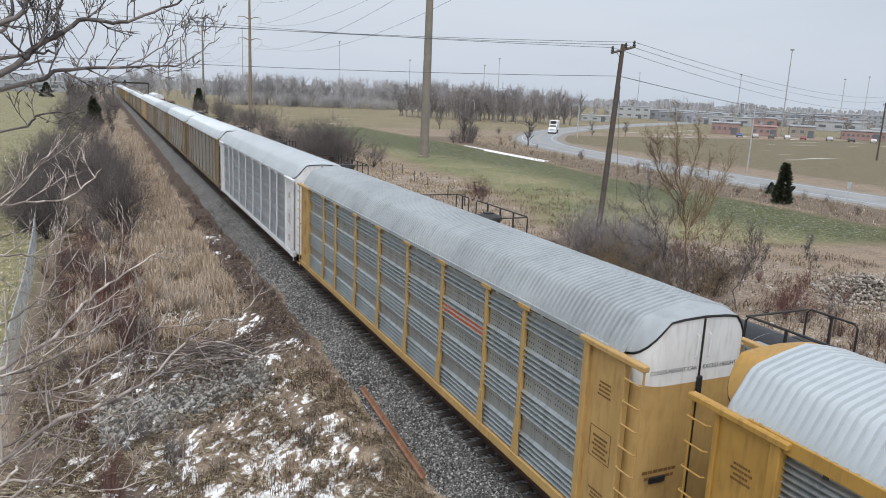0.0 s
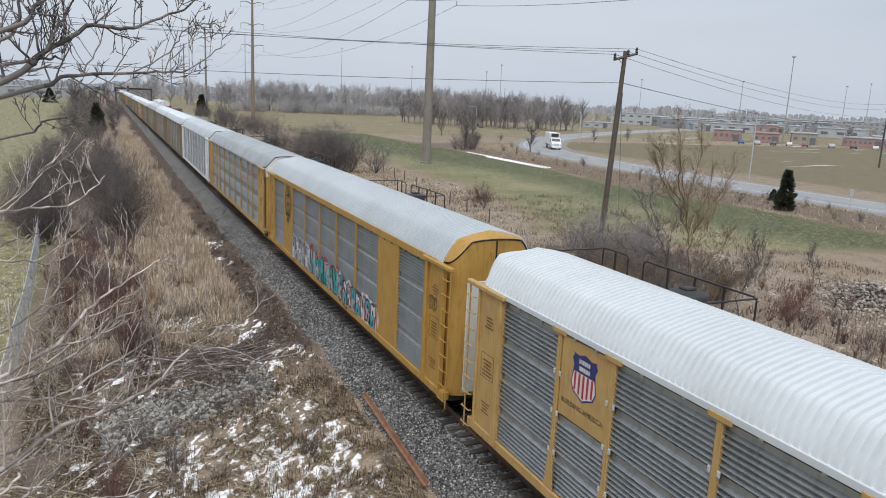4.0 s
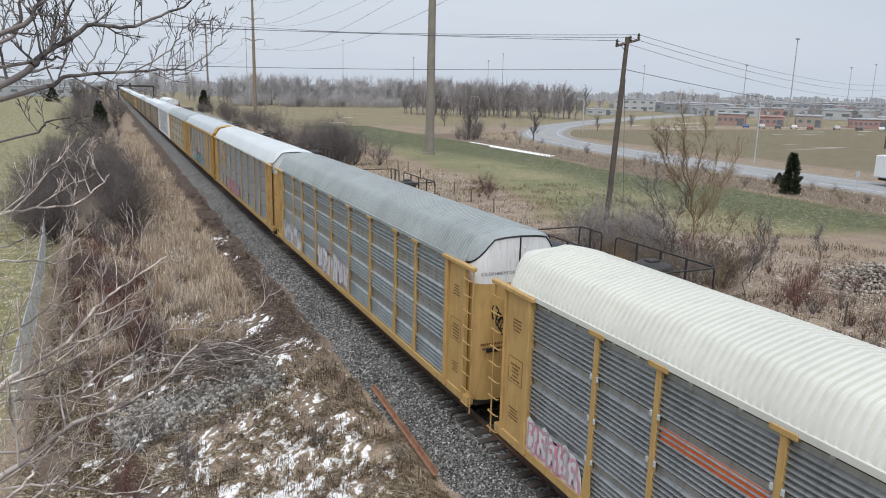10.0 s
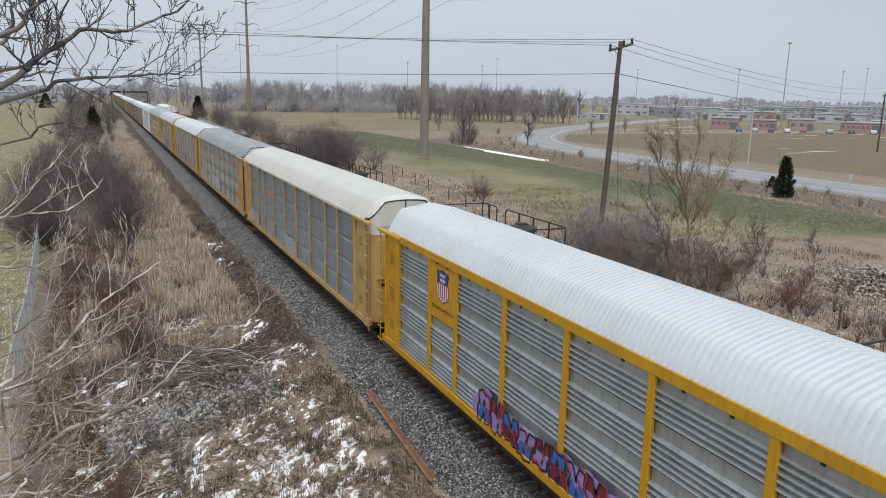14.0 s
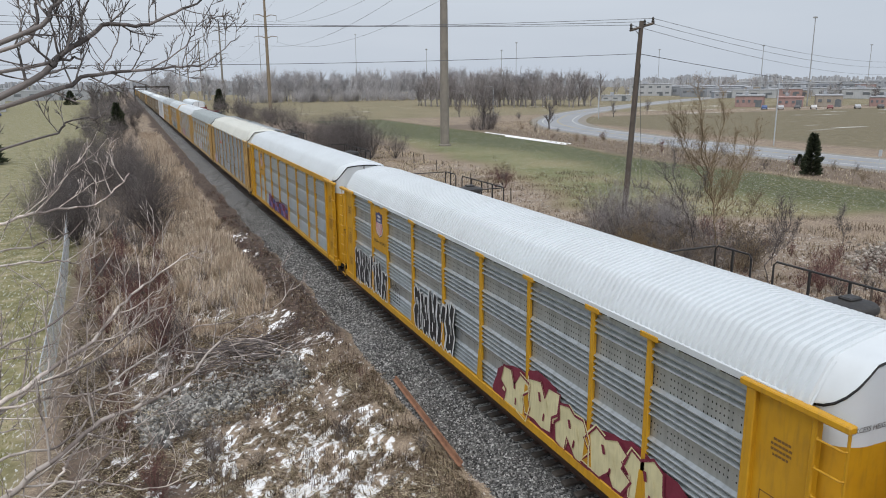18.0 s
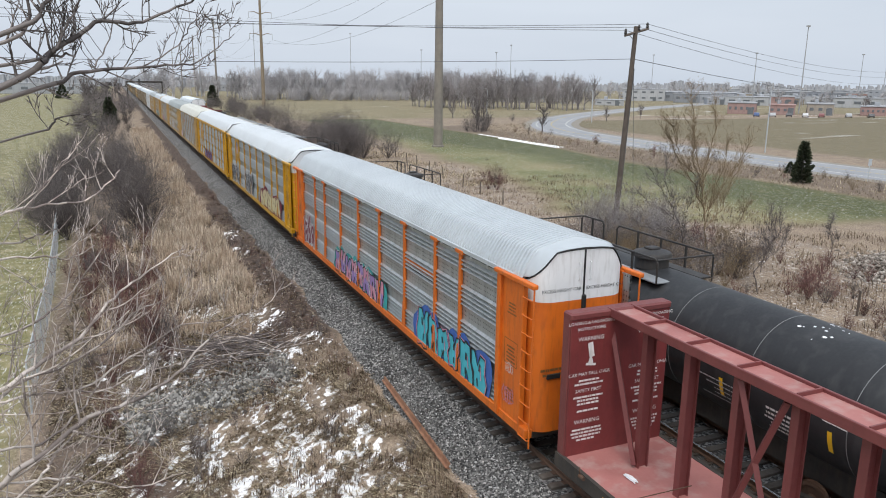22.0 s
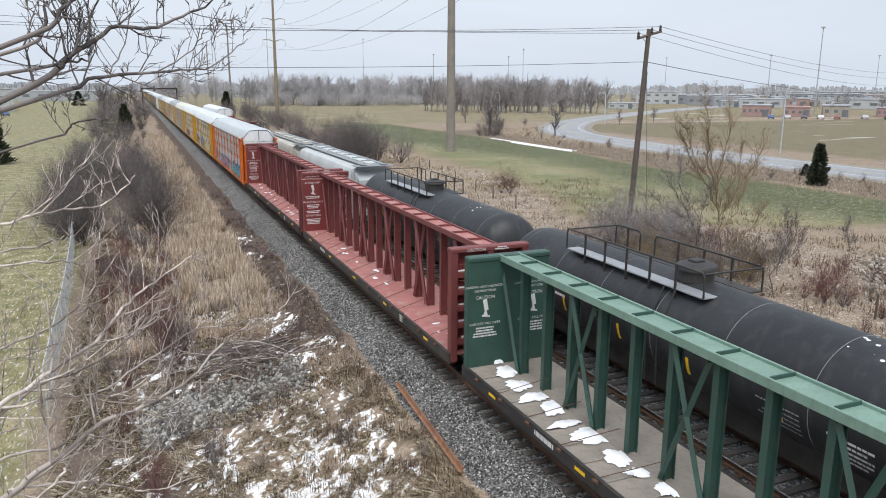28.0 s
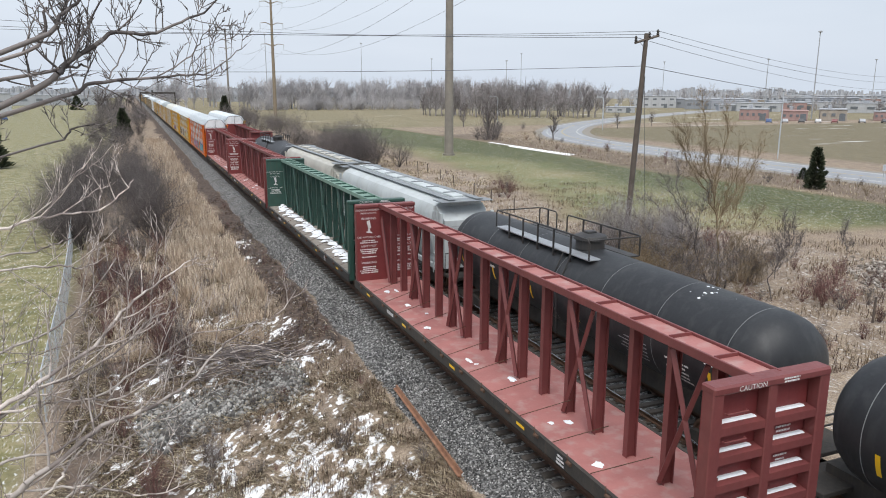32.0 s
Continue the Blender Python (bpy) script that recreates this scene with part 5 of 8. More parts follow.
def centrebeam(train, offset, label, paint, plate, deck_paint, top_paint, seed, french=False, green=False, snow=0.0, detail=2):
    car = thing("centrebeam_flat_car", label, "rail car", group="cars of the passing train")
    rnd = random.Random(seed)
    top = 4.66
    part("deck", Geo().cbox(-1.42, 1.42, 0.1, FLAT - 0.1, 0.96, 1.07, 0.015), deck_paint, car)
    part("underframe", Geo().box(-0.6, 0.6, 0.4, FLAT - 0.4, 0.5, 0.96), UNDER, car)
    for x in (-1, 1):
        sill = part("sill", Geo().prism([(x * 1.46, 0.72), (x * 1.50, 0.72), (x * 1.50, 1.085), (x * 1.40, 1.085), (x * 1.40, 1.05), (x * 1.46, 1.05)], 0.0, FLAT, "y"), UNDER if not green else BLACK, car)
        if x < 0 and detail == 2:
            winch = shared("winch", lambda: Geo().tube([(0, -0.09, 0), (0, 0.09, 0)], 0.05, 8).tube([(0, 0.05, 0), (-0.03, 0.06, 0.15), (0.02, 0.12, 0.2)], 0.014, 5).mesh("winch"))
            for i in range(14):
                part("winch", winch, RAIL_SIDE, sill, m=pose(-1.53, 1.2 + 1.6 * i, 1.02))
            for i in range(5):
                part("reflector", shared("reflector", lambda: Geo().box(-0.006, 0, -0.22, 0.22, 0, 0.09).mesh("reflector")), MARK_YELLOW, sill, m=pose(-1.502, 2.2 + 4.7 * i, 0.86))
            plate_g = Geo().box(-1.507, -1.501, 4.6, 5.1, 0.74, 1.05)
            part("data_plate", plate_g, LETTER_BLACK, sill, "black data plate")
            part("lettering", bars(Geo(), 4.85, 0.98, 0.4, 3, 0.1, 0.06, rnd, side_plane(-1.509)), LETTER_WHITE, sill)
            part("lettering", bars(Geo(), 18.0, 0.92, 1.4, 1, 0.2, 0.14, rnd, side_plane(-1.503)), LETTER_WHITE, sill)
    for y in (2.6, FLAT - 2.6):
        bogie(car, y, detail < 2)
    coupler(car, 0.0, -1)
    coupler(car, FLAT, 1)
    # bulkheads: plate inside, ribs and ledges outside
    for y0, flip in ((0.0, False), (FLAT, True)):
        m = pose(0, y0, 0, 0, 0, 180 if flip else 0)
        bulk = part("bulkhead", shared("bulk_plate", lambda: Geo().cbox(-1.42, 1.42, 0.28, 0.33, 1.05, top - 0.02, 0.01).mesh("bulkhead")), plate, car, m=m)
        for x in (-1.32, 1.32, 0.0):
            w = 0.13 if x else 0.11
            part("bulkhead_post", shared(("bpost", w), lambda: Geo().cbox(-w, w, 0.0, 0.28, 0.75, top - 0.08, 0.02).mesh("bulkhead_post")), paint, bulk, m=pose(x, 0, 0))
        part("bulkhead_cap", shared("bcap", lambda: Geo().cbox(-1.45, 1.45, -0.02, 0.36, top - 0.16, top + 0.02, 0.04).mesh("bulkhead_cap")), paint if not green else GREEN_STEEL, bulk)
        for i in range(5):
            z = 1.35 + 0.58 * i
            ledge = part("ledge", shared("ledge", lambda: Geo().prism([(0.03, 0.0), (0.28, 0.05), (0.28, 0.2), (0.03, 0.16)], -1.2, 1.2, "x").mesh("ledge")), paint, bulk, m=pose(0, 0, z))
            if detail == 2:
                for sx in (-0.65, 0.66):
                    w = rnd.uniform(0.3, 0.5)
                    part("snow_strip", Geo().sheet([[(sx - w, 0.17, 0.183), (sx + w, 0.17, 0.183)], [(sx - w * 0.9, 0.21, 0.212), (sx + w * 0.95, 0.21, 0.208)], [(sx - w, 0.275, 0.212), (sx + w * 0.9, 0.275, 0.212)]]),
                         SNOW, ledge, "thin strip of snow")
        if detail == 2 and not flip:
            words(bulk, "CAUTION", 0.15, pose(-0.55, -0.026, top - 0.08) @ FACE_END, LETTER_WHITE)
            g = bars(Geo(), 0.4, top - 0.04, 0.55, 2, 0.06, 0.035, rnd, lambda u, z: (u, -0.026, z))
            bars(g, 0.65, 3.55, 0.42, 3, 0.09, 0.04, rnd, lambda u, z: (u, 0.276, z))
            bars(g, 0.65, 2.85, 0.42, 3, 0.09, 0.04, rnd, lambda u, z: (u, 0.276, z))
            part("lettering", g, LETTER_WHITE, bulk)
            for z in (4.15, 3.6):
                part("grab_iron", shared("bulk_grab", lambda: Geo().tube([(-1.15, 0.0, 0), (-1.15, -0.06, 0), (-0.65, -0.06, 0), (-0.65, 0.0, 0)], 0.014, 6).mesh("grab_iron")), paint, bulk, m=pose(0, 0, z))
    if detail == 2:
        warning_text(car, seed, french, green)
    # the beam
    part("top_chord", Geo().cbox(-0.33, 0.33, 0.2, FLAT - 0.2, top - 0.09, top - 0.03, 0.01), top_paint, car, "sun-faded top flange")
    for x in (-0.34, 0.34):
        part("chord_edge", Geo().cbox(x - 0.03, x + 0.03, 0.2, FLAT - 0.2, top - 0.17, top + 0.035, 0.01), paint if not green else top_paint, car)
    bays = 17
    for i in range(1, bays):
        y = FLAT * i / bays
        post = shared("beam_post", lambda: Geo().prism([(-0.14, -0.085), (-0.115, -0.085), (-0.115, -0.016), (0.115, -0.016), (0.115, -0.085), (0.14, -0.085), (0.14, 0.085), (0.115, 0.085), (0.115, 0.016), (-0.115, 0.016), (-0.115, 0.085), (-0.14, 0.085)],
                                                       1.05, top - 0.1, "z").mesh("beam_post"))
        part("beam_post", post, paint, car, m=pose(0, y, 0))
        part("chord_rib", shared("chord_rib", lambda: Geo().cbox(-0.31, 0.31, -0.018, 0.018, top - 0.06, top + 0.05, 0.006).mesh("chord_rib")), paint, car, m=pose(0, y - 0.12, 0))
        if i % 3 != 0 and detail:
            up = 1 if i % 3 == 1 else -1
            d = FLAT / bays * up
            g = shared(("brace", up), lambda: Geo().tube([(0, 0, 1.15), (0, d * 0.9, top - 0.25)], 0.075, 4).mesh("brace"))
            part("brace", g, paint, car, m=pose(-0.2, y, 0))
    if detail == 2:
        for i in range(12):
            y = 2 + 1.7 * i
            part("tie_cable", shared("tie_cable", lambda: Geo().tube([(-1.40, 0, 1.10), (-0.35, -0.9, 1.75)], 0.012, 5).mesh("tie_cable")), RAIL_SIDE, car, m=pose(0, y, 0))
        if green:
            for i in range(24):
                part("deck_plank", shared("deck_plank", lambda: Geo().cbox(-1.40, -0.24, -0.42, 0.42, 1.07, 1.10, 0.008).mesh("deck_plank")), GREEN_DECK, car, m=pose(0, 0.9 + 0.93 * i, 0, 0, 0, 0))
        for i in range(int(snow)):
            if green:
                # a streak caught along the joint of two planks
                y, x, w, h = 0.45 + 0.93 * (i % 25) + rnd.uniform(-0.12, 0.2), rnd.uniform(-0.8, -0.3), rnd.uniform(0.3, 0.9), rnd.uniform(0.1, 0.55)
            else:
                y, x, w, h = rnd.uniform(1, FLAT - 1), rnd.uniform(-1.0, -0.3), rnd.uniform(0.08, 0.25), rnd.uniform(0.06, 0.3)
            p = drift(x, y, w, h * 1.3, rnd)
            n = len(p)
            part("snow_patch", Geo().add([(a, b, (1.075 if not green else 1.104) + 0.0015 * i) for a, b in p] + [(x + (a - x) * 0.8, y + (b - y) * 0.8, (1.085 if not green else 1.115) + 0.004 * i) for a, b in p],
                                         [(k, (k + 1) % n, n + (k + 1) % n, n + k) for k in range(n)] + [tuple(range(n, 2 * n))]), SNOW, car, "small drift of snow", smooth=60)
    CARS.append((car, train, offset))
    return car


# ---- tank cars and covered hoppers of the second train ----
TANK = 19.2


def tank_car(offset, label, stripe=1, seed=0, marks=False):
    """Origin under the dome; the tank reaches TANK / 2 each way."""
    car = thing("tank_car", label, "rail car", group="cars of the second train")
    h, r, zc = TANK / 2, 1.53, 2.82
    rings = [(0.02, -h), (0.55, -h + 0.05), (0.98, -h + 0.2), (1.3, -h + 0.45), (1.47, -h + 0.75), (r, -h + 1.1)]
    rings += [(r, -h + 1.1 + (TANK - 2.2) * k / 12) for k in range(1, 12)] + [(a, -b) for a, b in rings[::-1]]
    body = part("tank", shared("tank_body", lambda: Geo().lathe(rings, 56, "y", (0, 0, zc)).mesh("tank", 40)), TANK_BLACK, car)
    weld = shared("weld", lambda: Geo().lathe([(r - 0.02, -0.012), (r + 0.006, -0.008), (r + 0.006, 0.008), (r - 0.02, 0.012)], 56, "y", (0, 0, zc)).mesh("weld_band", 40))
    for k in range(7):
        part("weld_band", weld, surf("pale_weld", (0.22, 0.225, 0.23)) if "pale_weld" not in bpy.data.materials else bpy.data.materials["pale_weld"], body, m=pose(0, -h + 1.3 + (TANK - 2.6) * k / 6, 0))
    dome = part("dome", Geo().lathe([(0.02, 4.30), (0.52, 4.30), (0.52, 4.62), (0.60, 4.64), (0.60, 4.72), (0.56, 4.78), (0.3, 4.86), (0.02, 4.87)], 28), BLACK, car, smooth=35)
    part("valve_housing", Geo().cbox(-0.2, 0.2, -0.15, 0.2, 4.84, 4.93, 0.03), BLACK, dome)
    # walkway and rails
    for x in (-0.82, 0.82):
        part("walkway", Geo().cbox(x - 0.22, x + 0.30 if x < 0 else x + 0.22, -1.5, 5.4, 4.20, 4.25, 0.01), WALK_PALE if x < 0 else BLACK, car)
        for y0, y1 in (((-1.5, 5.4),) if x < 0 else ((-1.5, 3.2), (4.0, 5.4))):
            xo = x + (0.22 if x > 0 else -0.22)
            part("handrail", Geo().tube([(xo, y0, 4.23), (xo, y0, 4.84), (xo, y0 + 0.1, 4.94), (xo, y1 - 0.1, 4.94), (xo, y1, 4.84), (xo, y1, 4.23)], 0.03, 6), BLACK, car)
            k = max(2, round((y1 - y0) / 1.25))
            for i in range(1, k):
                part("stanchion", shared("stanchion", lambda: Geo().cbox(-0.03, 0.03, -0.03, 0.03, 3.95, 4.93, 0.006).mesh("stanchion")), BLACK, car, m=pose(xo, y0 + (y1 - y0) * i / k, 0))
    part("handrail", Geo().tube([(-1.04, 5.4, 4.92), (1.04, 5.4, 4.92)], 0.028, 6), BLACK, car)
    part("handrail", Geo().tube([(-1.04, -1.5, 4.92), (1.04, -1.5, 4.92)], 0.028, 6), BLACK, car)
    part("saddle_ladder", Geo().tube([(-1.05, -0.4, 4.2), (-1.62, -0.4, 3.0), (-1.55, -0.4, 1.4)], 0.025, 6).tube([(-1.05, 0.1, 4.2), (-1.62, 0.1, 3.0), (-1.55, 0.1, 1.4)], 0.025, 6), BLACK, car)
    part("underframe", Geo().box(-0.5, 0.5, -h - 0.2, h + 0.2, 0.75, 1.35), UNDER, car)
    for s in (-1, 1):
        part("end_platform", Geo().cbox(-1.45, 1.45, s * h - 0.55, s * h + 0.55, 1.0, 1.12, 0.015), UNDER, car)
        part("end_rail", Geo().tube([(-1.4, s * (h + 0.5), 1.1), (-1.4, s * (h + 0.5), 2.1), (1.4, s * (h + 0.5), 2.1), (1.4, s * (h + 0.5), 1.1)], 0.025, 6), BLACK, car)
        bogie(car, s * (h - 1.6))
        coupler(car, s * (h + 0.1), s)
    # vertical reflective strips and stencilled data on the side
    for k in range(6):
        y = -h + 1.7 + (TANK - 3.4) * k / 5
        pts = []
        for a in np.linspace(radians(186), radians(206), 5):
            pts.append([(math.cos(a) * (r + 0.004), y - 0.06, zc + math.sin(a) * (r + 0.004)), (math.cos(a) * (r + 0.004), y + 0.06, zc + math.sin(a) * (r + 0.004))])
        part("reflector", Geo().sheet(pts), MARK_YELLOW, car, "yellow reflective strip")
    rnd = random.Random(seed)

    def on_tank(u, z):
        s = min(max((z - zc) / (r + 0.006), -0.99), 0.99)
        return (-(r + 0.006) * math.sqrt(1 - s * s), u, z)
    if marks:
        for k in range(6):
            u0, w, hh, t = 8.35 - 0.62 * k, 0.5, 0.66, 0.15
            ring = Geo()
            for a0, a1, b0, b1 in ((0, w, 0, t), (0, w, hh - t, hh), (0, t, t, hh - t), (w - t, w, t, hh - t)):
                ring.add([on_tank(u0 - a0, 2.46 + b0), on_tank(u0 - a1, 2.46 + b0), on_tank(u0 - a1, 2.46 + b1), on_tank(u0 - a0, 2.46 + b1)], [(0, 1, 2, 3)])
            part("emblem", ring, LETTER_WHITE, car, "large white block mark")
    g = bars(Geo(), 5.2, 3.1 if not marks else 2.2, 2.2, 1, 0.3, 0.26, rnd, on_tank)
    bars(g, 5.2, 2.7 if not marks else 1.98, 1.3, 1, 0.2, 0.1, rnd, on_tank)
    bars(g, -6.6, 2.5, 1.2, 5, 0.13, 0.06, rnd, on_tank)
    bars(g, -8.0, 2.9, 0.7, 1, 0.16, 0.12, rnd, on_tank)
    part("lettering", g, LETTER_WHITE, car, "white stencilled data")
    grid = Geo()
    for i in range(5):
        bars(grid, -4.6, 2.55 - 0.13 * i, 1.4, 1, 0.1, 0.035, rnd, on_tank, False)
    part("data_table", grid, S_GREY, car)
    frost = Geo()
    for i in range(14):
        a, y, s = rnd.uniform(55, 100), -6.3 + rnd.gauss(0, 0.35), rnd.uniform(0.01, 0.05)
        a = radians(a + 20)
        q = (math.cos(a) * (r + 0.005), y, zc + math.sin(a) * (r + 0.005))
        t = Vector((-math.sin(a), 0, math.cos(a)))
        frost.add([tuple(Vector(q) + t * (s * math.cos(k)) + Vector((0, s * 1.4 * math.sin(k), 0))) for k in np.linspace(0, 2 * math.pi, 7)[:-1]], [(0, 1, 2, 3, 4, 5)])
    tagged(part("frost_spots", frost, SNOW, car, "flecks of snow on the tank"), kind="stuff")
    CARS.append((car, 1, offset))
    return car


def hopper(offset, label, paint, length=19.4):
    """A covered hopper, origin at its near end."""
    car = thing("covered_hopper_car", label, "rail car", group="cars of the second train")
    half = [(-1.1, 1.3), (-1.42, 1.9), (-1.53, 2.7), (-1.54, 3.4), (-1.47, 3.95), (-1.3, 4.25), (-0.95, 4.45), (-0.5, 4.55), (0, 4.58)]
    prof = half + [(-x, z) for x, z in half[-2::-1]]
    part("body", Geo().prism(prof, 1.2, length - 1.2), paint, car, smooth=30)
    for y0, flip in ((0.0, False), (length, True)):
        m = pose(0, y0, 0, 0, 0, 180 if flip else 0)
        part("end_slope", Geo().add([(-1.3, 1.2, 4.2), (1.3, 1.2, 4.2), (1.2, 0.25, 3.6), (-1.2, 0.25, 3.6), (-1.2, 0.25, 1.2), (1.2, 0.25, 1.2), (1.2, 2.2, 1.2), (-1.2, 2.2, 1.2)],
                                    [(0, 1, 2, 3), (3, 2, 5, 4), (0, 3, 4, 7), (1, 2, 5, 6)]), paint, car, m=m)
        part("end_post", Geo().cbox(-1.45, -1.3, 0.2, 0.35, 0.9, 4.0, 0.02).cbox(1.3, 1.45, 0.2, 0.35, 0.9, 4.0, 0.02), paint, car, m=m)
        lad = part("ladder", Geo().cbox(-1.52, -1.48, 0.5, 0.55, 0.9, 4.3, 0.01).cbox(-1.52, -1.48, 0.95, 1.0, 0.9, 4.3, 0.01), paint, car, m=m)
        for i in range(8):
            part("rung", shared("hop_rung", lambda: Geo().tube([(-1.53, 0.5, 0), (-1.53, 1.0, 0)], 0.015, 5).mesh("rung")), paint, lad, m=pose(0, 0, 1.1 + 0.42 * i))
        part("end_walk", Geo().cbox(-1.4, 1.4, 0.2, 1.3, 4.50, 4.54, 0.01), HOPPER_WALK, car, m=m)
    part("hatch_trough", Geo().cbox(-0.32, 0.32, 1.4, length - 1.4, 4.56, 4.68, 0.03), paint, car)
    for x in (-0.72, 0.72):
        part("walkway", Geo().cbox(x - 0.2, x + 0.2, 0.4, length - 0.4, 4.58, 4.62, 0.01), HOPPER_WALK, car)
    for i in range(7):
        part("hatch_bar", Geo().cbox(-0.36, 0.36, 2.4 + i * 2.4, 2.5 + i * 2.4, 4.68, 4.73, 0.01), HOPPER_WALK, car)
    for k in range(3):
        y = length * (0.25 + 0.25 * k)
        part("discharge_gate", Geo().add([(-1.0, y - 2, 1.35), (1.0, y - 2, 1.35), (1.0, y + 2, 1.35), (-1.0, y + 2, 1.35), (-0.4, y - 0.5, 0.55), (0.4, y - 0.5, 0.55), (0.4, y + 0.5, 0.55), (-0.4, y + 0.5, 0.55)],
                                         [(0, 1, 5, 4), (1, 2, 6, 5), (2, 3, 7, 6), (3, 0, 4, 7), (4, 5, 6, 7)]), paint, car)
    part("sill", Geo().cbox(-1.5, -1.35, 0.3, length - 0.3, 1.1, 1.35, 0.02), paint, car)
    rnd = random.Random(int(offset))
    part("lettering", bars(Geo(), 0.75, 3.4, 0.7, 2, 0.22, 0.15, rnd, lambda u, z: (u, 0.24, z)), LETTER_BLACK, car, "black stencilled mark")
    part("lettering", bars(Geo(), -0.55, 3.3, 0.6, 4, 0.12, 0.05, rnd, lambda u, z: (u, 0.24, z)), S_GREY, car)
    part("lettering", bars(Geo(), 4.0, 3.3, 2.6, 2, 0.4, 0.24, rnd, side_plane(-1.546)), LETTER_BLACK, car)
    for y in (2.2, length - 2.2):
        bogie(car, y)
    coupler(car, 0.2, -1)
    coupler(car, length - 0.2, 1)
    CARS.append((car, 1, offset))
    return car


train_one()
centrebeam(0, 8, "oxide-red centre-beam flat car, empty, with warning lettering", FLAT_RED, FLAT_MAROON, FLAT_DECK, FLAT_DECK, 1, snow=16)
centrebeam(0, 9, "oxide-red centre-beam flat car with French warning lettering", FLAT_RED, FLAT_MAROON, FLAT_DECK, FLAT_DECK, 2, french=True, snow=12)
centrebeam(0, 10, "dark green centre-beam flat car with snow on its timber deck", GREEN_STEEL, GREEN_STEEL, GREEN_DECK, GREEN_TOP, 3, green=True, snow=40)
centrebeam(0, 11, "oxide-red centre-beam flat car, empty, its deck faded pink", FLAT_RED, FLAT_MAROON, FLAT_DECK, FLAT_DECK, 4, snow=12)

DOME0, PITCH = 27.46, 20.6
for k in range(-1, 6):
    tank_car(DOME0 + PITCH * k, "black tank car with top walkway, handrails and snow flecks", seed=k + 20, marks=k == 3)
FIRST_HOPPER = DOME0 + PITCH * 5 + 10.4
hopper(FIRST_HOPPER, "pale grey covered hopper car with roof walkways", HOPPER_WHITE)
hopper(FIRST_HOPPER + 20.4, "weathered cream covered hopper car", HOPPER_CREAM)
tank_car(FIRST_HOPPER + 40.8 + 10.3, "black tank car with top walkway and handrails", seed=40)
rear = centrebeam(1, FIRST_HOPPER + 40.8 + 21.8, "oxide-red centre-beam flat car of the second train", FLAT_RED, FLAT_MAROON, FLAT_DECK, FLAT_DECK, 9, detail=1)
tail = autorack(300, "pale-roofed covered car carrier of the second train", YELLOW, ROOF_LIGHT, PANEL_TAN, detail=1, seams=False)
CARS[-1] = (tail, 1, FIRST_HOPPER + 40.8 + 21.8 + 25.2)


# ---- what moves ----
def first_train(t):
    return 10.1 + 9.28 * t - 0.0025 * t * t


def second_train(t):
    return 2.93 * t + 0.0145 * t * t


TIMES = [2.0 * i for i in range(17)]


def car_rows(train, offset):
    rows = []
    for t in TIMES:
        if train == 0:
            if offset <= 7:
                y = first_train(t) - 28.3 * offset
            else:
                y = first_train(t) - 28.3 * 7 - 24.25 - 24.25 * (offset - 8)
            rows.append((t, pose(0, y, 0)))
        else:
            rows.append((t, pose(TRACKS[1], offset - second_train(t), 0)))
    return rows


# ---- bare winter plants ----
class Twigs:
    """Segments of bare wood, turned into thin three-sided bars."""

    def __init__(self):
        self.a, self.b, self.ra, self.rb = [], [], [], []

    def add(self, p, q, r0, r1):
        self.a.append(tuple(p))
        self.b.append(tuple(q))
        self.ra.append(r0)
        self.rb.append(r1)

    def only(self, keep):
        out = Twigs()
        for i in keep:
            out.add(self.a[i], self.b[i], self.ra[i], self.rb[i])
        return out

    def mesh(self, name, sides=3):
        a, b = np.array(self.a), np.array(self.b)
        ra, rb = np.array(self.ra)[:, None], np.array(self.rb)[:, None]
        d = b - a
        d /= np.maximum(np.linalg.norm(d, axis=1, keepdims=True), 1e-9)
        ref = np.where(np.abs(d[:, 2:3]) < 0.9, [[0, 0, 1.0]], [[1.0, 0, 0]])
        u = np.cross(d, ref)
        u /= np.linalg.norm(u, axis=1, keepdims=True)
        w = np.cross(d, u)
        n = len(a)
        verts = np.empty((n, 2 * sides, 3))
        for k in range(sides):
            c, s = math.cos(2 * math.pi * k / sides), math.sin(2 * math.pi * k / sides)
            verts[:, k] = a + (u * c + w * s) * ra
            verts[:, sides + k] = b + (u * c + w * s) * rb
        base = np.array([(k, (k + 1) % sides, sides + (k + 1) % sides, sides + k) for k in range(sides)])
        faces = (base[None] + (np.arange(n) * 2 * sides)[:, None, None]).reshape(-1, 4)
        me = bpy.data.meshes.new(name)
        me.vertices.add(n * 2 * sides)
        me.vertices.foreach_set("co", verts.ravel())
        me.loops.add(faces.size)
        me.loops.foreach_set("vertex_index", faces.ravel().astype(np.int32))
        me.polygons.add(len(faces))
        me.polygons.foreach_set("loop_start", np.arange(0, faces.size, 4, dtype=np.int32))
        me.polygons.foreach_set("use_smooth", np.ones(len(faces), bool))
        me.update(calc_edges=True)
        return me


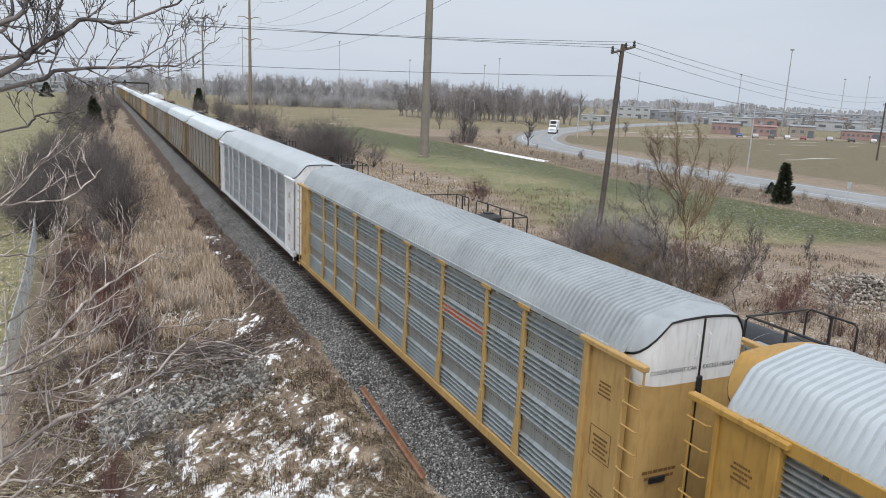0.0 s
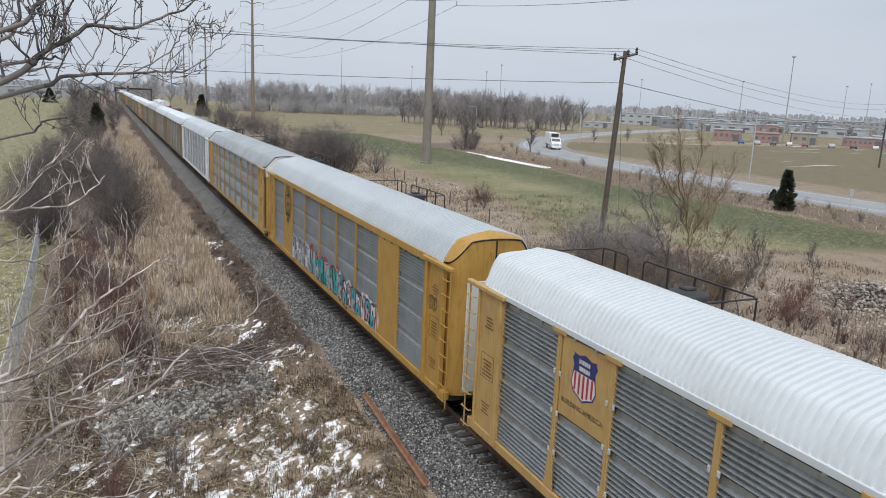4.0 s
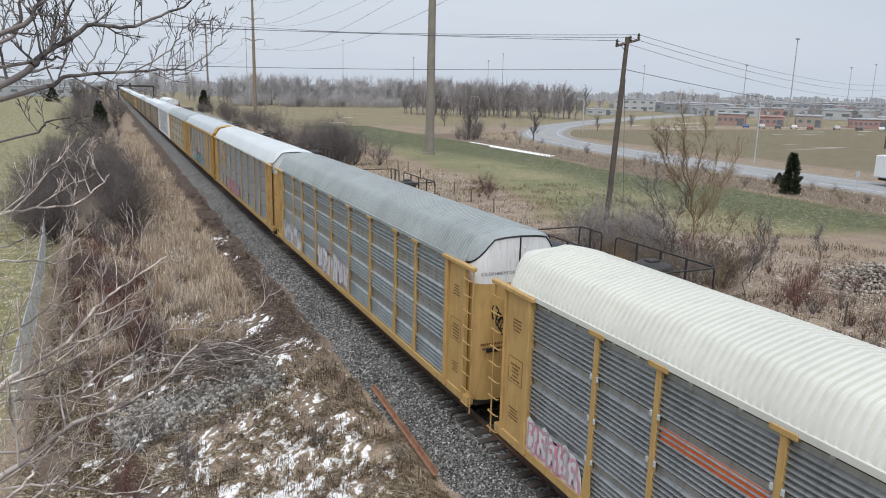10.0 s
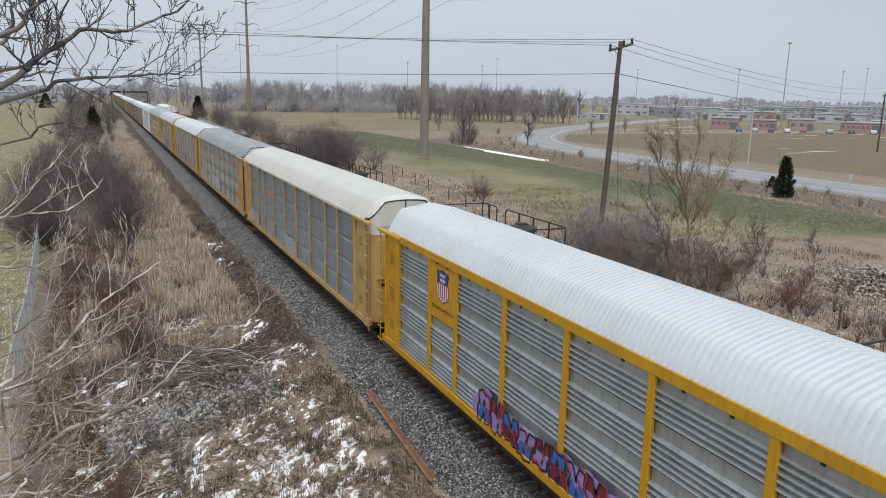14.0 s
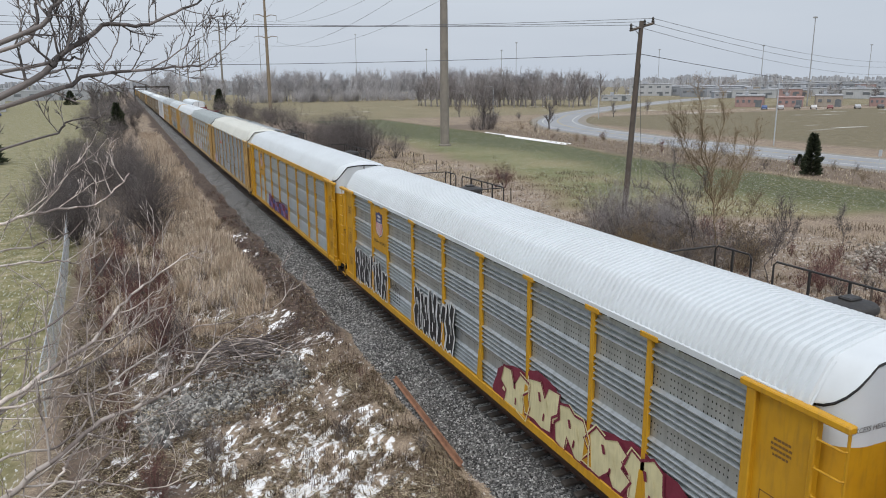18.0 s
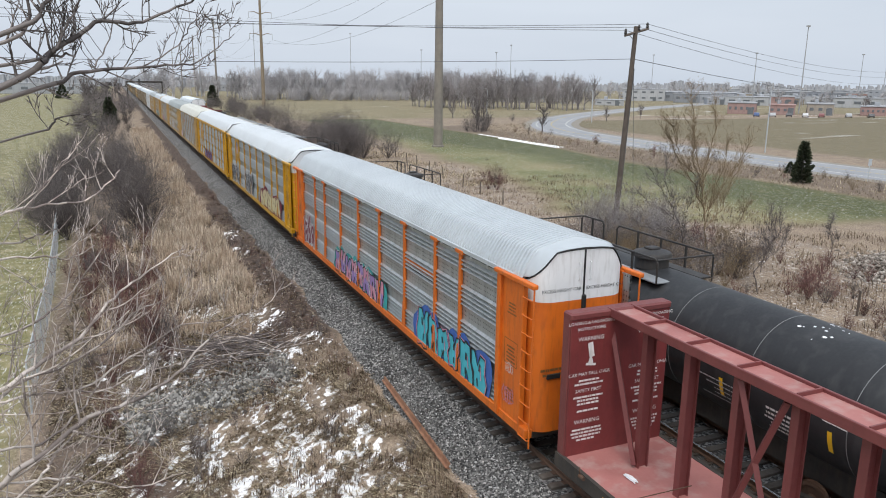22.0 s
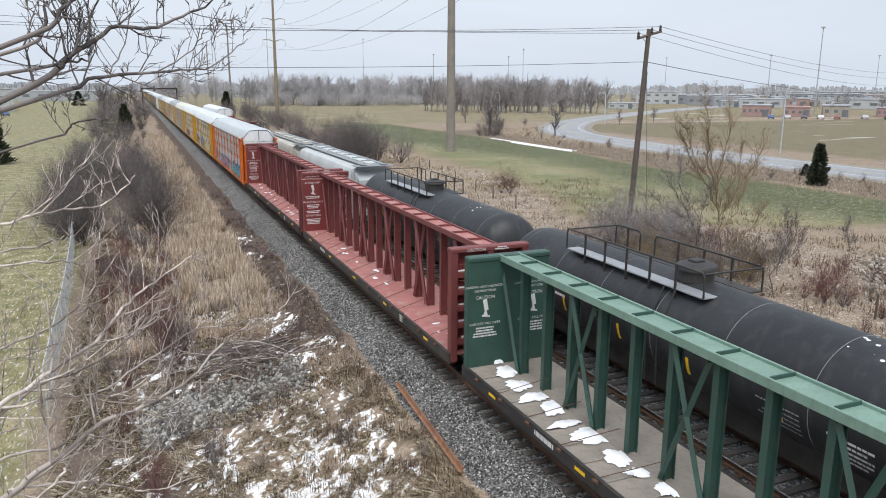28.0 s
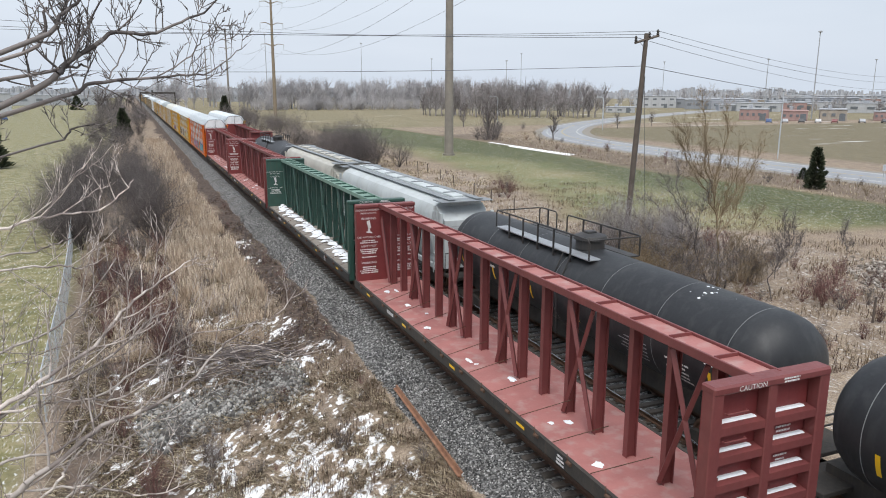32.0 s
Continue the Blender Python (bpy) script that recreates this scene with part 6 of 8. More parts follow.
def grow(tw, p, d, length, r, depth, rnd, fork=4, wander=0.16, lift=0.15, ratio=0.55, steps=4, tip=0.3, angle=(25, 60)):
    """One branch with its side branches."""
    p, d = Vector(p), Vector(d).normalized()
    n = max(2, steps)
    pts = [p.copy()]
    for i in range(n):
        d = (d + Vector((rnd.gauss(0, wander), rnd.gauss(0, wander), rnd.gauss(0, wander) + lift * 0.3))).normalized()
        q = p + d * (length / n)
        r0, r1 = r * (1 - (1 - tip) * i / n), r * (1 - (1 - tip) * (i + 1) / n)
        tw.add(p, q, r0, r1)
        p = q
        pts.append(p.copy())
    if depth <= 0:
        return
    for k in range(fork):
        f = rnd.uniform(0.22, 1.0)
        i = min(int(f * n), n - 1)
        at = pts[i].lerp(pts[i + 1], f * n - i)
        axis = (pts[i + 1] - pts[i]).normalized()
        side = axis.cross(Vector((rnd.gauss(0, 1), rnd.gauss(0, 1), rnd.gauss(0, 1))))
        side = side.normalized() if side.length > 1e-6 else Vector((1, 0, 0))
        an = radians(rnd.uniform(*angle))
        nd = axis * math.cos(an) + side * math.sin(an) + Vector((0, 0, lift))
        grow(tw, at, nd, length * ratio * rnd.uniform(0.7, 1.15), max(r * (1 - 0.6 * f) * 0.62, 0.0035), depth - 1, rnd, fork, wander, lift, ratio, max(2, steps - 1), tip, angle)


def wood(name, stops, rough=0.9):
    """Twigs that vary from one to the next, and from plant to plant."""
    m, n, l, b = shader(name)
    at = n.new("ShaderNodeTexCoord").outputs["Object"]
    pick = n.new("ShaderNodeNewGeometry").outputs["Random Per Island"]
    col = ramp_node(n, l, pick, stops)
    info = n.new("ShaderNodeObjectInfo").outputs["Random"]
    vary = n.new("ShaderNodeMapRange")
    vary.inputs["To Min"].default_value, vary.inputs["To Max"].default_value = 0.75, 1.25
    l.new(info, vary.inputs["Value"])
    hsv = n.new("ShaderNodeHueSaturation")
    l.new(vary.outputs["Result"], hsv.inputs["Value"])
    l.new(col, hsv.inputs["Color"])
    l.new(hsv.outputs["Color"], b.inputs["Base Color"])
    b.inputs["Roughness"].default_value = rough
    return m


TWIG_GREY = wood("grey_twigs", [(0.0, (0.075, 0.065, 0.063)), (0.6, (0.15, 0.131, 0.127)), (1.0, (0.28, 0.25, 0.24))])
TWIG_DARK = wood("dark_twigs", [(0.0, (0.065, 0.052, 0.05)), (0.7, (0.12, 0.10, 0.095)), (1.0, (0.2, 0.175, 0.16))])
TWIG_PALE = wood("pale_twigs", [(0.0, (0.20, 0.165, 0.15)), (0.5, (0.40, 0.345, 0.315)), (1.0, (0.62, 0.555, 0.515))])
TWIG_RED = wood("reddish_twigs", [(0.0, (0.075, 0.036, 0.033)), (0.6, (0.14, 0.066, 0.06)), (1.0, (0.23, 0.115, 0.10))])
TWIG_GOLD = wood("golden_brown_twigs", [(0.0, (0.15, 0.105, 0.06)), (0.6, (0.23, 0.17, 0.105)), (1.0, (0.32, 0.25, 0.16))])
# Haze over the far woods is put into these two paler colours.
TWIG_FAR = wood("hazed_far_twigs", [(0.0, (0.36, 0.345, 0.35)), (0.6, (0.45, 0.435, 0.445)), (1.0, (0.54, 0.525, 0.535))])
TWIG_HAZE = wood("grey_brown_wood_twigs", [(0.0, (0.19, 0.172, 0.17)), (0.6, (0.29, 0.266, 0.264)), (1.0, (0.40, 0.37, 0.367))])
STRAW = islands("straw", [(0.0, (0.05, 0.036, 0.024)), (0.25, (0.18, 0.138, 0.085)), (0.6, (0.42, 0.345, 0.225)), (1.0, (0.76, 0.67, 0.51))], patch=(0.19, 0.135, 0.085))
STRAW_DULL = islands("dull_straw", [(0.0, (0.035, 0.024, 0.017)), (0.35, (0.125, 0.088, 0.058)), (0.8, (0.29, 0.22, 0.145)), (1.0, (0.48, 0.40, 0.285))], patch=(0.11, 0.066, 0.05), size=0.3)
REED = islands("dry_reed", [(0.0, (0.20, 0.155, 0.125)), (0.35, (0.45, 0.365, 0.285)), (0.8, (0.65, 0.545, 0.425)), (1.0, (0.76, 0.67, 0.55))], patch=(0.36, 0.265, 0.185), size=0.35)
NEEDLE = islands("dark_needles", [(0.0, (0.018, 0.026, 0.014)), (0.6, (0.042, 0.055, 0.028)), (1.0, (0.09, 0.10, 0.055))])


SPLIT = {}  # for the large bushes: their stems, and the twigs that grow from them


def bush_mesh(seed, height, spread, stems, depth, fork, r=0.02, lift=0.25, parts=False):
    rnd = random.Random(seed)
    tw = Twigs()
    for _ in range(stems):
        a, s = rnd.uniform(0, 2 * math.pi), rnd.uniform(0, 1) ** 0.7
        d = (math.cos(a) * spread * s, math.sin(a) * spread * s, 1.0)
        grow(tw, (0, 0, -0.1), d, height * rnd.uniform(0.6, 0.95), r * rnd.uniform(0.7, 1.2), depth, rnd, fork, 0.13, lift, 0.5)
    me = tw.mesh("bush")
    if parts:
        thick = [i for i, ra in enumerate(tw.ra) if ra > r * 0.42]
        SPLIT[me.name] = tuple(tw.only(keep).mesh("bush") for keep in (thick, sorted(set(range(len(tw.ra))) - set(thick))))
    return me


def plant(name, me, material, x, y, size, turn, label, category, group="", z=None):
    stems, twigs = SPLIT.get(me.name, (me, None))
    ob = part(name, stems, material, None)
    if twigs:
        part("crown", twigs, material, ob)
    zz = ground_height(x, y) if z is None else z
    ob.matrix_basis = Matrix.LocRotScale((x, y, zz), Euler((0, 0, turn)), (size, size, size * random.uniform(0.9, 1.1)))
    return tagged(ob, label, category, group)


THICKET = [bush_mesh(i, 4.2, 1.2, 22, 3, 5, 0.03, 0.22, True) for i in range(3)]
BRUSH = [bush_mesh(10 + i, 1.7, 0.7, 20, 2, 4, 0.012, 0.2) for i in range(3)]
WEED = [bush_mesh(20 + i, 0.7, 0.8, 9, 2, 3, 0.006, 0.2) for i in range(3)]
SHRUB = [bush_mesh(30 + i, 2.4, 0.8, 13, 3, 5, 0.016, 0.16) for i in range(3)]


def build_thickets():
    rnd = random.Random(77)
    for y0, y1, count, x0, x1, s0, s1 in ((54.5, 64, 20, -16.8, -9.6, 0.65, 0.9), (64, 84, 22, -17.5, -8.8, 0.75, 1.05), (84, 125, 18, -18.5, -9.6, 0.6, 0.95), (125, 210, 26, -19.0, -8.6, 0.5, 0.9)):
        for _ in range(count):
            plant("bush", rnd.choice(THICKET), TWIG_DARK if rnd.random() < 0.25 else TWIG_GREY, rnd.uniform(x0, x1), rnd.uniform(y0, y1), rnd.uniform(s0, s1), rnd.uniform(0, 6.3),
                  "dense leafless grey-brown bush beside the fence", "bush", "thicket along the railway")
    for _ in range(40):
        plant("bush", rnd.choice(BRUSH), TWIG_RED if rnd.random() < 0.6 else TWIG_GREY, rnd.uniform(-13.9, -9.2), rnd.uniform(29, 54), rnd.uniform(0.7, 1.15), rnd.uniform(0, 6.3),
              "low reddish leafless brush on the bank", "bush", "red brush on the bank")
    for _ in range(14):
        plant("bush", rnd.choice(BRUSH), TWIG_RED if rnd.random() < 0.4 else TWIG_GREY, rnd.uniform(-13.5, -9.0), rnd.uniform(15, 30), rnd.uniform(0.5, 0.9), rnd.uniform(0, 6.3), "low leafless brown brush on the bank", "bush", "low brush on the bank")
    for _ in range(160):
        x, y = rnd.uniform(-9.5, -3.0), rnd.uniform(13, 75)
        plant("weed", rnd.choice(WEED), rnd.choice((TWIG_RED, TWIG_DARK, TWIG_GREY)), x, y, rnd.uniform(0.5, 1.25), rnd.uniform(0, 6.3), "dry brown weed clump among the grass", "weed", "weeds beside the ballast")
    # between the second track and the field
    for _ in range(90):
        x, y = rnd.uniform(10.5, 29), rnd.uniform(20, 42)
        plant("bush", rnd.choice(BRUSH), rnd.choice((TWIG_GREY, TWIG_RED, TWIG_DARK, TWIG_RED)), x, y, rnd.uniform(0.45, 0.9), rnd.uniform(0, 6.3), "low leafless brush beyond the tracks", "bush", "brush beyond the tracks")
    for _ in range(60):
        x, y = rnd.uniform(9, 27), rnd.uniform(22, 95)
        plant("weed", rnd.choice(WEED), rnd.choice((TWIG_GOLD, TWIG_DARK, TWIG_GREY)), x, y, rnd.uniform(0.5, 1.3), rnd.uniform(0, 6.3), "dry weed clump at the field's edge", "weed", "weeds at the field's edge")
    for x, y, s, mt in ((29.5, 36.0, 0.8, TWIG_GREY), (24.3, 68, 0.95, TWIG_RED), (24.8, 67, 0.85, TWIG_RED), (25.2, 68.4, 0.8, TWIG_GREY), (23, 26.5, 0.7, TWIG_RED),
                        (21.5, 26, 0.65, TWIG_RED), (22.4, 25.3, 0.6, TWIG_RED)):
        plant("bush", rnd.choice(SHRUB), mt, x, y, s, rnd.uniform(0, 6.3), "leafless upright shrub in dry grass", "shrub", "shrubs by the field")
    for _ in range(16):
        plant("bush", rnd.choice(SHRUB), rnd.choice((TWIG_GREY, TWIG_DARK)), rnd.uniform(16.5, 24.0), rnd.uniform(35, 45), rnd.uniform(0.65, 1.1), rnd.uniform(0, 6.3), "leafless grey shrub around the utility pole", "shrub", "shrubs around the pole")
    for x0, x1, y0, y1, count in ((15, 21, 100, 132, 12), (18.5, 24.5, 96, 128, 16), (19, 25, 170, 215, 10), (18, 30, 215, 300, 14)):
        for _ in range(count):
            plant("bush", rnd.choice(THICKET), TWIG_GREY, rnd.uniform(x0, x1), rnd.uniform(y0, y1), rnd.uniform(0.85, 1.35), rnd.uniform(0, 6.3), "leafless bush at the edge of the field", "bush", "bushes by the field")
    for _ in range(9):
        plant("bush", rnd.choice(THICKET), TWIG_HAZE, rnd.uniform(17.0, 21.5), rnd.uniform(36, 42), rnd.uniform(0.6, 0.85), rnd.uniform(0, 6.3), "rounded leafless grey bush beside the utility pole", "bush", "bushes beside the pole")
    for _ in range(15):
        plant("bush", rnd.choice(SHRUB), rnd.choice((TWIG_GREY, TWIG_GOLD, TWIG_DARK)), rnd.uniform(14.5, 22.5), rnd.uniform(29.5, 35), rnd.uniform(0.7, 1.3), rnd.uniform(0, 6.3), "leafless shrub under the bare trees", "shrub", "shrubs under the trees")
    # rank dry growth along the road
    for _ in range(40):
        y = rnd.uniform(30, 160)
        x = (along(ROAD_LINE, y) or 77) - rnd.uniform(6, 16)
        plant("bush", rnd.choice(BRUSH), rnd.choice((TWIG_GOLD, TWIG_RED, TWIG_DARK)), x, y, rnd.uniform(0.4, 1.0), rnd.uniform(0, 6.3), "low leafless brush on the road's verge", "bush", "growth on the verge")


build_thickets()


def guided(tw, p, q, r, rnd, sag=0.0, twigs=14, size=0.9, depth=2, thin=0.0045, fork=4, rise=0.3, wander=0.2):
    """A limb from p to q, with side twigs."""
    p, q = Vector(p), Vector(q)
    n, pts, w, v = 16, [], Vector((0, 0, 0)), Vector((0, 0, 0))
    for i in range(n + 1):
        f = i / n
        v = v * 0.6 + Vector((rnd.gauss(0, 0.022), rnd.gauss(0, 0.03), rnd.gauss(0, 0.026)))
        w = w + v
        pts.append(p.lerp(q, f) + w * math.sin(math.pi * min(f * 1.2, 1.0)) - Vector((0, 0, sag * 4 * f * (1 - f))))
    for i in range(n):
        tw.add(pts[i], pts[i + 1], r * (1 - 0.78 * i / n), r * (1 - 0.78 * (i + 1) / n))
    for _ in range(twigs):
        f = rnd.uniform(0.1, 1.0)
        i = min(int(f * n), n - 1)
        axis = (pts[i + 1] - pts[i]).normalized()
        side = axis.cross(Vector((rnd.gauss(0, 0.5), 1 + rnd.gauss(0, 0.6), rnd.gauss(0, 0.5)))).normalized() * rnd.choice((1, 1, -1))
        d = axis * rnd.uniform(0.5, 1.1) + side * rnd.uniform(0.5, 1.0) + Vector((0, rnd.gauss(0, 0.25), rise))
        grow(tw, pts[i].lerp(pts[i + 1], f * n - i), d, size * rnd.uniform(0.4, 1.0) * (1.15 - 0.5 * f), max(r * (1 - 0.7 * f) * 0.5, thin), depth, rnd, fork, wander, 0.1, 0.5, 6)


def bough(tw, pts, r0, r1, rnd, shoots=10, size=0.6, depth=1, thin=0.004, fork=3, up=0.35, wander=0.012):
    """A curved limb through pts, tapering from r0 to r1, with side shoots that bend upwards."""
    line = [Vector(p) for p in smooth_line(pts, 6)]
    drift_by, path = Vector((0, 0, 0)), []
    for p in line:
        drift_by = drift_by * 0.7 + Vector((rnd.gauss(0, wander), rnd.gauss(0, wander), rnd.gauss(0, wander)))
        path.append(p + drift_by)
    n = len(path) - 1
    for i in range(n):
        tw.add(path[i], path[i + 1], r0 + (r1 - r0) * i / n, r0 + (r1 - r0) * (i + 1) / n)
    for k in range(shoots):
        f = (k + rnd.uniform(0.1, 0.9)) / shoots
        i = min(int(f * n), n - 1)
        axis = (path[i + 1] - path[i]).normalized()
        side = Vector((-axis.z, rnd.gauss(0, 0.45), axis.x)) * (1 if rnd.random() < 0.68 else -1)
        an = radians(rnd.uniform(28, 62))
        d = axis * math.cos(an) + side.normalized() * math.sin(an) + Vector((0, 0, up * 0.4))
        r = max((r0 + (r1 - r0) * f) * 0.5, thin)
        grow(tw, path[i], d, size * rnd.uniform(0.45, 1.1) * (1.1 - 0.5 * f), r, depth, rnd, fork, 0.075, up, 0.55, 6, 0.45, (28, 58))


def boughs(base, limbs, material, sides, seed, **how):
    off = base.matrix_basis.translation
    for k, (r0, r1, shoots, *pts) in enumerate(limbs):
        tw = Twigs()
        bough(tw, [tuple(Vector(p) - off) for p in pts], r0, r1, random.Random(seed + k), shoots, **how)
        part("limb", tw.mesh("limb", sides), material, base, "bare limb with fine twigs")


def near_trees():
    # one tree whose boughs reach in beside the bridge at eye height
    base = thing("tree", "leafless grey tree reaching in beside the bridge", "tree", pose(-13.4, 5.6, -1.05))
    trunk = Twigs()
    pts = [Vector((0, 0, 0)), Vector((0.1, 0.05, 4)), Vector((0.25, 0.15, 7.5)), Vector((0.5, 0.2, 9.6)), Vector((0.7, 0.25, 12.5))]
    for i, (a, b) in enumerate(zip(pts, pts[1:])):
        trunk.add(a, b, 0.17 - 0.03 * i, 0.14 - 0.03 * i)
    part("trunk", trunk.mesh("trunk", 10), BARK, base)
    boughs(base, [
        (0.0204, 0.0028, 15, (-12.9, 5.7, 9.2), (-11.25, 5.8, 9.74), (-10.88, 5.95, 9.88), (-10.43, 6.1, 9.96), (-10.06, 6.25, 10.0), (-9.75, 6.4, 10.22)),
        (0.0264, 0.0042, 16, (-12.8, 5.7, 9.0), (-11.23, 5.7, 9.86), (-11.03, 5.82, 10.03), (-10.74, 5.94, 10.24), (-10.44, 6.06, 10.28), (-10.07, 6.18, 10.47), (-9.86, 6.3, 10.67)),
        (0.0060, 0.0028, 8, (-10.43, 6.1, 9.96), (-10.2, 6.17, 10.11), (-10.09, 6.23, 10.3), (-9.92, 6.3, 10.5)),
        (0.0156, 0.0063, 8, (-12.6, 5.7, 9.7), (-11.24, 5.8, 9.95), (-11.02, 5.9, 10.01), (-10.9, 6.0, 10.02)),
        (0.0102, 0.0056, 8, (-11.02, 5.8, 10.04), (-10.89, 5.85, 10.25), (-10.75, 5.9, 10.5)),
        (0.0060, 0.0035, 6, (-10.8, 5.9, 9.93), (-10.68, 6.05, 10.11), (-10.6, 6.2, 10.43)),
        (0.0204, 0.0098, 10, (-12.6, 5.6, 9.6), (-11.2, 5.6, 10.18), (-11.04, 5.7, 10.34), (-10.87, 5.8, 10.51)),
        (0.0180, 0.0084, 9, (-12.6, 5.7, 9.8), (-11.3, 5.7, 10.1), (-11.12, 5.75, 10.4)),
        (0.0102, 0.0035, 8, (-12.6, 5.8, 9.1), (-11.29, 6.0, 9.45), (-11.05, 6.13, 9.58), (-10.86, 6.27, 9.6), (-10.75, 6.4, 9.68)),
        (0.0042, 0.0021, 4, (-10.88, 6.0, 9.87), (-10.75, 6.05, 9.84), (-10.62, 6.1, 9.8))], TWIG_GREY, 5, 210, size=0.4, depth=2, thin=0.0026, fork=3, up=0.16, wander=0.008)
    # a second, lower one that spreads below
    base = thing("tree", "pale leafless sapling spreading over the bank", "tree", pose(-12.9, 8.9, -1.05))
    trunk = Twigs()
    pts = [Vector((0, 0, 0)), Vector((0.15, 0, 3)), Vector((0.3, -0.1, 5.2)), Vector((0.35, 0.0, 6.8)), Vector((0.4, 0.2, 8.2)), Vector((0.45, 0.4, 9.4))]
    for i, (a, b) in enumerate(zip(pts, pts[1:])):
        trunk.add(a, b, 0.08 - 0.01 * i, 0.07 - 0.01 * i)
    part("trunk", trunk.mesh("trunk", 8), TWIG_PALE, base)
    boughs(base, [
        (0.042, 0.006, 15, (-12.6, 8.8, 5.2), (-12.0, 8.6, 5.61), (-11.38, 8.88, 5.98), (-10.77, 9.16, 6.01), (-10.13, 9.44, 6.24), (-9.62, 9.72, 6.57), (-9.23, 10.0, 6.71)),
        (0.034, 0.006, 14, (-12.6, 8.8, 6.2), (-11.93, 8.8, 6.61), (-11.36, 9.2, 6.8), (-10.86, 9.6, 7.22), (-10.39, 10.0, 7.46), (-9.95, 10.4, 7.59)),
        (0.026, 0.006, 12, (-12.5, 8.8, 6.1), (-11.95, 8.9, 6.5), (-11.3, 9.1, 6.62), (-10.7, 9.5, 7.0), (-10.2, 9.9, 7.1)),
        (0.018, 0.012, 3, (-12.2, 8.6, 5.2), (-11.75, 8.5, 5.55), (-11.64, 8.7, 5.66), (-11.36, 8.9, 5.89)),
        (0.016, 0.006, 7, (-12.3, 8.6, 5.5), (-11.63, 8.7, 5.41), (-11.27, 8.87, 5.2), (-10.84, 9.03, 4.93), (-10.22, 9.2, 4.94)),
        (0.020, 0.006, 9, (-12.5, 8.7, 6.4), (-11.95, 8.8, 6.41), (-11.58, 9.07, 6.28), (-11.02, 9.33, 6.13), (-10.55, 9.6, 6.33)),
        (0.020, 0.007, 7, (-12.5, 8.6, 5.8), (-11.97, 8.6, 5.89), (-11.53, 8.87, 5.91), (-11.2, 9.13, 6.18), (-11.11, 9.4, 6.37)),
        (0.020, 0.006, 7, (-12.5, 9.2, 8.3), (-11.83, 9.4, 8.39), (-11.51, 9.73, 8.41), (-10.98, 10.07, 8.44), (-10.69, 10.4, 8.71)),
        (0.014, 0.006, 5, (-12.4, 9.1, 8.0), (-11.87, 9.4, 8.03), (-11.63, 9.7, 8.03), (-11.46, 10.0, 8.02)),
        (0.015, 0.006, 6, (-12.4, 9.0, 7.9), (-11.86, 9.2, 7.91), (-11.51, 9.43, 7.81), (-11.31, 9.67, 7.69), (-11.05, 9.9, 7.84)),
        (0.014, 0.006, 10, (-11.36, 9.2, 6.2), (-10.74, 9.6, 6.43), (-10.1, 9.93, 6.62), (-9.06, 10.27, 6.64), (-8.6, 10.6, 6.9)),
        (0.018, 0.006, 9, (-12.4, 8.8, 4.9), (-11.7, 8.8, 5.2), (-11.0, 9.1, 5.7), (-10.3, 9.5, 5.9)),
        (0.020, 0.006, 8, (-12.5, 8.9, 6.9), (-11.9, 9.0, 7.1), (-11.4, 9.4, 7.3), (-11.0, 9.8, 7.8))], TWIG_PALE, 5, 240, size=0.95, depth=2, thin=0.0062, fork=3, up=0.3, wander=0.016)


near_trees()


def limbed_tree(label, y, limbs, material, seed, size, twigs):
    """A bare tree of a few long limbs; each limb: thickness, then (x, z) points from its root on, the first one being the trunk."""
    rnd = random.Random(seed)
    x0, z0 = limbs[0][1]
    base = thing("tree", label, "tree", pose(x0, y, ground_height(x0, y) - 0.05))
    off = base.matrix_basis.translation
    for i, (r, *pts) in enumerate(limbs):
        tw = Twigs()
        bend = 0.0 if i == 0 else rnd.uniform(-0.5, 0.5)
        spots = [Vector((x, y + bend * k, z)) - off for k, (x, z) in enumerate(pts)]
        if i == 0:
            spots[0] = Vector((0, 0, 0))
        for k, (a, b) in enumerate(zip(spots, spots[1:])):
            guided(tw, a, b, r * 0.6 * (1 - 0.33 * k), rnd, 0.0, twigs * 2 if i or k else 4, size, 3, 0.0095, 3, 0.75, 0.12)
        part("limb" if i else "trunk", tw.mesh("limb", 6), material, base, "bare limb with fine upright twigs" if i else "")


limbed_tree("tall leafless tree with upswept golden-brown twigs beyond the tracks", 31.0, [
    (0.14, (19.2, -1.0), (18.8, 2.6), (18.2, 5.2), (17.4, 8.2)), (0.07, (18.3, 4.4), (17.9, 7.0), (17.7, 9.3)), (0.07, (18.6, 3.4), (17.2, 5.6), (16.2, 7.4)), (0.07, (18.5, 4.1), (18.9, 6.6), (19.0, 9.1)),
    (0.06, (18.8, 2.8), (20.2, 5.0), (21.3, 7.0)), (0.055, (18.9, 2.0), (20.8, 3.8), (22.0, 5.2)), (0.05, (19.1, 0.6), (20.9, 1.6), (22.6, 3.0)), (0.05, (17.9, 5.0), (16.8, 6.6), (16.6, 8.0)),
    (0.05, (18.9, 2.2), (19.5, 4.6), (20.0, 6.8))], TWIG_GOLD, 3, 1.35, 13)
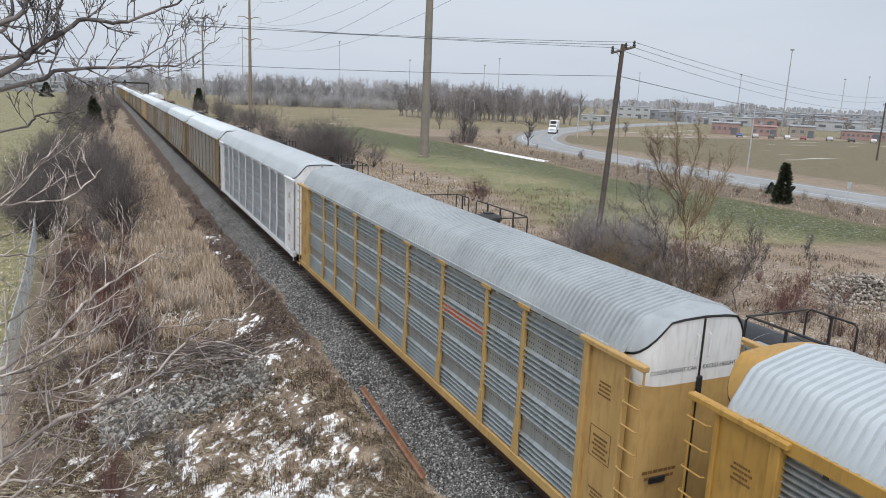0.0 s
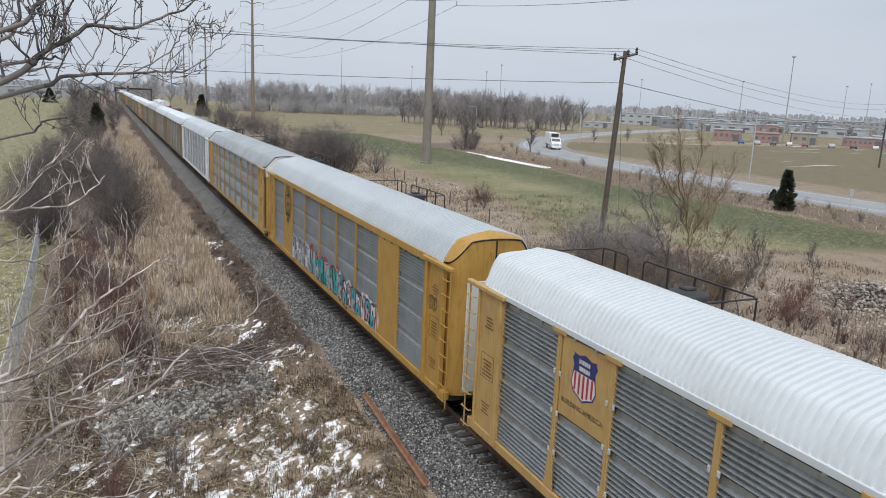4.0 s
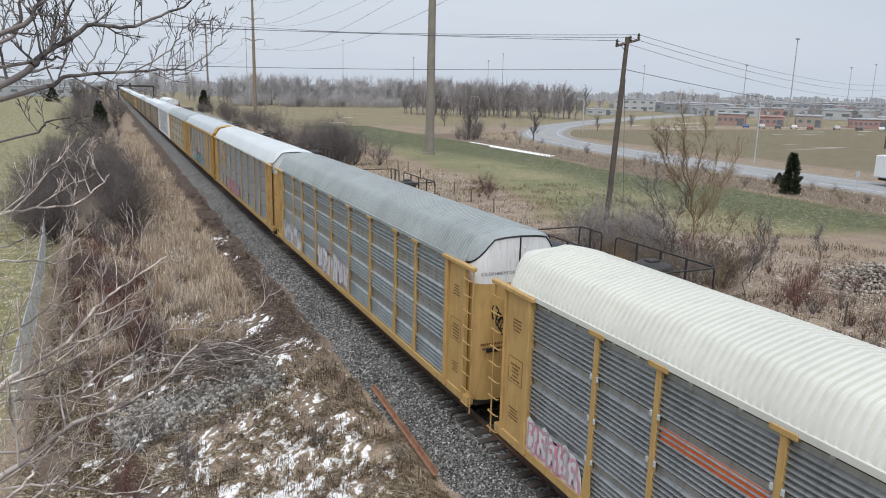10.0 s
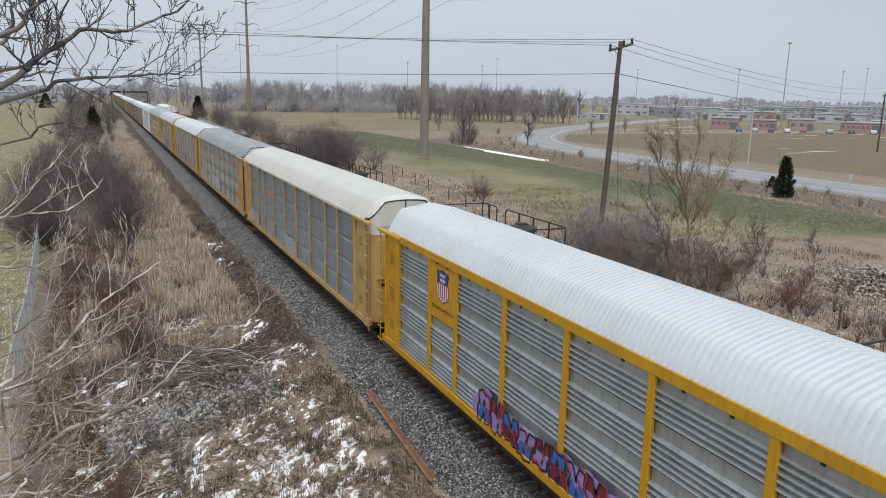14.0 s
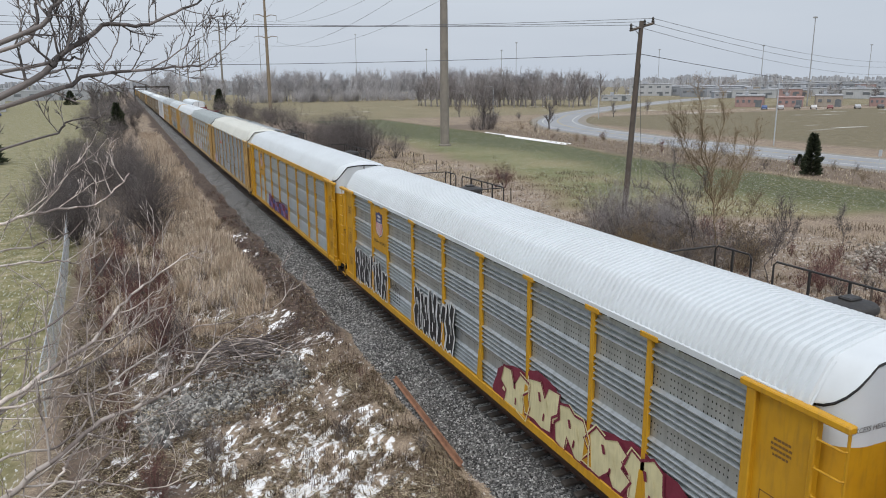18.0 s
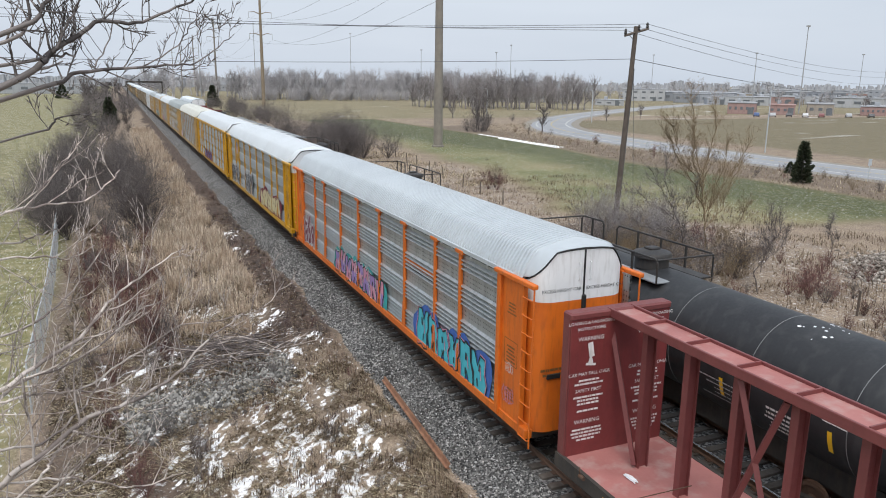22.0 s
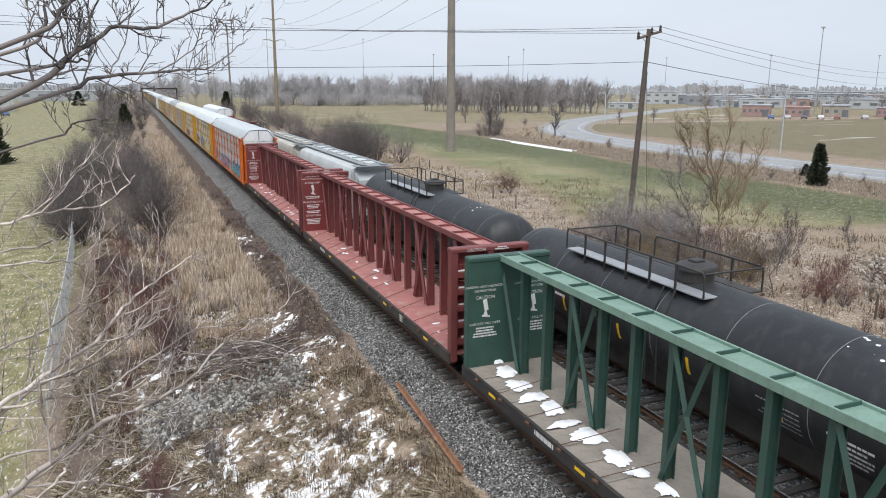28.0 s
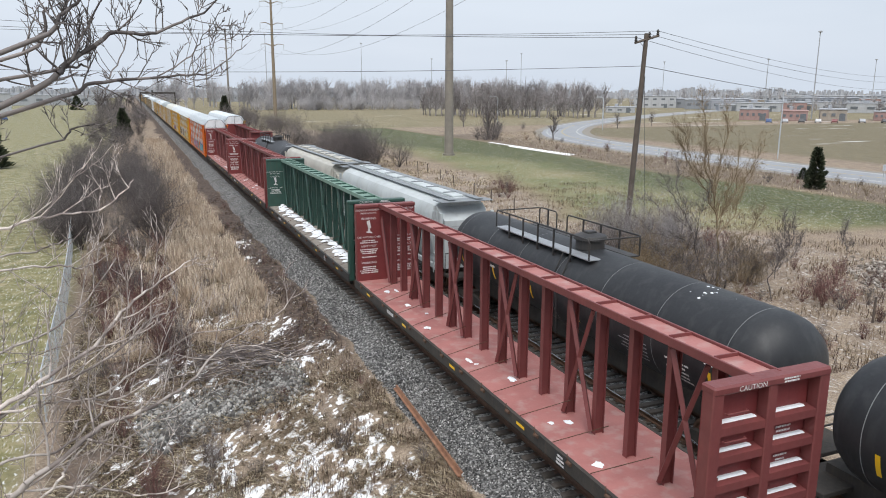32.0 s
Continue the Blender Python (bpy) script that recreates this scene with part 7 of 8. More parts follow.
limbed_tree("crooked leafless tree with dark limbs beyond the tracks", 31.4, [
    (0.10, (18.9, -1.0), (17.4, 2.4), (16.2, 4.0), (15.2, 5.4)), (0.05, (16.8, 3.2), (16.4, 4.9), (16.6, 6.2)), (0.05, (17.9, 1.2), (16.0, 2.0), (14.2, 3.2)), (0.05, (17.4, 2.4), (15.6, 3.4), (14.0, 4.4)),
    (0.04, (18.2, 0.4), (16.2, 0.9), (14.4, 1.6)), (0.04, (18.0, 1.0), (17.4, 3.0), (17.6, 4.8))], TWIG_GREY, 9, 1.0, 10)
limbed_tree("slender dark leafless sapling in dry grass", 28.0, [
    (0.06, (20.1, -1.0), (20.4, 1.2), (21.3, 3.5)), (0.035, (20.2, 0.1), (20.1, 1.5), (19.8, 3.0)), (0.03, (20.2, 0.5), (21.7, 1.2), (22.5, 2.2)), (0.03, (20.3, 0.8), (20.8, 2.2), (20.7, 3.4))], TWIG_DARK, 13, 0.9, 9)
limbed_tree("small leafless sapling at the field's edge", 33.0, [(0.04, (31.8, -1.0), (31.7, 0.2), (31.6, 1.7)), (0.02, (31.8, -0.4), (31.3, 0.6), (31.0, 1.3)), (0.02, (31.8, -0.2), (32.2, 0.6), (32.4, 1.4))], TWIG_GREY, 14, 0.7, 7)


def blades(name, count, place, height, lean, width, material, label, seed, comb=0.0):
    """Many single grass blades as one sheet of stuff; place gives random (x, y, weight)."""
    rng = np.random.default_rng(seed)
    x, y = place(rng, count)
    z = np.array([ground_height(a, b) for a, b in zip(x, y)])
    n = len(x)
    h = rng.uniform(*height, n)
    turn, tilt = rng.uniform(0, 2 * np.pi, n), np.abs(rng.normal(0, lean, n)).clip(0, 1.45)
    if comb:
        # laid over the same way in each tuft, by wind and snow
        sway = np.array([2.2 * noise.noise((a * 0.5, b * 0.4, seed)) for a, b in zip(x, y)])
        turn = math.atan2(LAY[1], LAY[0]) + math.pi + sway + rng.normal(0, comb, n)
        tilt = rng.normal(1.24, 0.22, n).clip(0.4, 1.5)
    dx, dy, dz = np.cos(turn) * np.sin(tilt) * h, np.sin(turn) * np.sin(tilt) * h, np.cos(tilt) * h
    px, py = -np.sin(turn) * width, np.cos(turn) * width
    v = np.empty((n, 5, 3))
    v[:, 0] = np.stack([x - px, y - py, z - 0.02], 1)
    v[:, 1] = np.stack([x + px, y + py, z - 0.02], 1)
    v[:, 2] = np.stack([x + dx * 0.45 + px * 0.8, y + dy * 0.45 + py * 0.8, z + dz * 0.62], 1)
    v[:, 3] = np.stack([x + dx * 0.45 - px * 0.8, y + dy * 0.45 - py * 0.8, z + dz * 0.62], 1)
    v[:, 4] = np.stack([x + dx, y + dy, z + dz], 1)
    k = np.arange(n)[:, None] * 5
    quads, tris = (k + [[0, 1, 2, 3]]).ravel(), (k + [[3, 2, 4]]).ravel()
    me = bpy.data.meshes.new(name)
    me.vertices.add(n * 5)
    me.vertices.foreach_set("co", v.ravel())
    me.loops.add(n * 7)
    me.loops.foreach_set("vertex_index", np.concatenate([quads, tris]).astype(np.int32))
    me.polygons.add(n * 2)
    me.polygons.foreach_set("loop_start", np.concatenate([np.arange(0, n * 4, 4), n * 4 + np.arange(0, n * 3, 3)]).astype(np.int32))
    me.update(calc_edges=True)
    me.materials.append(material)
    return tagged(new(name, me), label, "grass", kind="stuff")


def clumped(x0, x1, y0, y1, scale, cut, seed, bare=False):
    """Random places that gather in tufts."""
    def place(rng, count):
        x, y = rng.uniform(x0, x1, count * 3), y0 + (y1 - y0) * rng.uniform(0, 1, count * 3) ** 1.35
        keep = [noise.noise((a * scale, b * scale, seed)) + 0.35 * noise.noise((a * scale * 4, b * scale * 4, seed)) > cut for a, b in zip(x, y)]
        k = np.flatnonzero(keep)[:count]
        if bare:
            # few blades stand clear of the lying snow
            k = k[[snow_cover(x[i], y[i]) < 0.46 or rng.uniform() < 0.35 for i in k]]
            # trampled earth beside the ballast keeps few blades
            k = k[(x[k] < -5.3) | (y[k] < 26) | (rng.uniform(0, 1, len(k)) < 0.2)]
        return x[k], y[k]
    return place


blades("matted_grass", 100000, clumped(-13.5, -3.0, 11, 60, 0.9, -0.16, 1, True), (0.14, 0.5), 1.3, 0.0145, STRAW, "matted straw-coloured winter grass", 1, 0.55)
blades("dead_stalks", 16000, clumped(-9.5, -3.2, 12, 75, 0.7, 0.02, 23), (0.12, 0.4), 0.6, 0.007, islands("dead_stalks", [(0.0, (0.03, 0.02, 0.016)), (0.6, (0.085, 0.052, 0.04)), (1.0, (0.2, 0.13, 0.095))]), "dark brown dead weed stalks beside the ballast", 11)
blades("dry_grass", 16000, clumped(-12.5, -5.2, 31, 60, 0.5, 0.0, 5), (0.25, 0.7), 1.05, 0.013, REED, "pale dry grass on the bank", 2)
blades("reeds", 26000, clumped(-9.0, -4.9, 36, 88, 0.5, -0.12, 9), (0.3, 1.05), 0.7, 0.016, REED, "stand of pale dry reeds beside the track", 3)
blades("bank_grass", 9000, clumped(-8.6, -4.6, 84, 170, 0.3, -0.1, 9), (0.5, 1.2), 0.5, 0.022, REED, "dry grass along the far bank", 4)
blades("rough_grass", 34000, clumped(8, 40, 19, 75, 0.45, -0.05, 13), (0.12, 0.45), 1.3, 0.016, STRAW_DULL, "rough dry grass between track and field", 5)
blades("far_grass", 16000, clumped(9, 30, 70, 130, 0.3, -0.05, 15), (0.15, 0.4), 1.25, 0.025, STRAW, "rough dry grass by the far field", 6)
blades("verge_grass", 14000, lambda rng, count: (lambda y: (np.array([(along(ROAD_LINE, b) or 77) for b in y]) - rng.uniform(6.5, 20, count), y))(rng.uniform(20, 175, count)), (0.12, 0.35), 1.2, 0.03, STRAW,
       "tall dry grass on the road's verge", 7)
blades("lawn_tufts", 16000, clumped(-30, -14.9, 22, 75, 0.6, -0.2, 17), (0.05, 0.16), 0.9, 0.010, islands("lawn_blades", [(0.0, (0.13, 0.14, 0.045)), (0.6, (0.22, 0.21, 0.085)), (1.0, (0.38, 0.33, 0.19))]), "short yellowish lawn grass", 8)


def build_brush_pile():
    rnd = random.Random(31)
    pile = thing("brush_pile", "heap of cut grey branches on the bank", "brush pile", pose(-6.9, 28.6, ground_height(-6.9, 28.6)))
    for _ in range(280):
        x, y = rnd.gauss(0, 1.25), rnd.gauss(0, 1.0)
        h = max(0.0, 0.95 - 0.35 * (x * x + y * y) ** 0.5) * rnd.random()
        a = rnd.uniform(-0.9, 0.9) + rnd.choice((0, math.pi)) - 0.3
        p, d, pts = Vector((x, y, h)), Vector((math.cos(a), math.sin(a), rnd.uniform(-0.25, 0.35))).normalized(), []
        size, r = rnd.uniform(0.8, 2.4), rnd.uniform(0.009, 0.028)
        for k in range(6):
            pts.append(tuple(p))
            d = (d + Vector((rnd.gauss(0, 0.14), rnd.gauss(0, 0.14), rnd.gauss(-0.03, 0.1)))).normalized()
            p = p + d * size / 5
            p.z = max(p.z, 0.02)
        part("branch", Geo().tube(pts, [r * (1 - 0.13 * k) for k in range(6)], 4), rnd.choice((TWIG_DARK, TWIG_DARK, TWIG_GREY, TWIG_PALE)), pile)


build_brush_pile()


def scatter_stones(name, count, place, size, material, label, seed):
    rng = np.random.default_rng(seed)
    x, y, z = place(rng, count)
    n = len(x)
    base = np.array([(1, 0, 0), (-1, 0, 0), (0, 1, 0), (0, -1, 0), (0, 0, 0.8), (0, 0, -0.8)], float)
    s = rng.uniform(*size, n)[:, None, None] * rng.uniform(0.6, 1.25, (n, 6, 1))
    turn = rng.uniform(0, 2 * np.pi, n)
    c, sn = np.cos(turn), np.sin(turn)
    v = base[None] * s
    vx, vy = v[..., 0] * c[:, None] - v[..., 1] * sn[:, None], v[..., 0] * sn[:, None] + v[..., 1] * c[:, None]
    v = np.stack([vx + x[:, None], vy + y[:, None], v[..., 2] + z[:, None]], -1)
    f = np.array([(0, 2, 4), (2, 1, 4), (1, 3, 4), (3, 0, 4), (2, 0, 5), (1, 2, 5), (3, 1, 5), (0, 3, 5)])
    faces = (f[None] + (np.arange(n) * 6)[:, None, None]).reshape(-1, 3)
    me = bpy.data.meshes.new(name)
    me.vertices.add(n * 6)
    me.vertices.foreach_set("co", v.ravel())
    me.loops.add(faces.size)
    me.loops.foreach_set("vertex_index", faces.ravel().astype(np.int32))
    me.polygons.add(len(faces))
    me.polygons.foreach_set("loop_start", np.arange(0, faces.size, 3, dtype=np.int32))
    me.update(calc_edges=True)
    me.materials.append(material)
    return tagged(new(name, me), label, "stones", kind="stuff")


def shoulder(rng, n):
    y = 11 + 55 * rng.uniform(0, 1, n) ** 1.7
    x = rng.uniform(-3.1, -1.35, n)
    z = np.interp(x, [-3.3, -2.9, -2.3, -1.75, -1.3], [-0.86, -0.70, -0.42, -0.25, -0.235])
    return x, y, z + 0.01


def between(rng, n):
    y = 10 + 45 * rng.uniform(0, 1, n) ** 1.5
    x = np.where(rng.uniform(0, 1, n) < 0.6, rng.uniform(1.2, 3.1, n), rng.uniform(5.5, 6.6, n))
    z = np.interp(x, [1.3, 2.1, 2.98, 5.58, 6.1, 6.8], [-0.235, -0.25, -0.235, -0.235, -0.25, -0.5])
    return x, y, z + 0.005


def riprap(rng, n):
    x = rng.uniform(-11.2, -5.4, n)
    y = 25.6 + 0.42 * (x + 8) + rng.normal(0, 0.85, n)
    return x, y, np.array([ground_height(a, b) for a, b in zip(x, y)]) + 0.02


BALLAST_STONE = islands("ballast_stones", [(0.0, (0.02, 0.02, 0.021)), (0.4, (0.085, 0.084, 0.082)), (0.8, (0.22, 0.218, 0.21)), (1.0, (0.50, 0.49, 0.475))])
scatter_stones("ballast_stones", 34000, shoulder, (0.022, 0.055), BALLAST_STONE, "loose grey ballast stones on the shoulder", 1)
scatter_stones("ballast_stones", 12000, between, (0.022, 0.045), BALLAST_STONE, "loose grey ballast stones between the tracks", 2)
scatter_stones("riprap", 2600, riprap, (0.05, 0.15), islands("riprap_stones", [(0.0, (0.045, 0.043, 0.04)), (0.5, (0.15, 0.145, 0.136)), (1.0, (0.40, 0.39, 0.365))]), "patch of broken grey stone on the bank", 3)


def rubble(rng, n):
    x = rng.normal(32.0, 2.3, n)
    y = rng.normal(29.0, 1.3, n) + 0.35 * (x - 32.0)
    heap = 0.9 * np.exp(-((x - 32.0) / 2.6) ** 2 - ((y - 29.0 - 0.35 * (x - 32.0)) / 1.5) ** 2)
    return x, y, np.array([ground_height(a, b) for a, b in zip(x, y)]) + heap * rng.uniform(0.2, 1, n)


scatter_stones("rubble", 1500, rubble, (0.06, 0.2), islands("pale_rubble", [(0.0, (0.12, 0.10, 0.085)), (0.5, (0.27, 0.235, 0.20)), (1.0, (0.46, 0.42, 0.375))]), "heap of pale broken rubble beyond the tracks", 5)


def scrap_rail():
    rail_profile = [(-0.07, 0.0), (0.07, 0.0), (0.07, 0.015), (0.012, 0.04), (0.012, 0.125), (0.036, 0.135), (0.036, 0.165), (-0.036, 0.165), (-0.036, 0.135), (-0.012, 0.125), (-0.012, 0.04), (-0.07, 0.015)]
    ob = part("scrap_rail", Geo().prism(rail_profile, 0.0, 6.6), SCRAP, None)
    a, b = Vector((-3.12, 16.7, ground_height(-3.12, 16.7) + 0.16)), Vector((-2.72, 23.3, ground_height(-2.72, 23.3) + 0.13))
    d = b - a
    ob.matrix_basis = Matrix.Translation(a) @ Matrix.Rotation(math.atan2(-d.x, d.y), 4, "Z") @ Matrix.Rotation(math.atan2(d.z, d.y), 4, "X") @ Matrix.Rotation(radians(24), 4, "Y")
    tagged(ob, "discarded rusty rail lying beside the ballast", "rail")


scrap_rail()


# ---- poles, wires, fence ----
def wire(parent, p, q, sag, r=0.02):
    p, q = Vector(p), Vector(q)
    pts = [p.lerp(q, i / 16) - Vector((0, 0, sag * 4 * (i / 16) * (1 - i / 16))) for i in range(17)]
    part("wire", Geo().tube(pts, r, 4, caps=False), WIRE, parent)


def utility_pole(foot, head, label):
    """A wooden pole with a crossarm, standing from foot to head."""
    foot, head = Vector(foot), Vector(head)
    pole = thing("utility_pole", label, "utility pole", Matrix.Translation(foot))
    d = head - foot
    part("shaft", Geo().tube([(0, 0, -0.3), tuple(d * 0.5), tuple(d)], [0.21, 0.185, 0.155], 14), POLE_WOOD, pole, smooth=40)
    arm = Vector((1.2, 0.35, 0.28))
    c = d * 0.972
    bar = part("crossarm", Geo().tube([tuple(c - arm), tuple(c + arm * 1.2)], 0.09, 4), POLE_WOOD, pole)
    for f in (-0.92, 1.1, 0.3):
        p = c + arm * f
        part("insulator", Geo().lathe([(0.05, 0.05), (0.12, 0.14), (0.07, 0.24), (0.11, 0.32), (0.04, 0.46)], 10, "z", tuple(p)), BLACK, bar)
    part("brace", Geo().tube([tuple(c - arm * 0.6), tuple(d * 0.93)], 0.025, 4), POLE_WOOD, bar)
    part("conduit", Geo().tube([(0.22, -0.05, 0.2), tuple(d * 0.8 + Vector((0.2, -0.05, 0)))], 0.03, 6), WIRE, pole)
    part("guy_wire", Geo().tube([tuple(d * 0.9), (3.6, 2.4, 0)], 0.018, 4), WIRE, pole)
    return pole, c, arm


def build_poles():
    foot = (22.75, 44.3, -1.0)
    pole, c, arm = utility_pole(foot, (23.75, 44.55, 13.85), "weathered wooden utility pole with crossarm and insulators")
    o = Vector(foot)
    left = Vector((-27.0, 66.0, 14.6)) - o
    right = Vector((150.0, 112.0, 11.6)) - o
    for f, dz in ((-0.92, 0.35), (0.3, 0.3), (1.1, 0.35)):
        p = c + arm * f + Vector((0, 0, dz))
        wire(pole, p, left + Vector((0, f * 1.0, dz - 0.15 - f * 0.35)), 0.5, 0.016)
        wire(pole, p, right + Vector((f * 2, 0, dz + f * 1.4)), 1.6, 0.016)
    low = Vector((0.9, 0.25, 12.6))
    wire(pole, low, left + Vector((0, 0, -3.2)), 0.4, 0.018)
    wire(pole, low, right + Vector((0, 0, -3.4)), 1.2, 0.024)
    for x, y, z in ((-27.0, 66.0, 14.5), (150.0, 112.0, 12.0)):
        utility_pole((x, y, -1.0), (x, y, z), "weathered wooden utility pole with crossarm")
    short = thing("utility_pole", "short weathered wooden pole behind the utility pole", "utility pole", pose(57.0, 88.5, -1.0))
    part("shaft", Geo().tube([(0, 0, 0), (0.1, 0, 11.6)], [0.17, 0.12], 10), POLE_WOOD, short, smooth=40)
    # the line of tall transmission poles beside the railway
    spots = [(38.9, 115.6, 0.78, CONCRETE), (43.0, 302.0, 0.75, POLE_TAN), (47.5, 489.0, 0.7, CONCRETE), (52, 676, 0.7, CONCRETE), (56, 863, 0.7, CONCRETE), (60, 1050, 0.7, CONCRETE)]
    heights = (27.5, 35.5, 43.5)
    tops = []
    for x, y, r, mt in spots:
        pole = thing("transmission_pole", "tall tapered steel transmission pole with paired arms", "transmission pole", pose(x, y, -1.0), "transmission line")
        part("shaft", Geo().tube([(0, 0, -0.3), (0, 0, 22), (0, 0, 47)], [r, r * 0.8, r * 0.5], 16), mt, pole, smooth=40)
        part("footing", Geo().lathe([(r * 1.3, -0.2), (r * 1.3, 0.25), (r * 1.05, 0.3)], 16), CONCRETE, pole)
        for h in heights:
            for s in (-1, 1):
                arm = part("arm", Geo().tube([(0, 0, h), (s * 2.2, 0, h + 0.9), (s * 4.4, 0, h + 0.7)], [0.22, 0.16, 0.1], 6), mt, pole)
                part("insulator", Geo().lathe([(0.05, -2.0)] + [(0.13 if k % 2 else 0.06, -2.0 + 0.2 * k) for k in range(1, 10)] + [(0.05, 0.0)], 8, "z", (s * 4.4, 0, h + 0.7)), FENCE_STEEL, arm)
        tops.append((pole, Vector((x, y, -1.0))))
    start = Vector((35.2, -71.0, -1.0))
    for (pole, a), b in zip([(tops[0][0], start)] + tops, [t[1] for t in tops]):
        o = pole.matrix_basis.translation
        for h in heights:
            for s in (-4.4, 4.4):
                wire(pole, a - o + Vector((s, 0, h - 1.3)), b - o + Vector((s, 0, h - 1.3)), 5.0, 0.03)
    # slim masts and lamp posts on the far side
    for x, y, h in ((236, 214, 33), (300, 300, 27), (330, 420, 30), (246, 470, 36), (225, 452, 30), (178, 470, 31), (150, 540, 44), (420, 330, 30), (470, 350, 34), (88, 560, 50), (60, 420, 40), (36, 470, 44)):
        mast = thing("mast", "slim grey lighting mast in the distance", "mast", pose(x, y, -1.0), "distant masts")
        part("shaft", Geo().tube([(0, 0, 0), (0, 0, h)], [0.26, 0.14], 8), MAST_GREY, mast)
        part("lamp_head", Geo().lathe([(0.1, h - 0.2), (0.8, h), (0.8, h + 0.4), (0.2, h + 0.6)], 8), MAST_GREY, mast)
    for x, y, h in ((86.5, 90, 11.4), (96, 210, 9), (112, 176, 9), (132, 205, 9)):
        lamp = thing("street_lamp", "grey roadside lamp post with curved arm", "street lamp", pose(x, y, -1.0), "roadside lamps")
        part("post", Geo().tube([(0, 0, 0), (0, 0, h - 0.6), (-0.5, 0, h - 0.1), (-2.0, 0, h)], [0.1, 0.08, 0.06, 0.05], 8), FENCE_STEEL, lamp)
        part("lamp_head", Geo().cbox(-2.8, -2.0, -0.12, 0.12, h - 0.06, h + 0.06, 0.03), FENCE_STEEL, lamp)
    for x, y, h in ((69.2, 58.5, 2.6), (70.5, 100, 1.3)):
        sign = thing("road_sign", "small road sign on a post", "road sign", pose(x, y, -1.0))
        part("post", Geo().tube([(0, 0, 0), (0, 0, h)], 0.035, 6), FENCE_STEEL, sign)
        part("plate", Geo().cbox(-0.3, 0.3, -0.03, 0.0, h - 0.75, h, 0.01), FENCE_STEEL, sign)
    # posts of an old field fence
    rnd = random.Random(6)
    post_mesh_1 = Geo().tube([(0, 0, -0.2), (0.02, 0, 1.3)], [0.06, 0.05], 7).mesh("fence_post")
    for i in range(10):
        y = 58 + 6.4 * i + rnd.uniform(-1.5, 1.5)
        ob = part("fence_post", post_mesh_1, POLE_WOOD, None)
        x = 21.2 + 0.12 * (y - 60) + rnd.gauss(0, 0.15)
        ob.matrix_basis = pose(x, y, ground_height(x, y), rnd.gauss(0, 4), rnd.gauss(0, 4), 0)
        tagged(ob, "leaning weathered wooden fence post", "fence post", "old field fence")
    ob = part("fence_post", post_mesh_1, POLE_WOOD, None)
    ob.matrix_basis = pose(21.6, 23.2, ground_height(21.6, 23.2))
    tagged(ob, "lone weathered post in dry grass", "fence post", "old field fence")


build_poles()


def chain_fence():
    fence = thing("chain_link_fence", "galvanised chain-link fence along the lawn", "fence", pose(0, 0, -1.0))
    line = [(-14.05, 26.0), (-14.25, 36.0), (-14.6, 46.0), (-15.2, 58.0), (-15.9, 74.0), (-16.6, 95.0)]

    def at(y):
        return along(line, y)
    for y in np.arange(26, 94, 3.0):
        part("post", Geo().tube([(at(y), y, 0), (at(y), y, 1.85)], 0.032, 7), FENCE_STEEL, fence)
    pts = [(at(y), y, 1.82) for y in np.arange(26, 95.0, 3.0)]
    part("top_rail", Geo().tube(pts, 0.024, 6), FENCE_STEEL, fence)
    mesh_geo = Geo()
    for i in range(int(68 / 0.09)):
        y0 = 26 + 0.09 * i
        for s in (1, -1):
            ya, yb = (y0, y0 + 1.75) if s > 0 else (y0 + 1.75, y0)
            if yb > 94.5 or ya > 94.5:
                continue
            w = 0.015
            mesh_geo.add([(at(ya), ya - w, 0.05), (at(ya), ya + w, 0.05), (at(yb), yb + w, 1.8), (at(yb), yb - w, 1.8)], [(0, 1, 2, 3)])
    tagged(part("wire_mesh", mesh_geo, FENCE_MESH, fence), kind="stuff")


chain_fence()


# ---- evergreens ----
def evergreen(x, y, height, width, seed, label):
    rnd = random.Random(seed)
    base = thing("evergreen_tree", label, "tree", pose(x, y, ground_height(x, y) - 0.03))
    part("trunk", Geo().tube([(0, 0, 0), (0, 0, height * 0.9)], [0.09, 0.02], 7), BARK, base)
    g = Geo()
    for _ in range(3600):
        f = rnd.random() ** 1.15
        rr = width * (1 - f) ** 0.75 * (0.75 + 0.3 * noise.noise((seed, f * 6, 0))) * rnd.uniform(0.35, 1.0) ** 0.5 + 0.04
        a = rnd.uniform(0, 6.3)
        rr *= 1 + 0.5 * noise.noise((math.cos(a) * 1.5, math.sin(a) * 1.5, f * 5 + seed))
        p = Vector((math.cos(a) * rr, math.sin(a) * rr, height * (0.03 + 0.95 * f)))
        d = Vector((math.cos(a), math.sin(a), rnd.uniform(0.1, 0.9))).normalized()
        s = height * rnd.uniform(0.025, 0.07)
        side = d.cross(Vector((rnd.gauss(0, 1), rnd.gauss(0, 1), rnd.gauss(0, 1)))).normalized() * s * 0.35
        g.add([tuple(p - side), tuple(p + side), tuple(p + d * s * 1.6)], [(0, 1, 2)])
    part("crown", g, NEEDLE, base, "dense dark green needles")


evergreen(60.5, 60.3, 4.7, 1.25, 1, "dark green conical cedar beside the road")
evergreen(66.8, 67.5, 1.5, 0.8, 2, "small dark green cedar beside the road")
evergreen(24.6, 312, 8.4, 3.3, 3, "dark green spruce beside the railway")
evergreen(-29.0, 118, 8.5, 2.6, 4, "dark green spruce on the lawn")
evergreen(-36, 430, 7.5, 4.4, 5, "rounded dark evergreen beyond the lawn")
evergreen(-12.5, 190, 6.5, 2.4, 6, "dark evergreen among the trackside bushes")


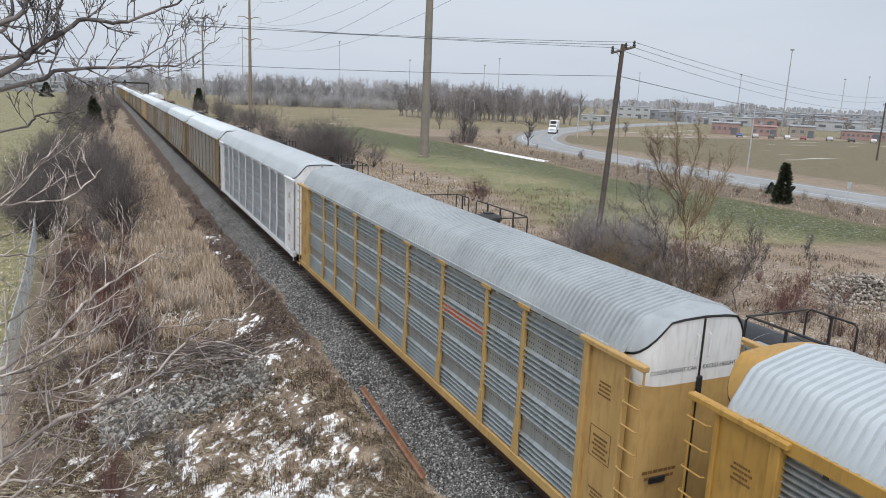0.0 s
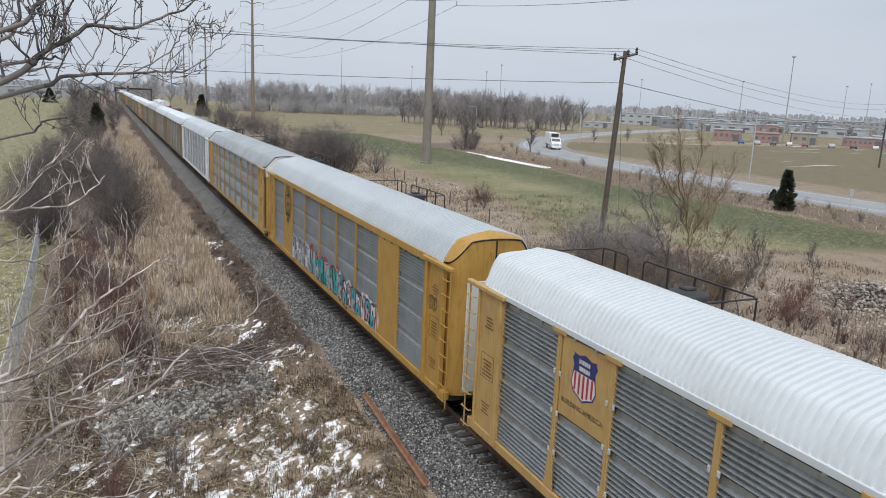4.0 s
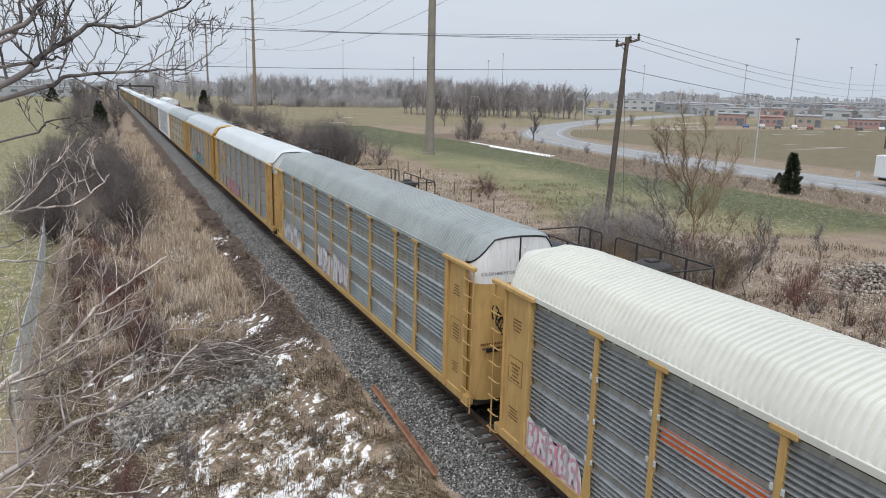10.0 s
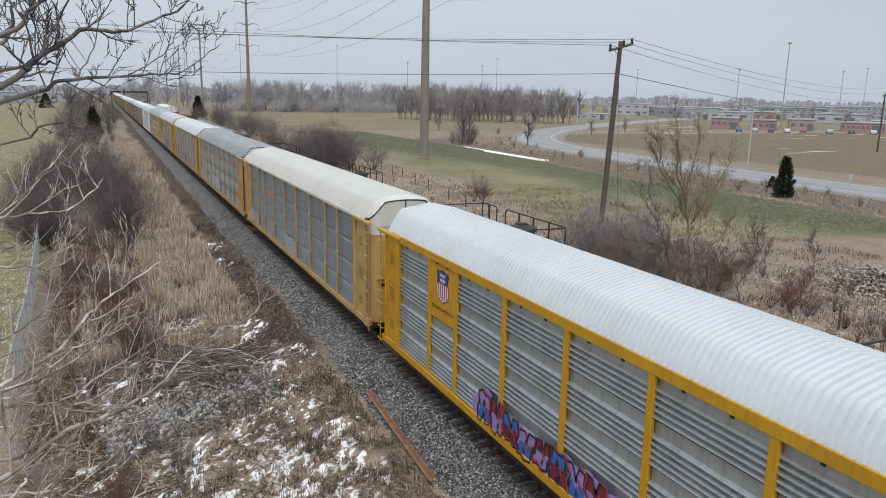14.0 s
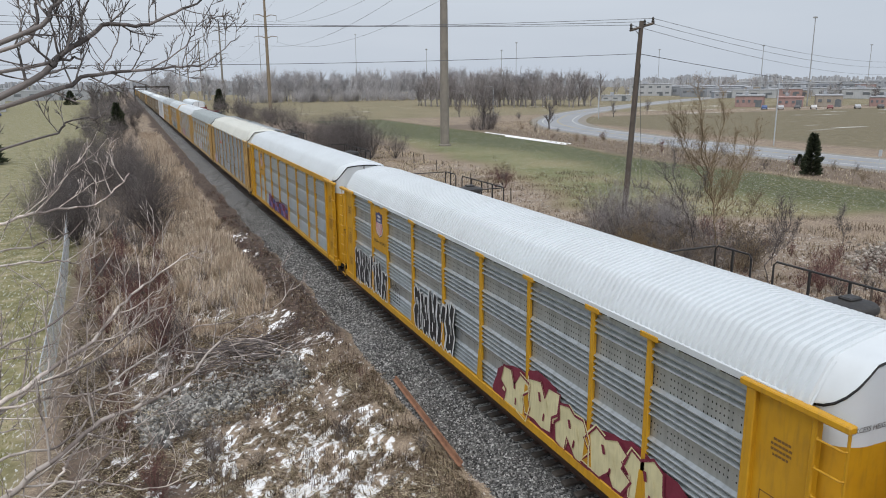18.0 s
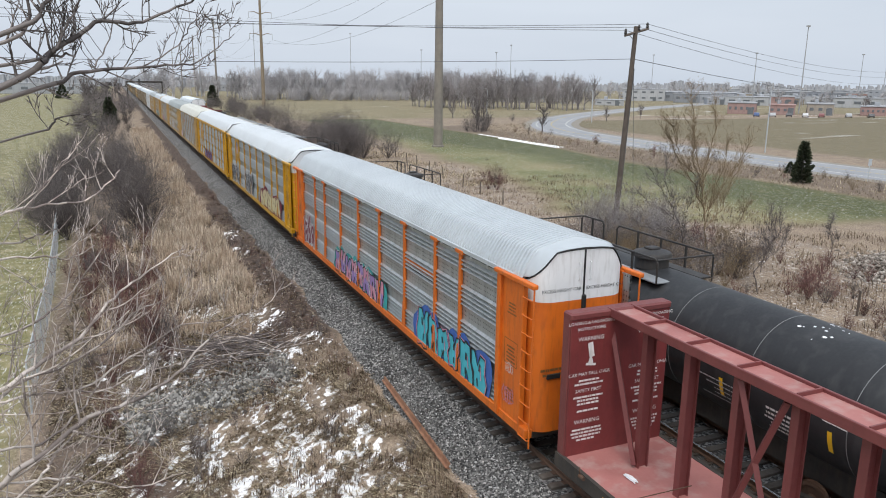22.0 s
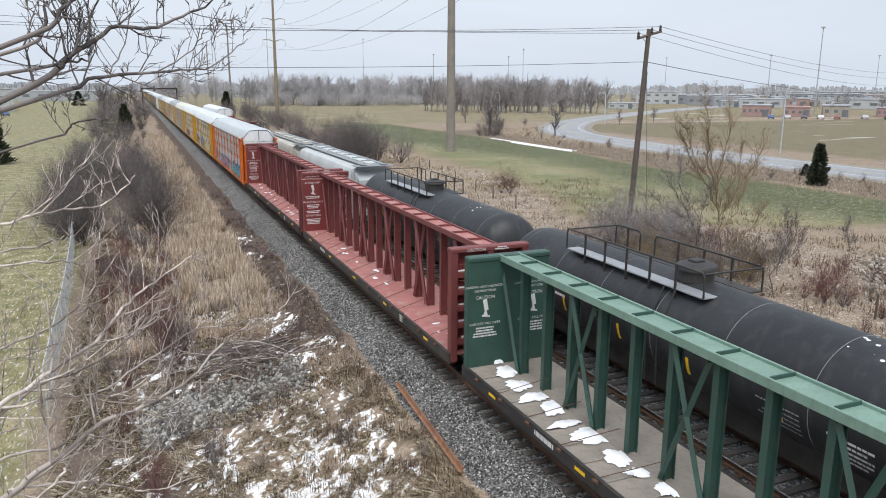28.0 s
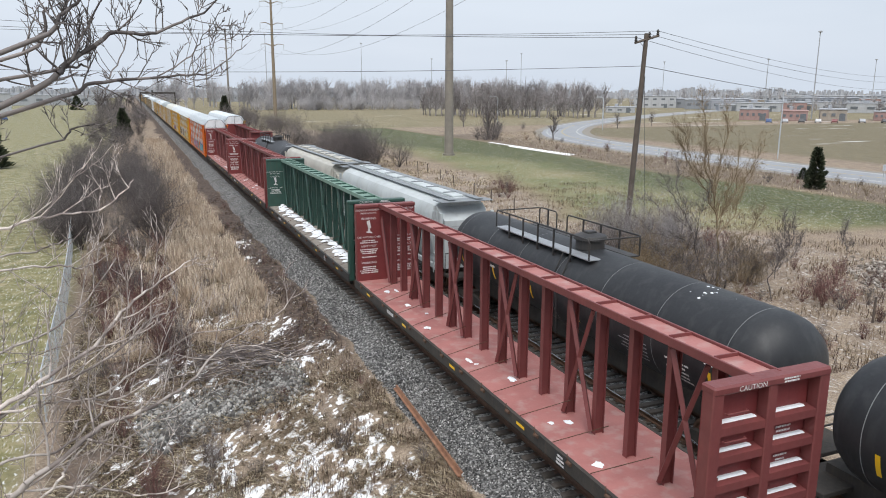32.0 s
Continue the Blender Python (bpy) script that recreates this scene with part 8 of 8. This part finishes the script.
# ---- far woods and buildings ----
def far_tree_mesh(seed, height):
    rnd = random.Random(seed)
    tw = Twigs()
    p, d = Vector((0, 0, 0)), Vector((0, 0, 1))
    for i in range(6):
        q = p + (d + Vector((rnd.gauss(0, 0.08), rnd.gauss(0, 0.08), 0))) * height * 0.13
        tw.add(p, q, 0.36 - 0.04 * i, 0.32 - 0.04 * i)
        if i > 0:
            for _ in range(4):
                a = rnd.uniform(0, 6.3)
                grow(tw, p.lerp(q, rnd.random()), (math.cos(a), math.sin(a), rnd.uniform(0.6, 1.4)), height * 0.3, 0.16, 2, rnd, 5, 0.1, 0.3, 0.55)
        p = q
    grow(tw, p, d, height * 0.25, 0.13, 2, rnd, 4, 0.1, 0.3, 0.55)
    return tw.mesh("tree")


def mixed(name, me, spots, material, label, category="bushes"):
    """Many far-off plants as one sheet of stuff."""
    rnd = random.Random(len(spots))
    v = np.empty(len(me.vertices) * 3)
    me.vertices.foreach_get("co", v)
    v = v.reshape(-1, 3)
    f = np.empty(len(me.loops), np.int32)
    me.loops.foreach_get("vertex_index", f)
    vs, fs = [], []
    for k, (x, y, s) in enumerate(spots):
        a = rnd.uniform(0, 6.3)
        c, n = math.cos(a) * s, math.sin(a) * s
        vs.append(np.stack([v[:, 0] * c - v[:, 1] * n + x, v[:, 0] * n + v[:, 1] * c + y, v[:, 2] * s + ground_height(x, y)], 1))
        fs.append(f + k * len(v))
    vs, fs = np.concatenate(vs), np.concatenate(fs)
    out = bpy.data.meshes.new(name)
    out.vertices.add(len(vs))
    out.vertices.foreach_set("co", vs.ravel())
    out.loops.add(len(fs))
    out.loops.foreach_set("vertex_index", fs)
    out.polygons.add(len(fs) // 4)
    out.polygons.foreach_set("loop_start", np.arange(0, len(fs), 4, dtype=np.int32))
    out.update(calc_edges=True)
    tagged(part(name, out, material, None), label, category, kind="stuff")


def build_woods():
    kinds = [far_tree_mesh(100 + i, 13) for i in range(5)]
    rnd = random.Random(55)

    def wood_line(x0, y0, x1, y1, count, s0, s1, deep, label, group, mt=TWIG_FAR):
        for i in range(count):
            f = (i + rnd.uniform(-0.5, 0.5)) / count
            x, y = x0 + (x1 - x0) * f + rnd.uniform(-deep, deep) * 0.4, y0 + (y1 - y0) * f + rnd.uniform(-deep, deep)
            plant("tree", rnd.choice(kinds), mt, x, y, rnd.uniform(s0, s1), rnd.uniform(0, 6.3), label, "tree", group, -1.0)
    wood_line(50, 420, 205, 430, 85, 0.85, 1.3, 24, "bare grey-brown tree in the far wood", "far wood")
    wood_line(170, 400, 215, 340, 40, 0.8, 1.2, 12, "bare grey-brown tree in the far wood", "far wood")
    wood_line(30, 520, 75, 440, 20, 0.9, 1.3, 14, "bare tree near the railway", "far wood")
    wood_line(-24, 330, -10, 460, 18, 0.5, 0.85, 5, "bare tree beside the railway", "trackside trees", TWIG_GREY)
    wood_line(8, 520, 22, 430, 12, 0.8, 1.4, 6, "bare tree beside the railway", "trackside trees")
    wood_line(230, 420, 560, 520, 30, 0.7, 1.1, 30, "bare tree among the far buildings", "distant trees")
    wood_line(250, 240, 420, 300, 14, 0.45, 0.7, 20, "bare tree among the buildings", "distant trees")
    for x, y, s in ((62.5, 149, 0.62), (64.5, 152, 0.5), (76, 143, 0.5), (88, 196, 0.5), (82, 205, 0.55), (120, 180, 0.35), (140, 190, 0.35), (262, 205, 0.55), (250, 196, 0.45)):
        plant("tree", rnd.choice(kinds), TWIG_GREY, x, y, s, rnd.uniform(0, 6.3), "bare tree by the road's bend", "tree", "trees by the bend", -1.0)
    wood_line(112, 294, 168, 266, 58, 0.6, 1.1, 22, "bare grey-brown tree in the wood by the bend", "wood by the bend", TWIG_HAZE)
    for x, y, size in ((61.5, 148, 0.9), (63, 147.5, 0.75), (64.5, 150, 0.95), (66, 151, 0.8), (60.2, 149, 0.6), (86, 190, 0.6), (92, 186, 0.5)):
        plant("bush", rnd.choice(THICKET), TWIG_GREY, x, y, size, rnd.uniform(0, 6.3), "leafless thicket at the field's corner", "bush", "bushes by the bend")
    spots = []
    for _ in range(150):
        f = rnd.random()
        spots.append((45 + 165 * f, 402 - 60 * max(0, f - 0.75) * 4 + rnd.uniform(-8, 6), rnd.uniform(0.9, 1.6)))
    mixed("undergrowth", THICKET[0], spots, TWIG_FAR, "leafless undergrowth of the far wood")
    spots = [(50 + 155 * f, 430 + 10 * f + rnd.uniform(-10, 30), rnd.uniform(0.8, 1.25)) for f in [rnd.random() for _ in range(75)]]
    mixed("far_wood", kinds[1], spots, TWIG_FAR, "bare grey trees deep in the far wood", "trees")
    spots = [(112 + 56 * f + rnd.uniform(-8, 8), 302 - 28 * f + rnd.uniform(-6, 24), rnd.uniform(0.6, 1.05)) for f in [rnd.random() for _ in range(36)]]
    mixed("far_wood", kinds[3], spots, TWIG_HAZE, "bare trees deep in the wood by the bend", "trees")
    # a band of woodland on the skyline, with haze put into its grey
    m = islands("hazed_skyline_woods", [(0.0, (0.30, 0.31, 0.33)), (1.0, (0.38, 0.39, 0.41))])
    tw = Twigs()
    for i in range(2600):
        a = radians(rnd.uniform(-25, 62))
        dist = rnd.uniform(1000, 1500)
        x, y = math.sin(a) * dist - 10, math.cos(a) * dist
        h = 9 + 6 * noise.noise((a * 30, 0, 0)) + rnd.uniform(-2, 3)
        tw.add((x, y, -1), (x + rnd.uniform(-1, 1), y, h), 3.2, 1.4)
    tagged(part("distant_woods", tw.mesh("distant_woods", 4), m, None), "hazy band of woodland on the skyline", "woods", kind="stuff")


build_woods()


def trackside_wood():
    rnd = random.Random(8)
    mixed("undergrowth", THICKET[1], [(rnd.uniform(-22, -7), rnd.uniform(210, 420), rnd.uniform(0.8, 1.4)) for _ in range(40)], TWIG_GREY, "leafless bushes far along the railway")


trackside_wood()
# Haze is put into the walls: brick paled towards pink, white greyed.
BRICK_RED = surf("hazed_red_brick", (0.38, 0.255, 0.235), (0.33, 0.225, 0.21), 0.85, scale=0.4)
WALL_GREY = surf("pale_grey_cladding", (0.38, 0.395, 0.42), (0.34, 0.355, 0.38), 0.7, scale=0.2)
WALL_DARK = surf("slate_grey_cladding", (0.27, 0.285, 0.31), (0.24, 0.255, 0.28), 0.7, scale=0.2)
WALL_WHITE = surf("white_cladding", (0.46, 0.47, 0.485), (0.41, 0.42, 0.435), 0.7, scale=0.2)
WALL_TAN = surf("tan_cladding", (0.36, 0.32, 0.27), (0.31, 0.275, 0.235), 0.8, scale=0.2)


def building(x, y, w, d, h, wall, turn, label, bays=6, storeys=1, band=None, windows=True):
    """A flat-roofed commercial block with a parapet, windows on its near face, and rooftop plant."""
    b = thing("building", label, "building", pose(x, y, -1.0, 0, 0, turn), "distant buildings")
    h *= 0.8
    part("wall", Geo().cbox(-w / 2, w / 2, 0, d, 0, h, 0.1), wall, b)
    part("roof", Geo().cbox(-w / 2 - 0.2, w / 2 + 0.2, -0.2, d + 0.2, h, h + 0.5, 0.1), band or WALL_GREY, b)
    part("roof_unit", Geo().cbox(-w * 0.2, -w * 0.08, d * 0.4, d * 0.6, h + 0.5, h + 1.8, 0.1), WALL_GREY, b)
    if windows:
        pitch, sh = w / bays, h / storeys
        for s in range(storeys):
            for i in range(bays):
                cx = -w / 2 + pitch * (i + 0.5)
                win = part("window", Geo().cbox(cx - pitch * 0.25, cx + pitch * 0.25, -0.08, 0.05, s * sh + sh * 0.4, s * sh + sh * 0.72, 0.03), wall, b)
                part("pane", Geo().box(cx - pitch * 0.22, cx + pitch * 0.22, -0.1, -0.085, s * sh + sh * 0.42, s * sh + sh * 0.70), GLASS_FAR, win)
    part("door", Geo().cbox(w * 0.22, w * 0.22 + 2.0, -0.12, 0.0, 0, 2.6, 0.04), GLASS_FAR, b)


def build_town():
    building(206, 214, 10, 12, 5.0, BRICK_RED, -48, "low red-brick commercial building", 5)
    building(218, 206, 9, 12, 4.2, BRICK_RED, -48, "low red-brick shop row", 4, band=BRICK_RED)
    building(231, 200, 9, 12, 5.0, WALL_TAN, -48, "low tan commercial building with tall entrance", 3)
    building(252, 190, 15, 14, 4.0, BRICK_RED, -52, "long low red-brick commercial building", 9)
    building(280, 196, 18, 16, 4.4, WALL_DARK, -52, "slate-grey commercial building beyond the field", 8)
    building(330, 372, 44, 30, 7.0, WALL_DARK, -42, "slate-grey warehouse in the distance", 9, 1)
    building(300, 390, 26, 20, 9.0, WALL_WHITE, -40, "white commercial building in the distance", 5, 2)
    building(410, 360, 46, 30, 8.0, WALL_DARK, -48, "dark office block in the distance", 12, 2)
    building(470, 330, 50, 30, 10.0, WALL_GREY, -55, "grey office block in the distance", 14, 3)
    building(250, 430, 50, 30, 7.0, WALL_GREY, -35, "pale warehouse in the distance", 8)
    building(560, 520, 90, 40, 8.0, WALL_GREY, -48, "long pale warehouse on the skyline", 16)
    building(640, 480, 80, 40, 8.0, WALL_DARK, -55, "long dark warehouse on the skyline", 16)
    building(215, 310, 14, 9, 3.2, WALL_WHITE, -40, "white trailer-like shed by the road", 3)
    building(146, 492, 16, 12, 12.0, WALL_DARK, -15, "tall slate-blue block behind the trees", 3, 3)
    building(150, 494, 8, 10, 17.0, WALL_GREY, -15, "grey tower of a block behind the trees", 2, 4)
    building(90, 700, 60, 40, 7.0, WALL_GREY, 0, "long white warehouse behind the wood", 18)
    building(230, 700, 80, 40, 7.0, WALL_GREY, -10, "long grey warehouse behind the wood", 14)
    building(-92, 330, 80, 40, 11.0, WALL_WHITE, 20, "large pale commercial building beyond the lawn", 8)
    building(-70, 560, 90, 30, 8.0, WALL_GREY, 5, "low grey building in the distance", 10)
    # a car park's vehicles, far off
    rnd = random.Random(12)
    for k in range(44):
        a, dist = radians(rnd.uniform(37, 54)), rnd.uniform(430, 720)
        wall, tone = rnd.choice(((WALL_GREY, "grey"), (WALL_DARK, "slate"), (WALL_WHITE, "white"), (WALL_TAN, "tan"), (BRICK_RED, "red-brick"), (WALL_GREY, "grey")))
        building(math.sin(a) * dist - 10, math.cos(a) * dist, rnd.uniform(8, 24), 12, rnd.uniform(3.2, 6.5), wall, -math.degrees(a) + rnd.uniform(-15, 15), "low " + tone + " commercial building in the distance", 3)
    body = Geo().prism([(-2.2, 0.35), (-2.2, 0.85), (-1.3, 0.95), (-0.8, 1.42), (0.9, 1.42), (1.5, 0.95), (2.2, 0.85), (2.2, 0.35)], -0.88, 0.88, "x").mesh("body")
    paints = [surf("car_paint_" + k, c, rough=0.35) for k, c in (("silver", (0.45, 0.46, 0.48)), ("black", (0.1, 0.1, 0.105)), ("white", (0.6, 0.6, 0.6)), ("red", (0.25, 0.1, 0.1)), ("blue", (0.08, 0.13, 0.28)))]
    tyre = Geo().lathe([(0.15, -0.1), (0.33, -0.1), (0.33, 0.1), (0.15, 0.1)], 12, "x").mesh("wheel")
    spots = [(226 + 6 * i, 184 - 4.2 * i, -50) for i in range(9)] + [(195 + 5 * i, 196 - 2.5 * i, -50) for i in range(5)] + [(-52, 300, 20), (-57, 305, 25), (-60, 296, 10), (-66, 300, 15)]
    for k, (x, y, turn) in enumerate(spots):
        car = thing("car", "parked car seen far off", "car", pose(x, y, -1.0, 0, 0, turn + rnd.uniform(-6, 6)), "parked cars")
        part("body", body, paints[k % 5] if k < 14 else paints[4], car)
        part("window", Geo().box(-0.895, 0.895, -0.7, 0.8, 0.98, 1.36), GLASS_DARK, car)
        for wx in (-0.85, 0.85):
            for wy in (-1.4, 1.4):
                part("wheel", tyre, SEAL_BLACK, car, m=pose(wx, wy, 0.33))
    # signal bridge over the tracks
    gantry = thing("signal_bridge", "steel signal bridge over the far tracks", "signal bridge", pose(0, 398, 0))
    for x in (-5.5, 10.5):
        part("post", Geo().cbox(x - 0.25, x + 0.25, -0.25, 0.25, -1.0, 8.2, 0.03), UNDER, gantry)
    part("beam", Geo().cbox(-5.8, 10.8, -0.4, 0.4, 7.6, 8.4, 0.03), UNDER, gantry)
    part("signal_head", Geo().cbox(-0.4, 0.4, -0.55, -0.4, 6.6, 9.3, 0.03), BLACK, gantry)


build_town()


# ---- the white box truck on the road ----
def box_truck():
    """Front towards -y, origin on the road below its rear axle."""
    truck = thing("box_truck", "white refrigerated box truck driving on the road", "truck")
    part("cargo_box", Geo().cbox(-1.25, 1.25, -4.9, 2.4, 1.15, 3.85, 0.06), TRUCK_WHITE, truck)
    part("box_rail", Geo().cbox(-1.27, 1.27, -4.92, 2.42, 1.05, 1.2, 0.02), FENCE_STEEL, truck)
    part("rear_door", Geo().cbox(-1.1, 1.1, 2.4, 2.44, 1.3, 3.7, 0.02), TRUCK_WHITE, truck)
    part("cooling_unit", Geo().cbox(-0.85, 0.85, -5.5, -4.9, 2.95, 3.75, 0.12), BLACK, truck, "dark refrigeration unit")
    cab = part("cab", Geo().prism([(-5.1, 0.75), (-5.1, 2.75), (-5.55, 2.8), (-6.55, 2.65), (-6.95, 1.85), (-8.15, 1.65), (-8.35, 1.35), (-8.35, 0.75)], -1.15, 1.15, "x"), TRUCK_WHITE, truck)
    part("windscreen", Geo().add([(-1.0, -6.57, 2.58), (1.0, -6.57, 2.58), (1.02, -6.93, 1.92), (-1.02, -6.93, 1.92)], [(0, 1, 2, 3)]), GLASS_DARK, cab, m=pose(0, -0.012, 0.006))
    for x in (-1.156, 1.156):
        part("side_window", Geo().add([(x, -5.5, 2.5), (x, -6.45, 2.45), (x, -6.75, 1.95), (x, -5.5, 1.9)], [(0, 1, 2, 3)]), GLASS_DARK, cab)
        part("mirror", Geo().cbox(x * 1.12 - 0.06, x * 1.12 + 0.06, -6.9, -6.75, 1.9, 2.4, 0.02), BLACK, cab)
        part("headlight", Geo().cbox(x * 0.8 - 0.14, x * 0.8 + 0.14, -8.38, -8.34, 1.05, 1.25, 0.02), FENCE_STEEL, cab)
    part("grille", Geo().cbox(-0.6, 0.6, -8.38, -8.34, 0.95, 1.5, 0.02), FENCE_STEEL, cab)
    part("bumper", Geo().cbox(-1.15, 1.15, -8.5, -8.3, 0.45, 0.78, 0.05), TRUCK_WHITE, truck)
    part("chassis", Geo().box(-0.5, 0.5, -8.0, 2.2, 0.65, 1.0), UNDER, truck)
    for y in (-7.2, 0.0, ):
        for x in (-1.0, 1.0):
            w = part("wheel", shared("truck_wheel", lambda: Geo().lathe([(0.2, -0.16), (0.46, -0.16), (0.52, -0.1), (0.52, 0.1), (0.46, 0.16), (0.2, 0.16)], 20, "x").mesh("wheel", 40)), SEAL_BLACK, truck, m=pose(x, y, 0.52))
            part("rim", shared("truck_rim", lambda: Geo().lathe([(0.05, -0.17), (0.28, -0.165), (0.28, 0.165), (0.05, 0.17)], 16, "x").mesh("rim", 40)), TRUCK_WHITE, w)
    part("fuel_tank", Geo().tube([(-0.85, -4.6, 0.75), (-0.85, -3.4, 0.75)], 0.28, 12), FENCE_STEEL, truck)
    part("mudguard", Geo().cbox(-1.15, -0.8, 0.65, 0.7, 0.3, 1.0, 0.01), BLACK, truck)
    return truck


TRUCK = box_truck()
TRUCK_PATH = [(0, 117.5, 196.5), (1.5, 107.0, 183.0), (3, 97.2, 168.5), (4.3, 89.0, 153.8), (5.6, 83.6, 134.0), (6, 82.6, 127.6), (7, 80.6, 111.5), (8, 79.9, 94.5), (9, 79.4, 77.5), (10, 79.4, 60.5), (12, 79.8, 26.0),
              (16, 79.8, -42), (32, 79.8, -314)]


def truck_rows():
    rows = []
    for i, (t, x, y) in enumerate(TRUCK_PATH):
        xa, ya = TRUCK_PATH[max(i - 1, 0)][1:]
        xb, yb = TRUCK_PATH[min(i + 1, len(TRUCK_PATH) - 1)][1:]
        d = Vector((xb - xa, yb - ya))
        rows.append((t, pose(x, y, -0.86, 0, 0, math.degrees(math.atan2(d.x, -d.y)))))
    return rows


TRUCK_ROWS = truck_rows()


def motions():
    for car, train, offset in CARS:
        walk(car, car_rows(train, offset))
    walk(TRUCK, TRUCK_ROWS)


motions()
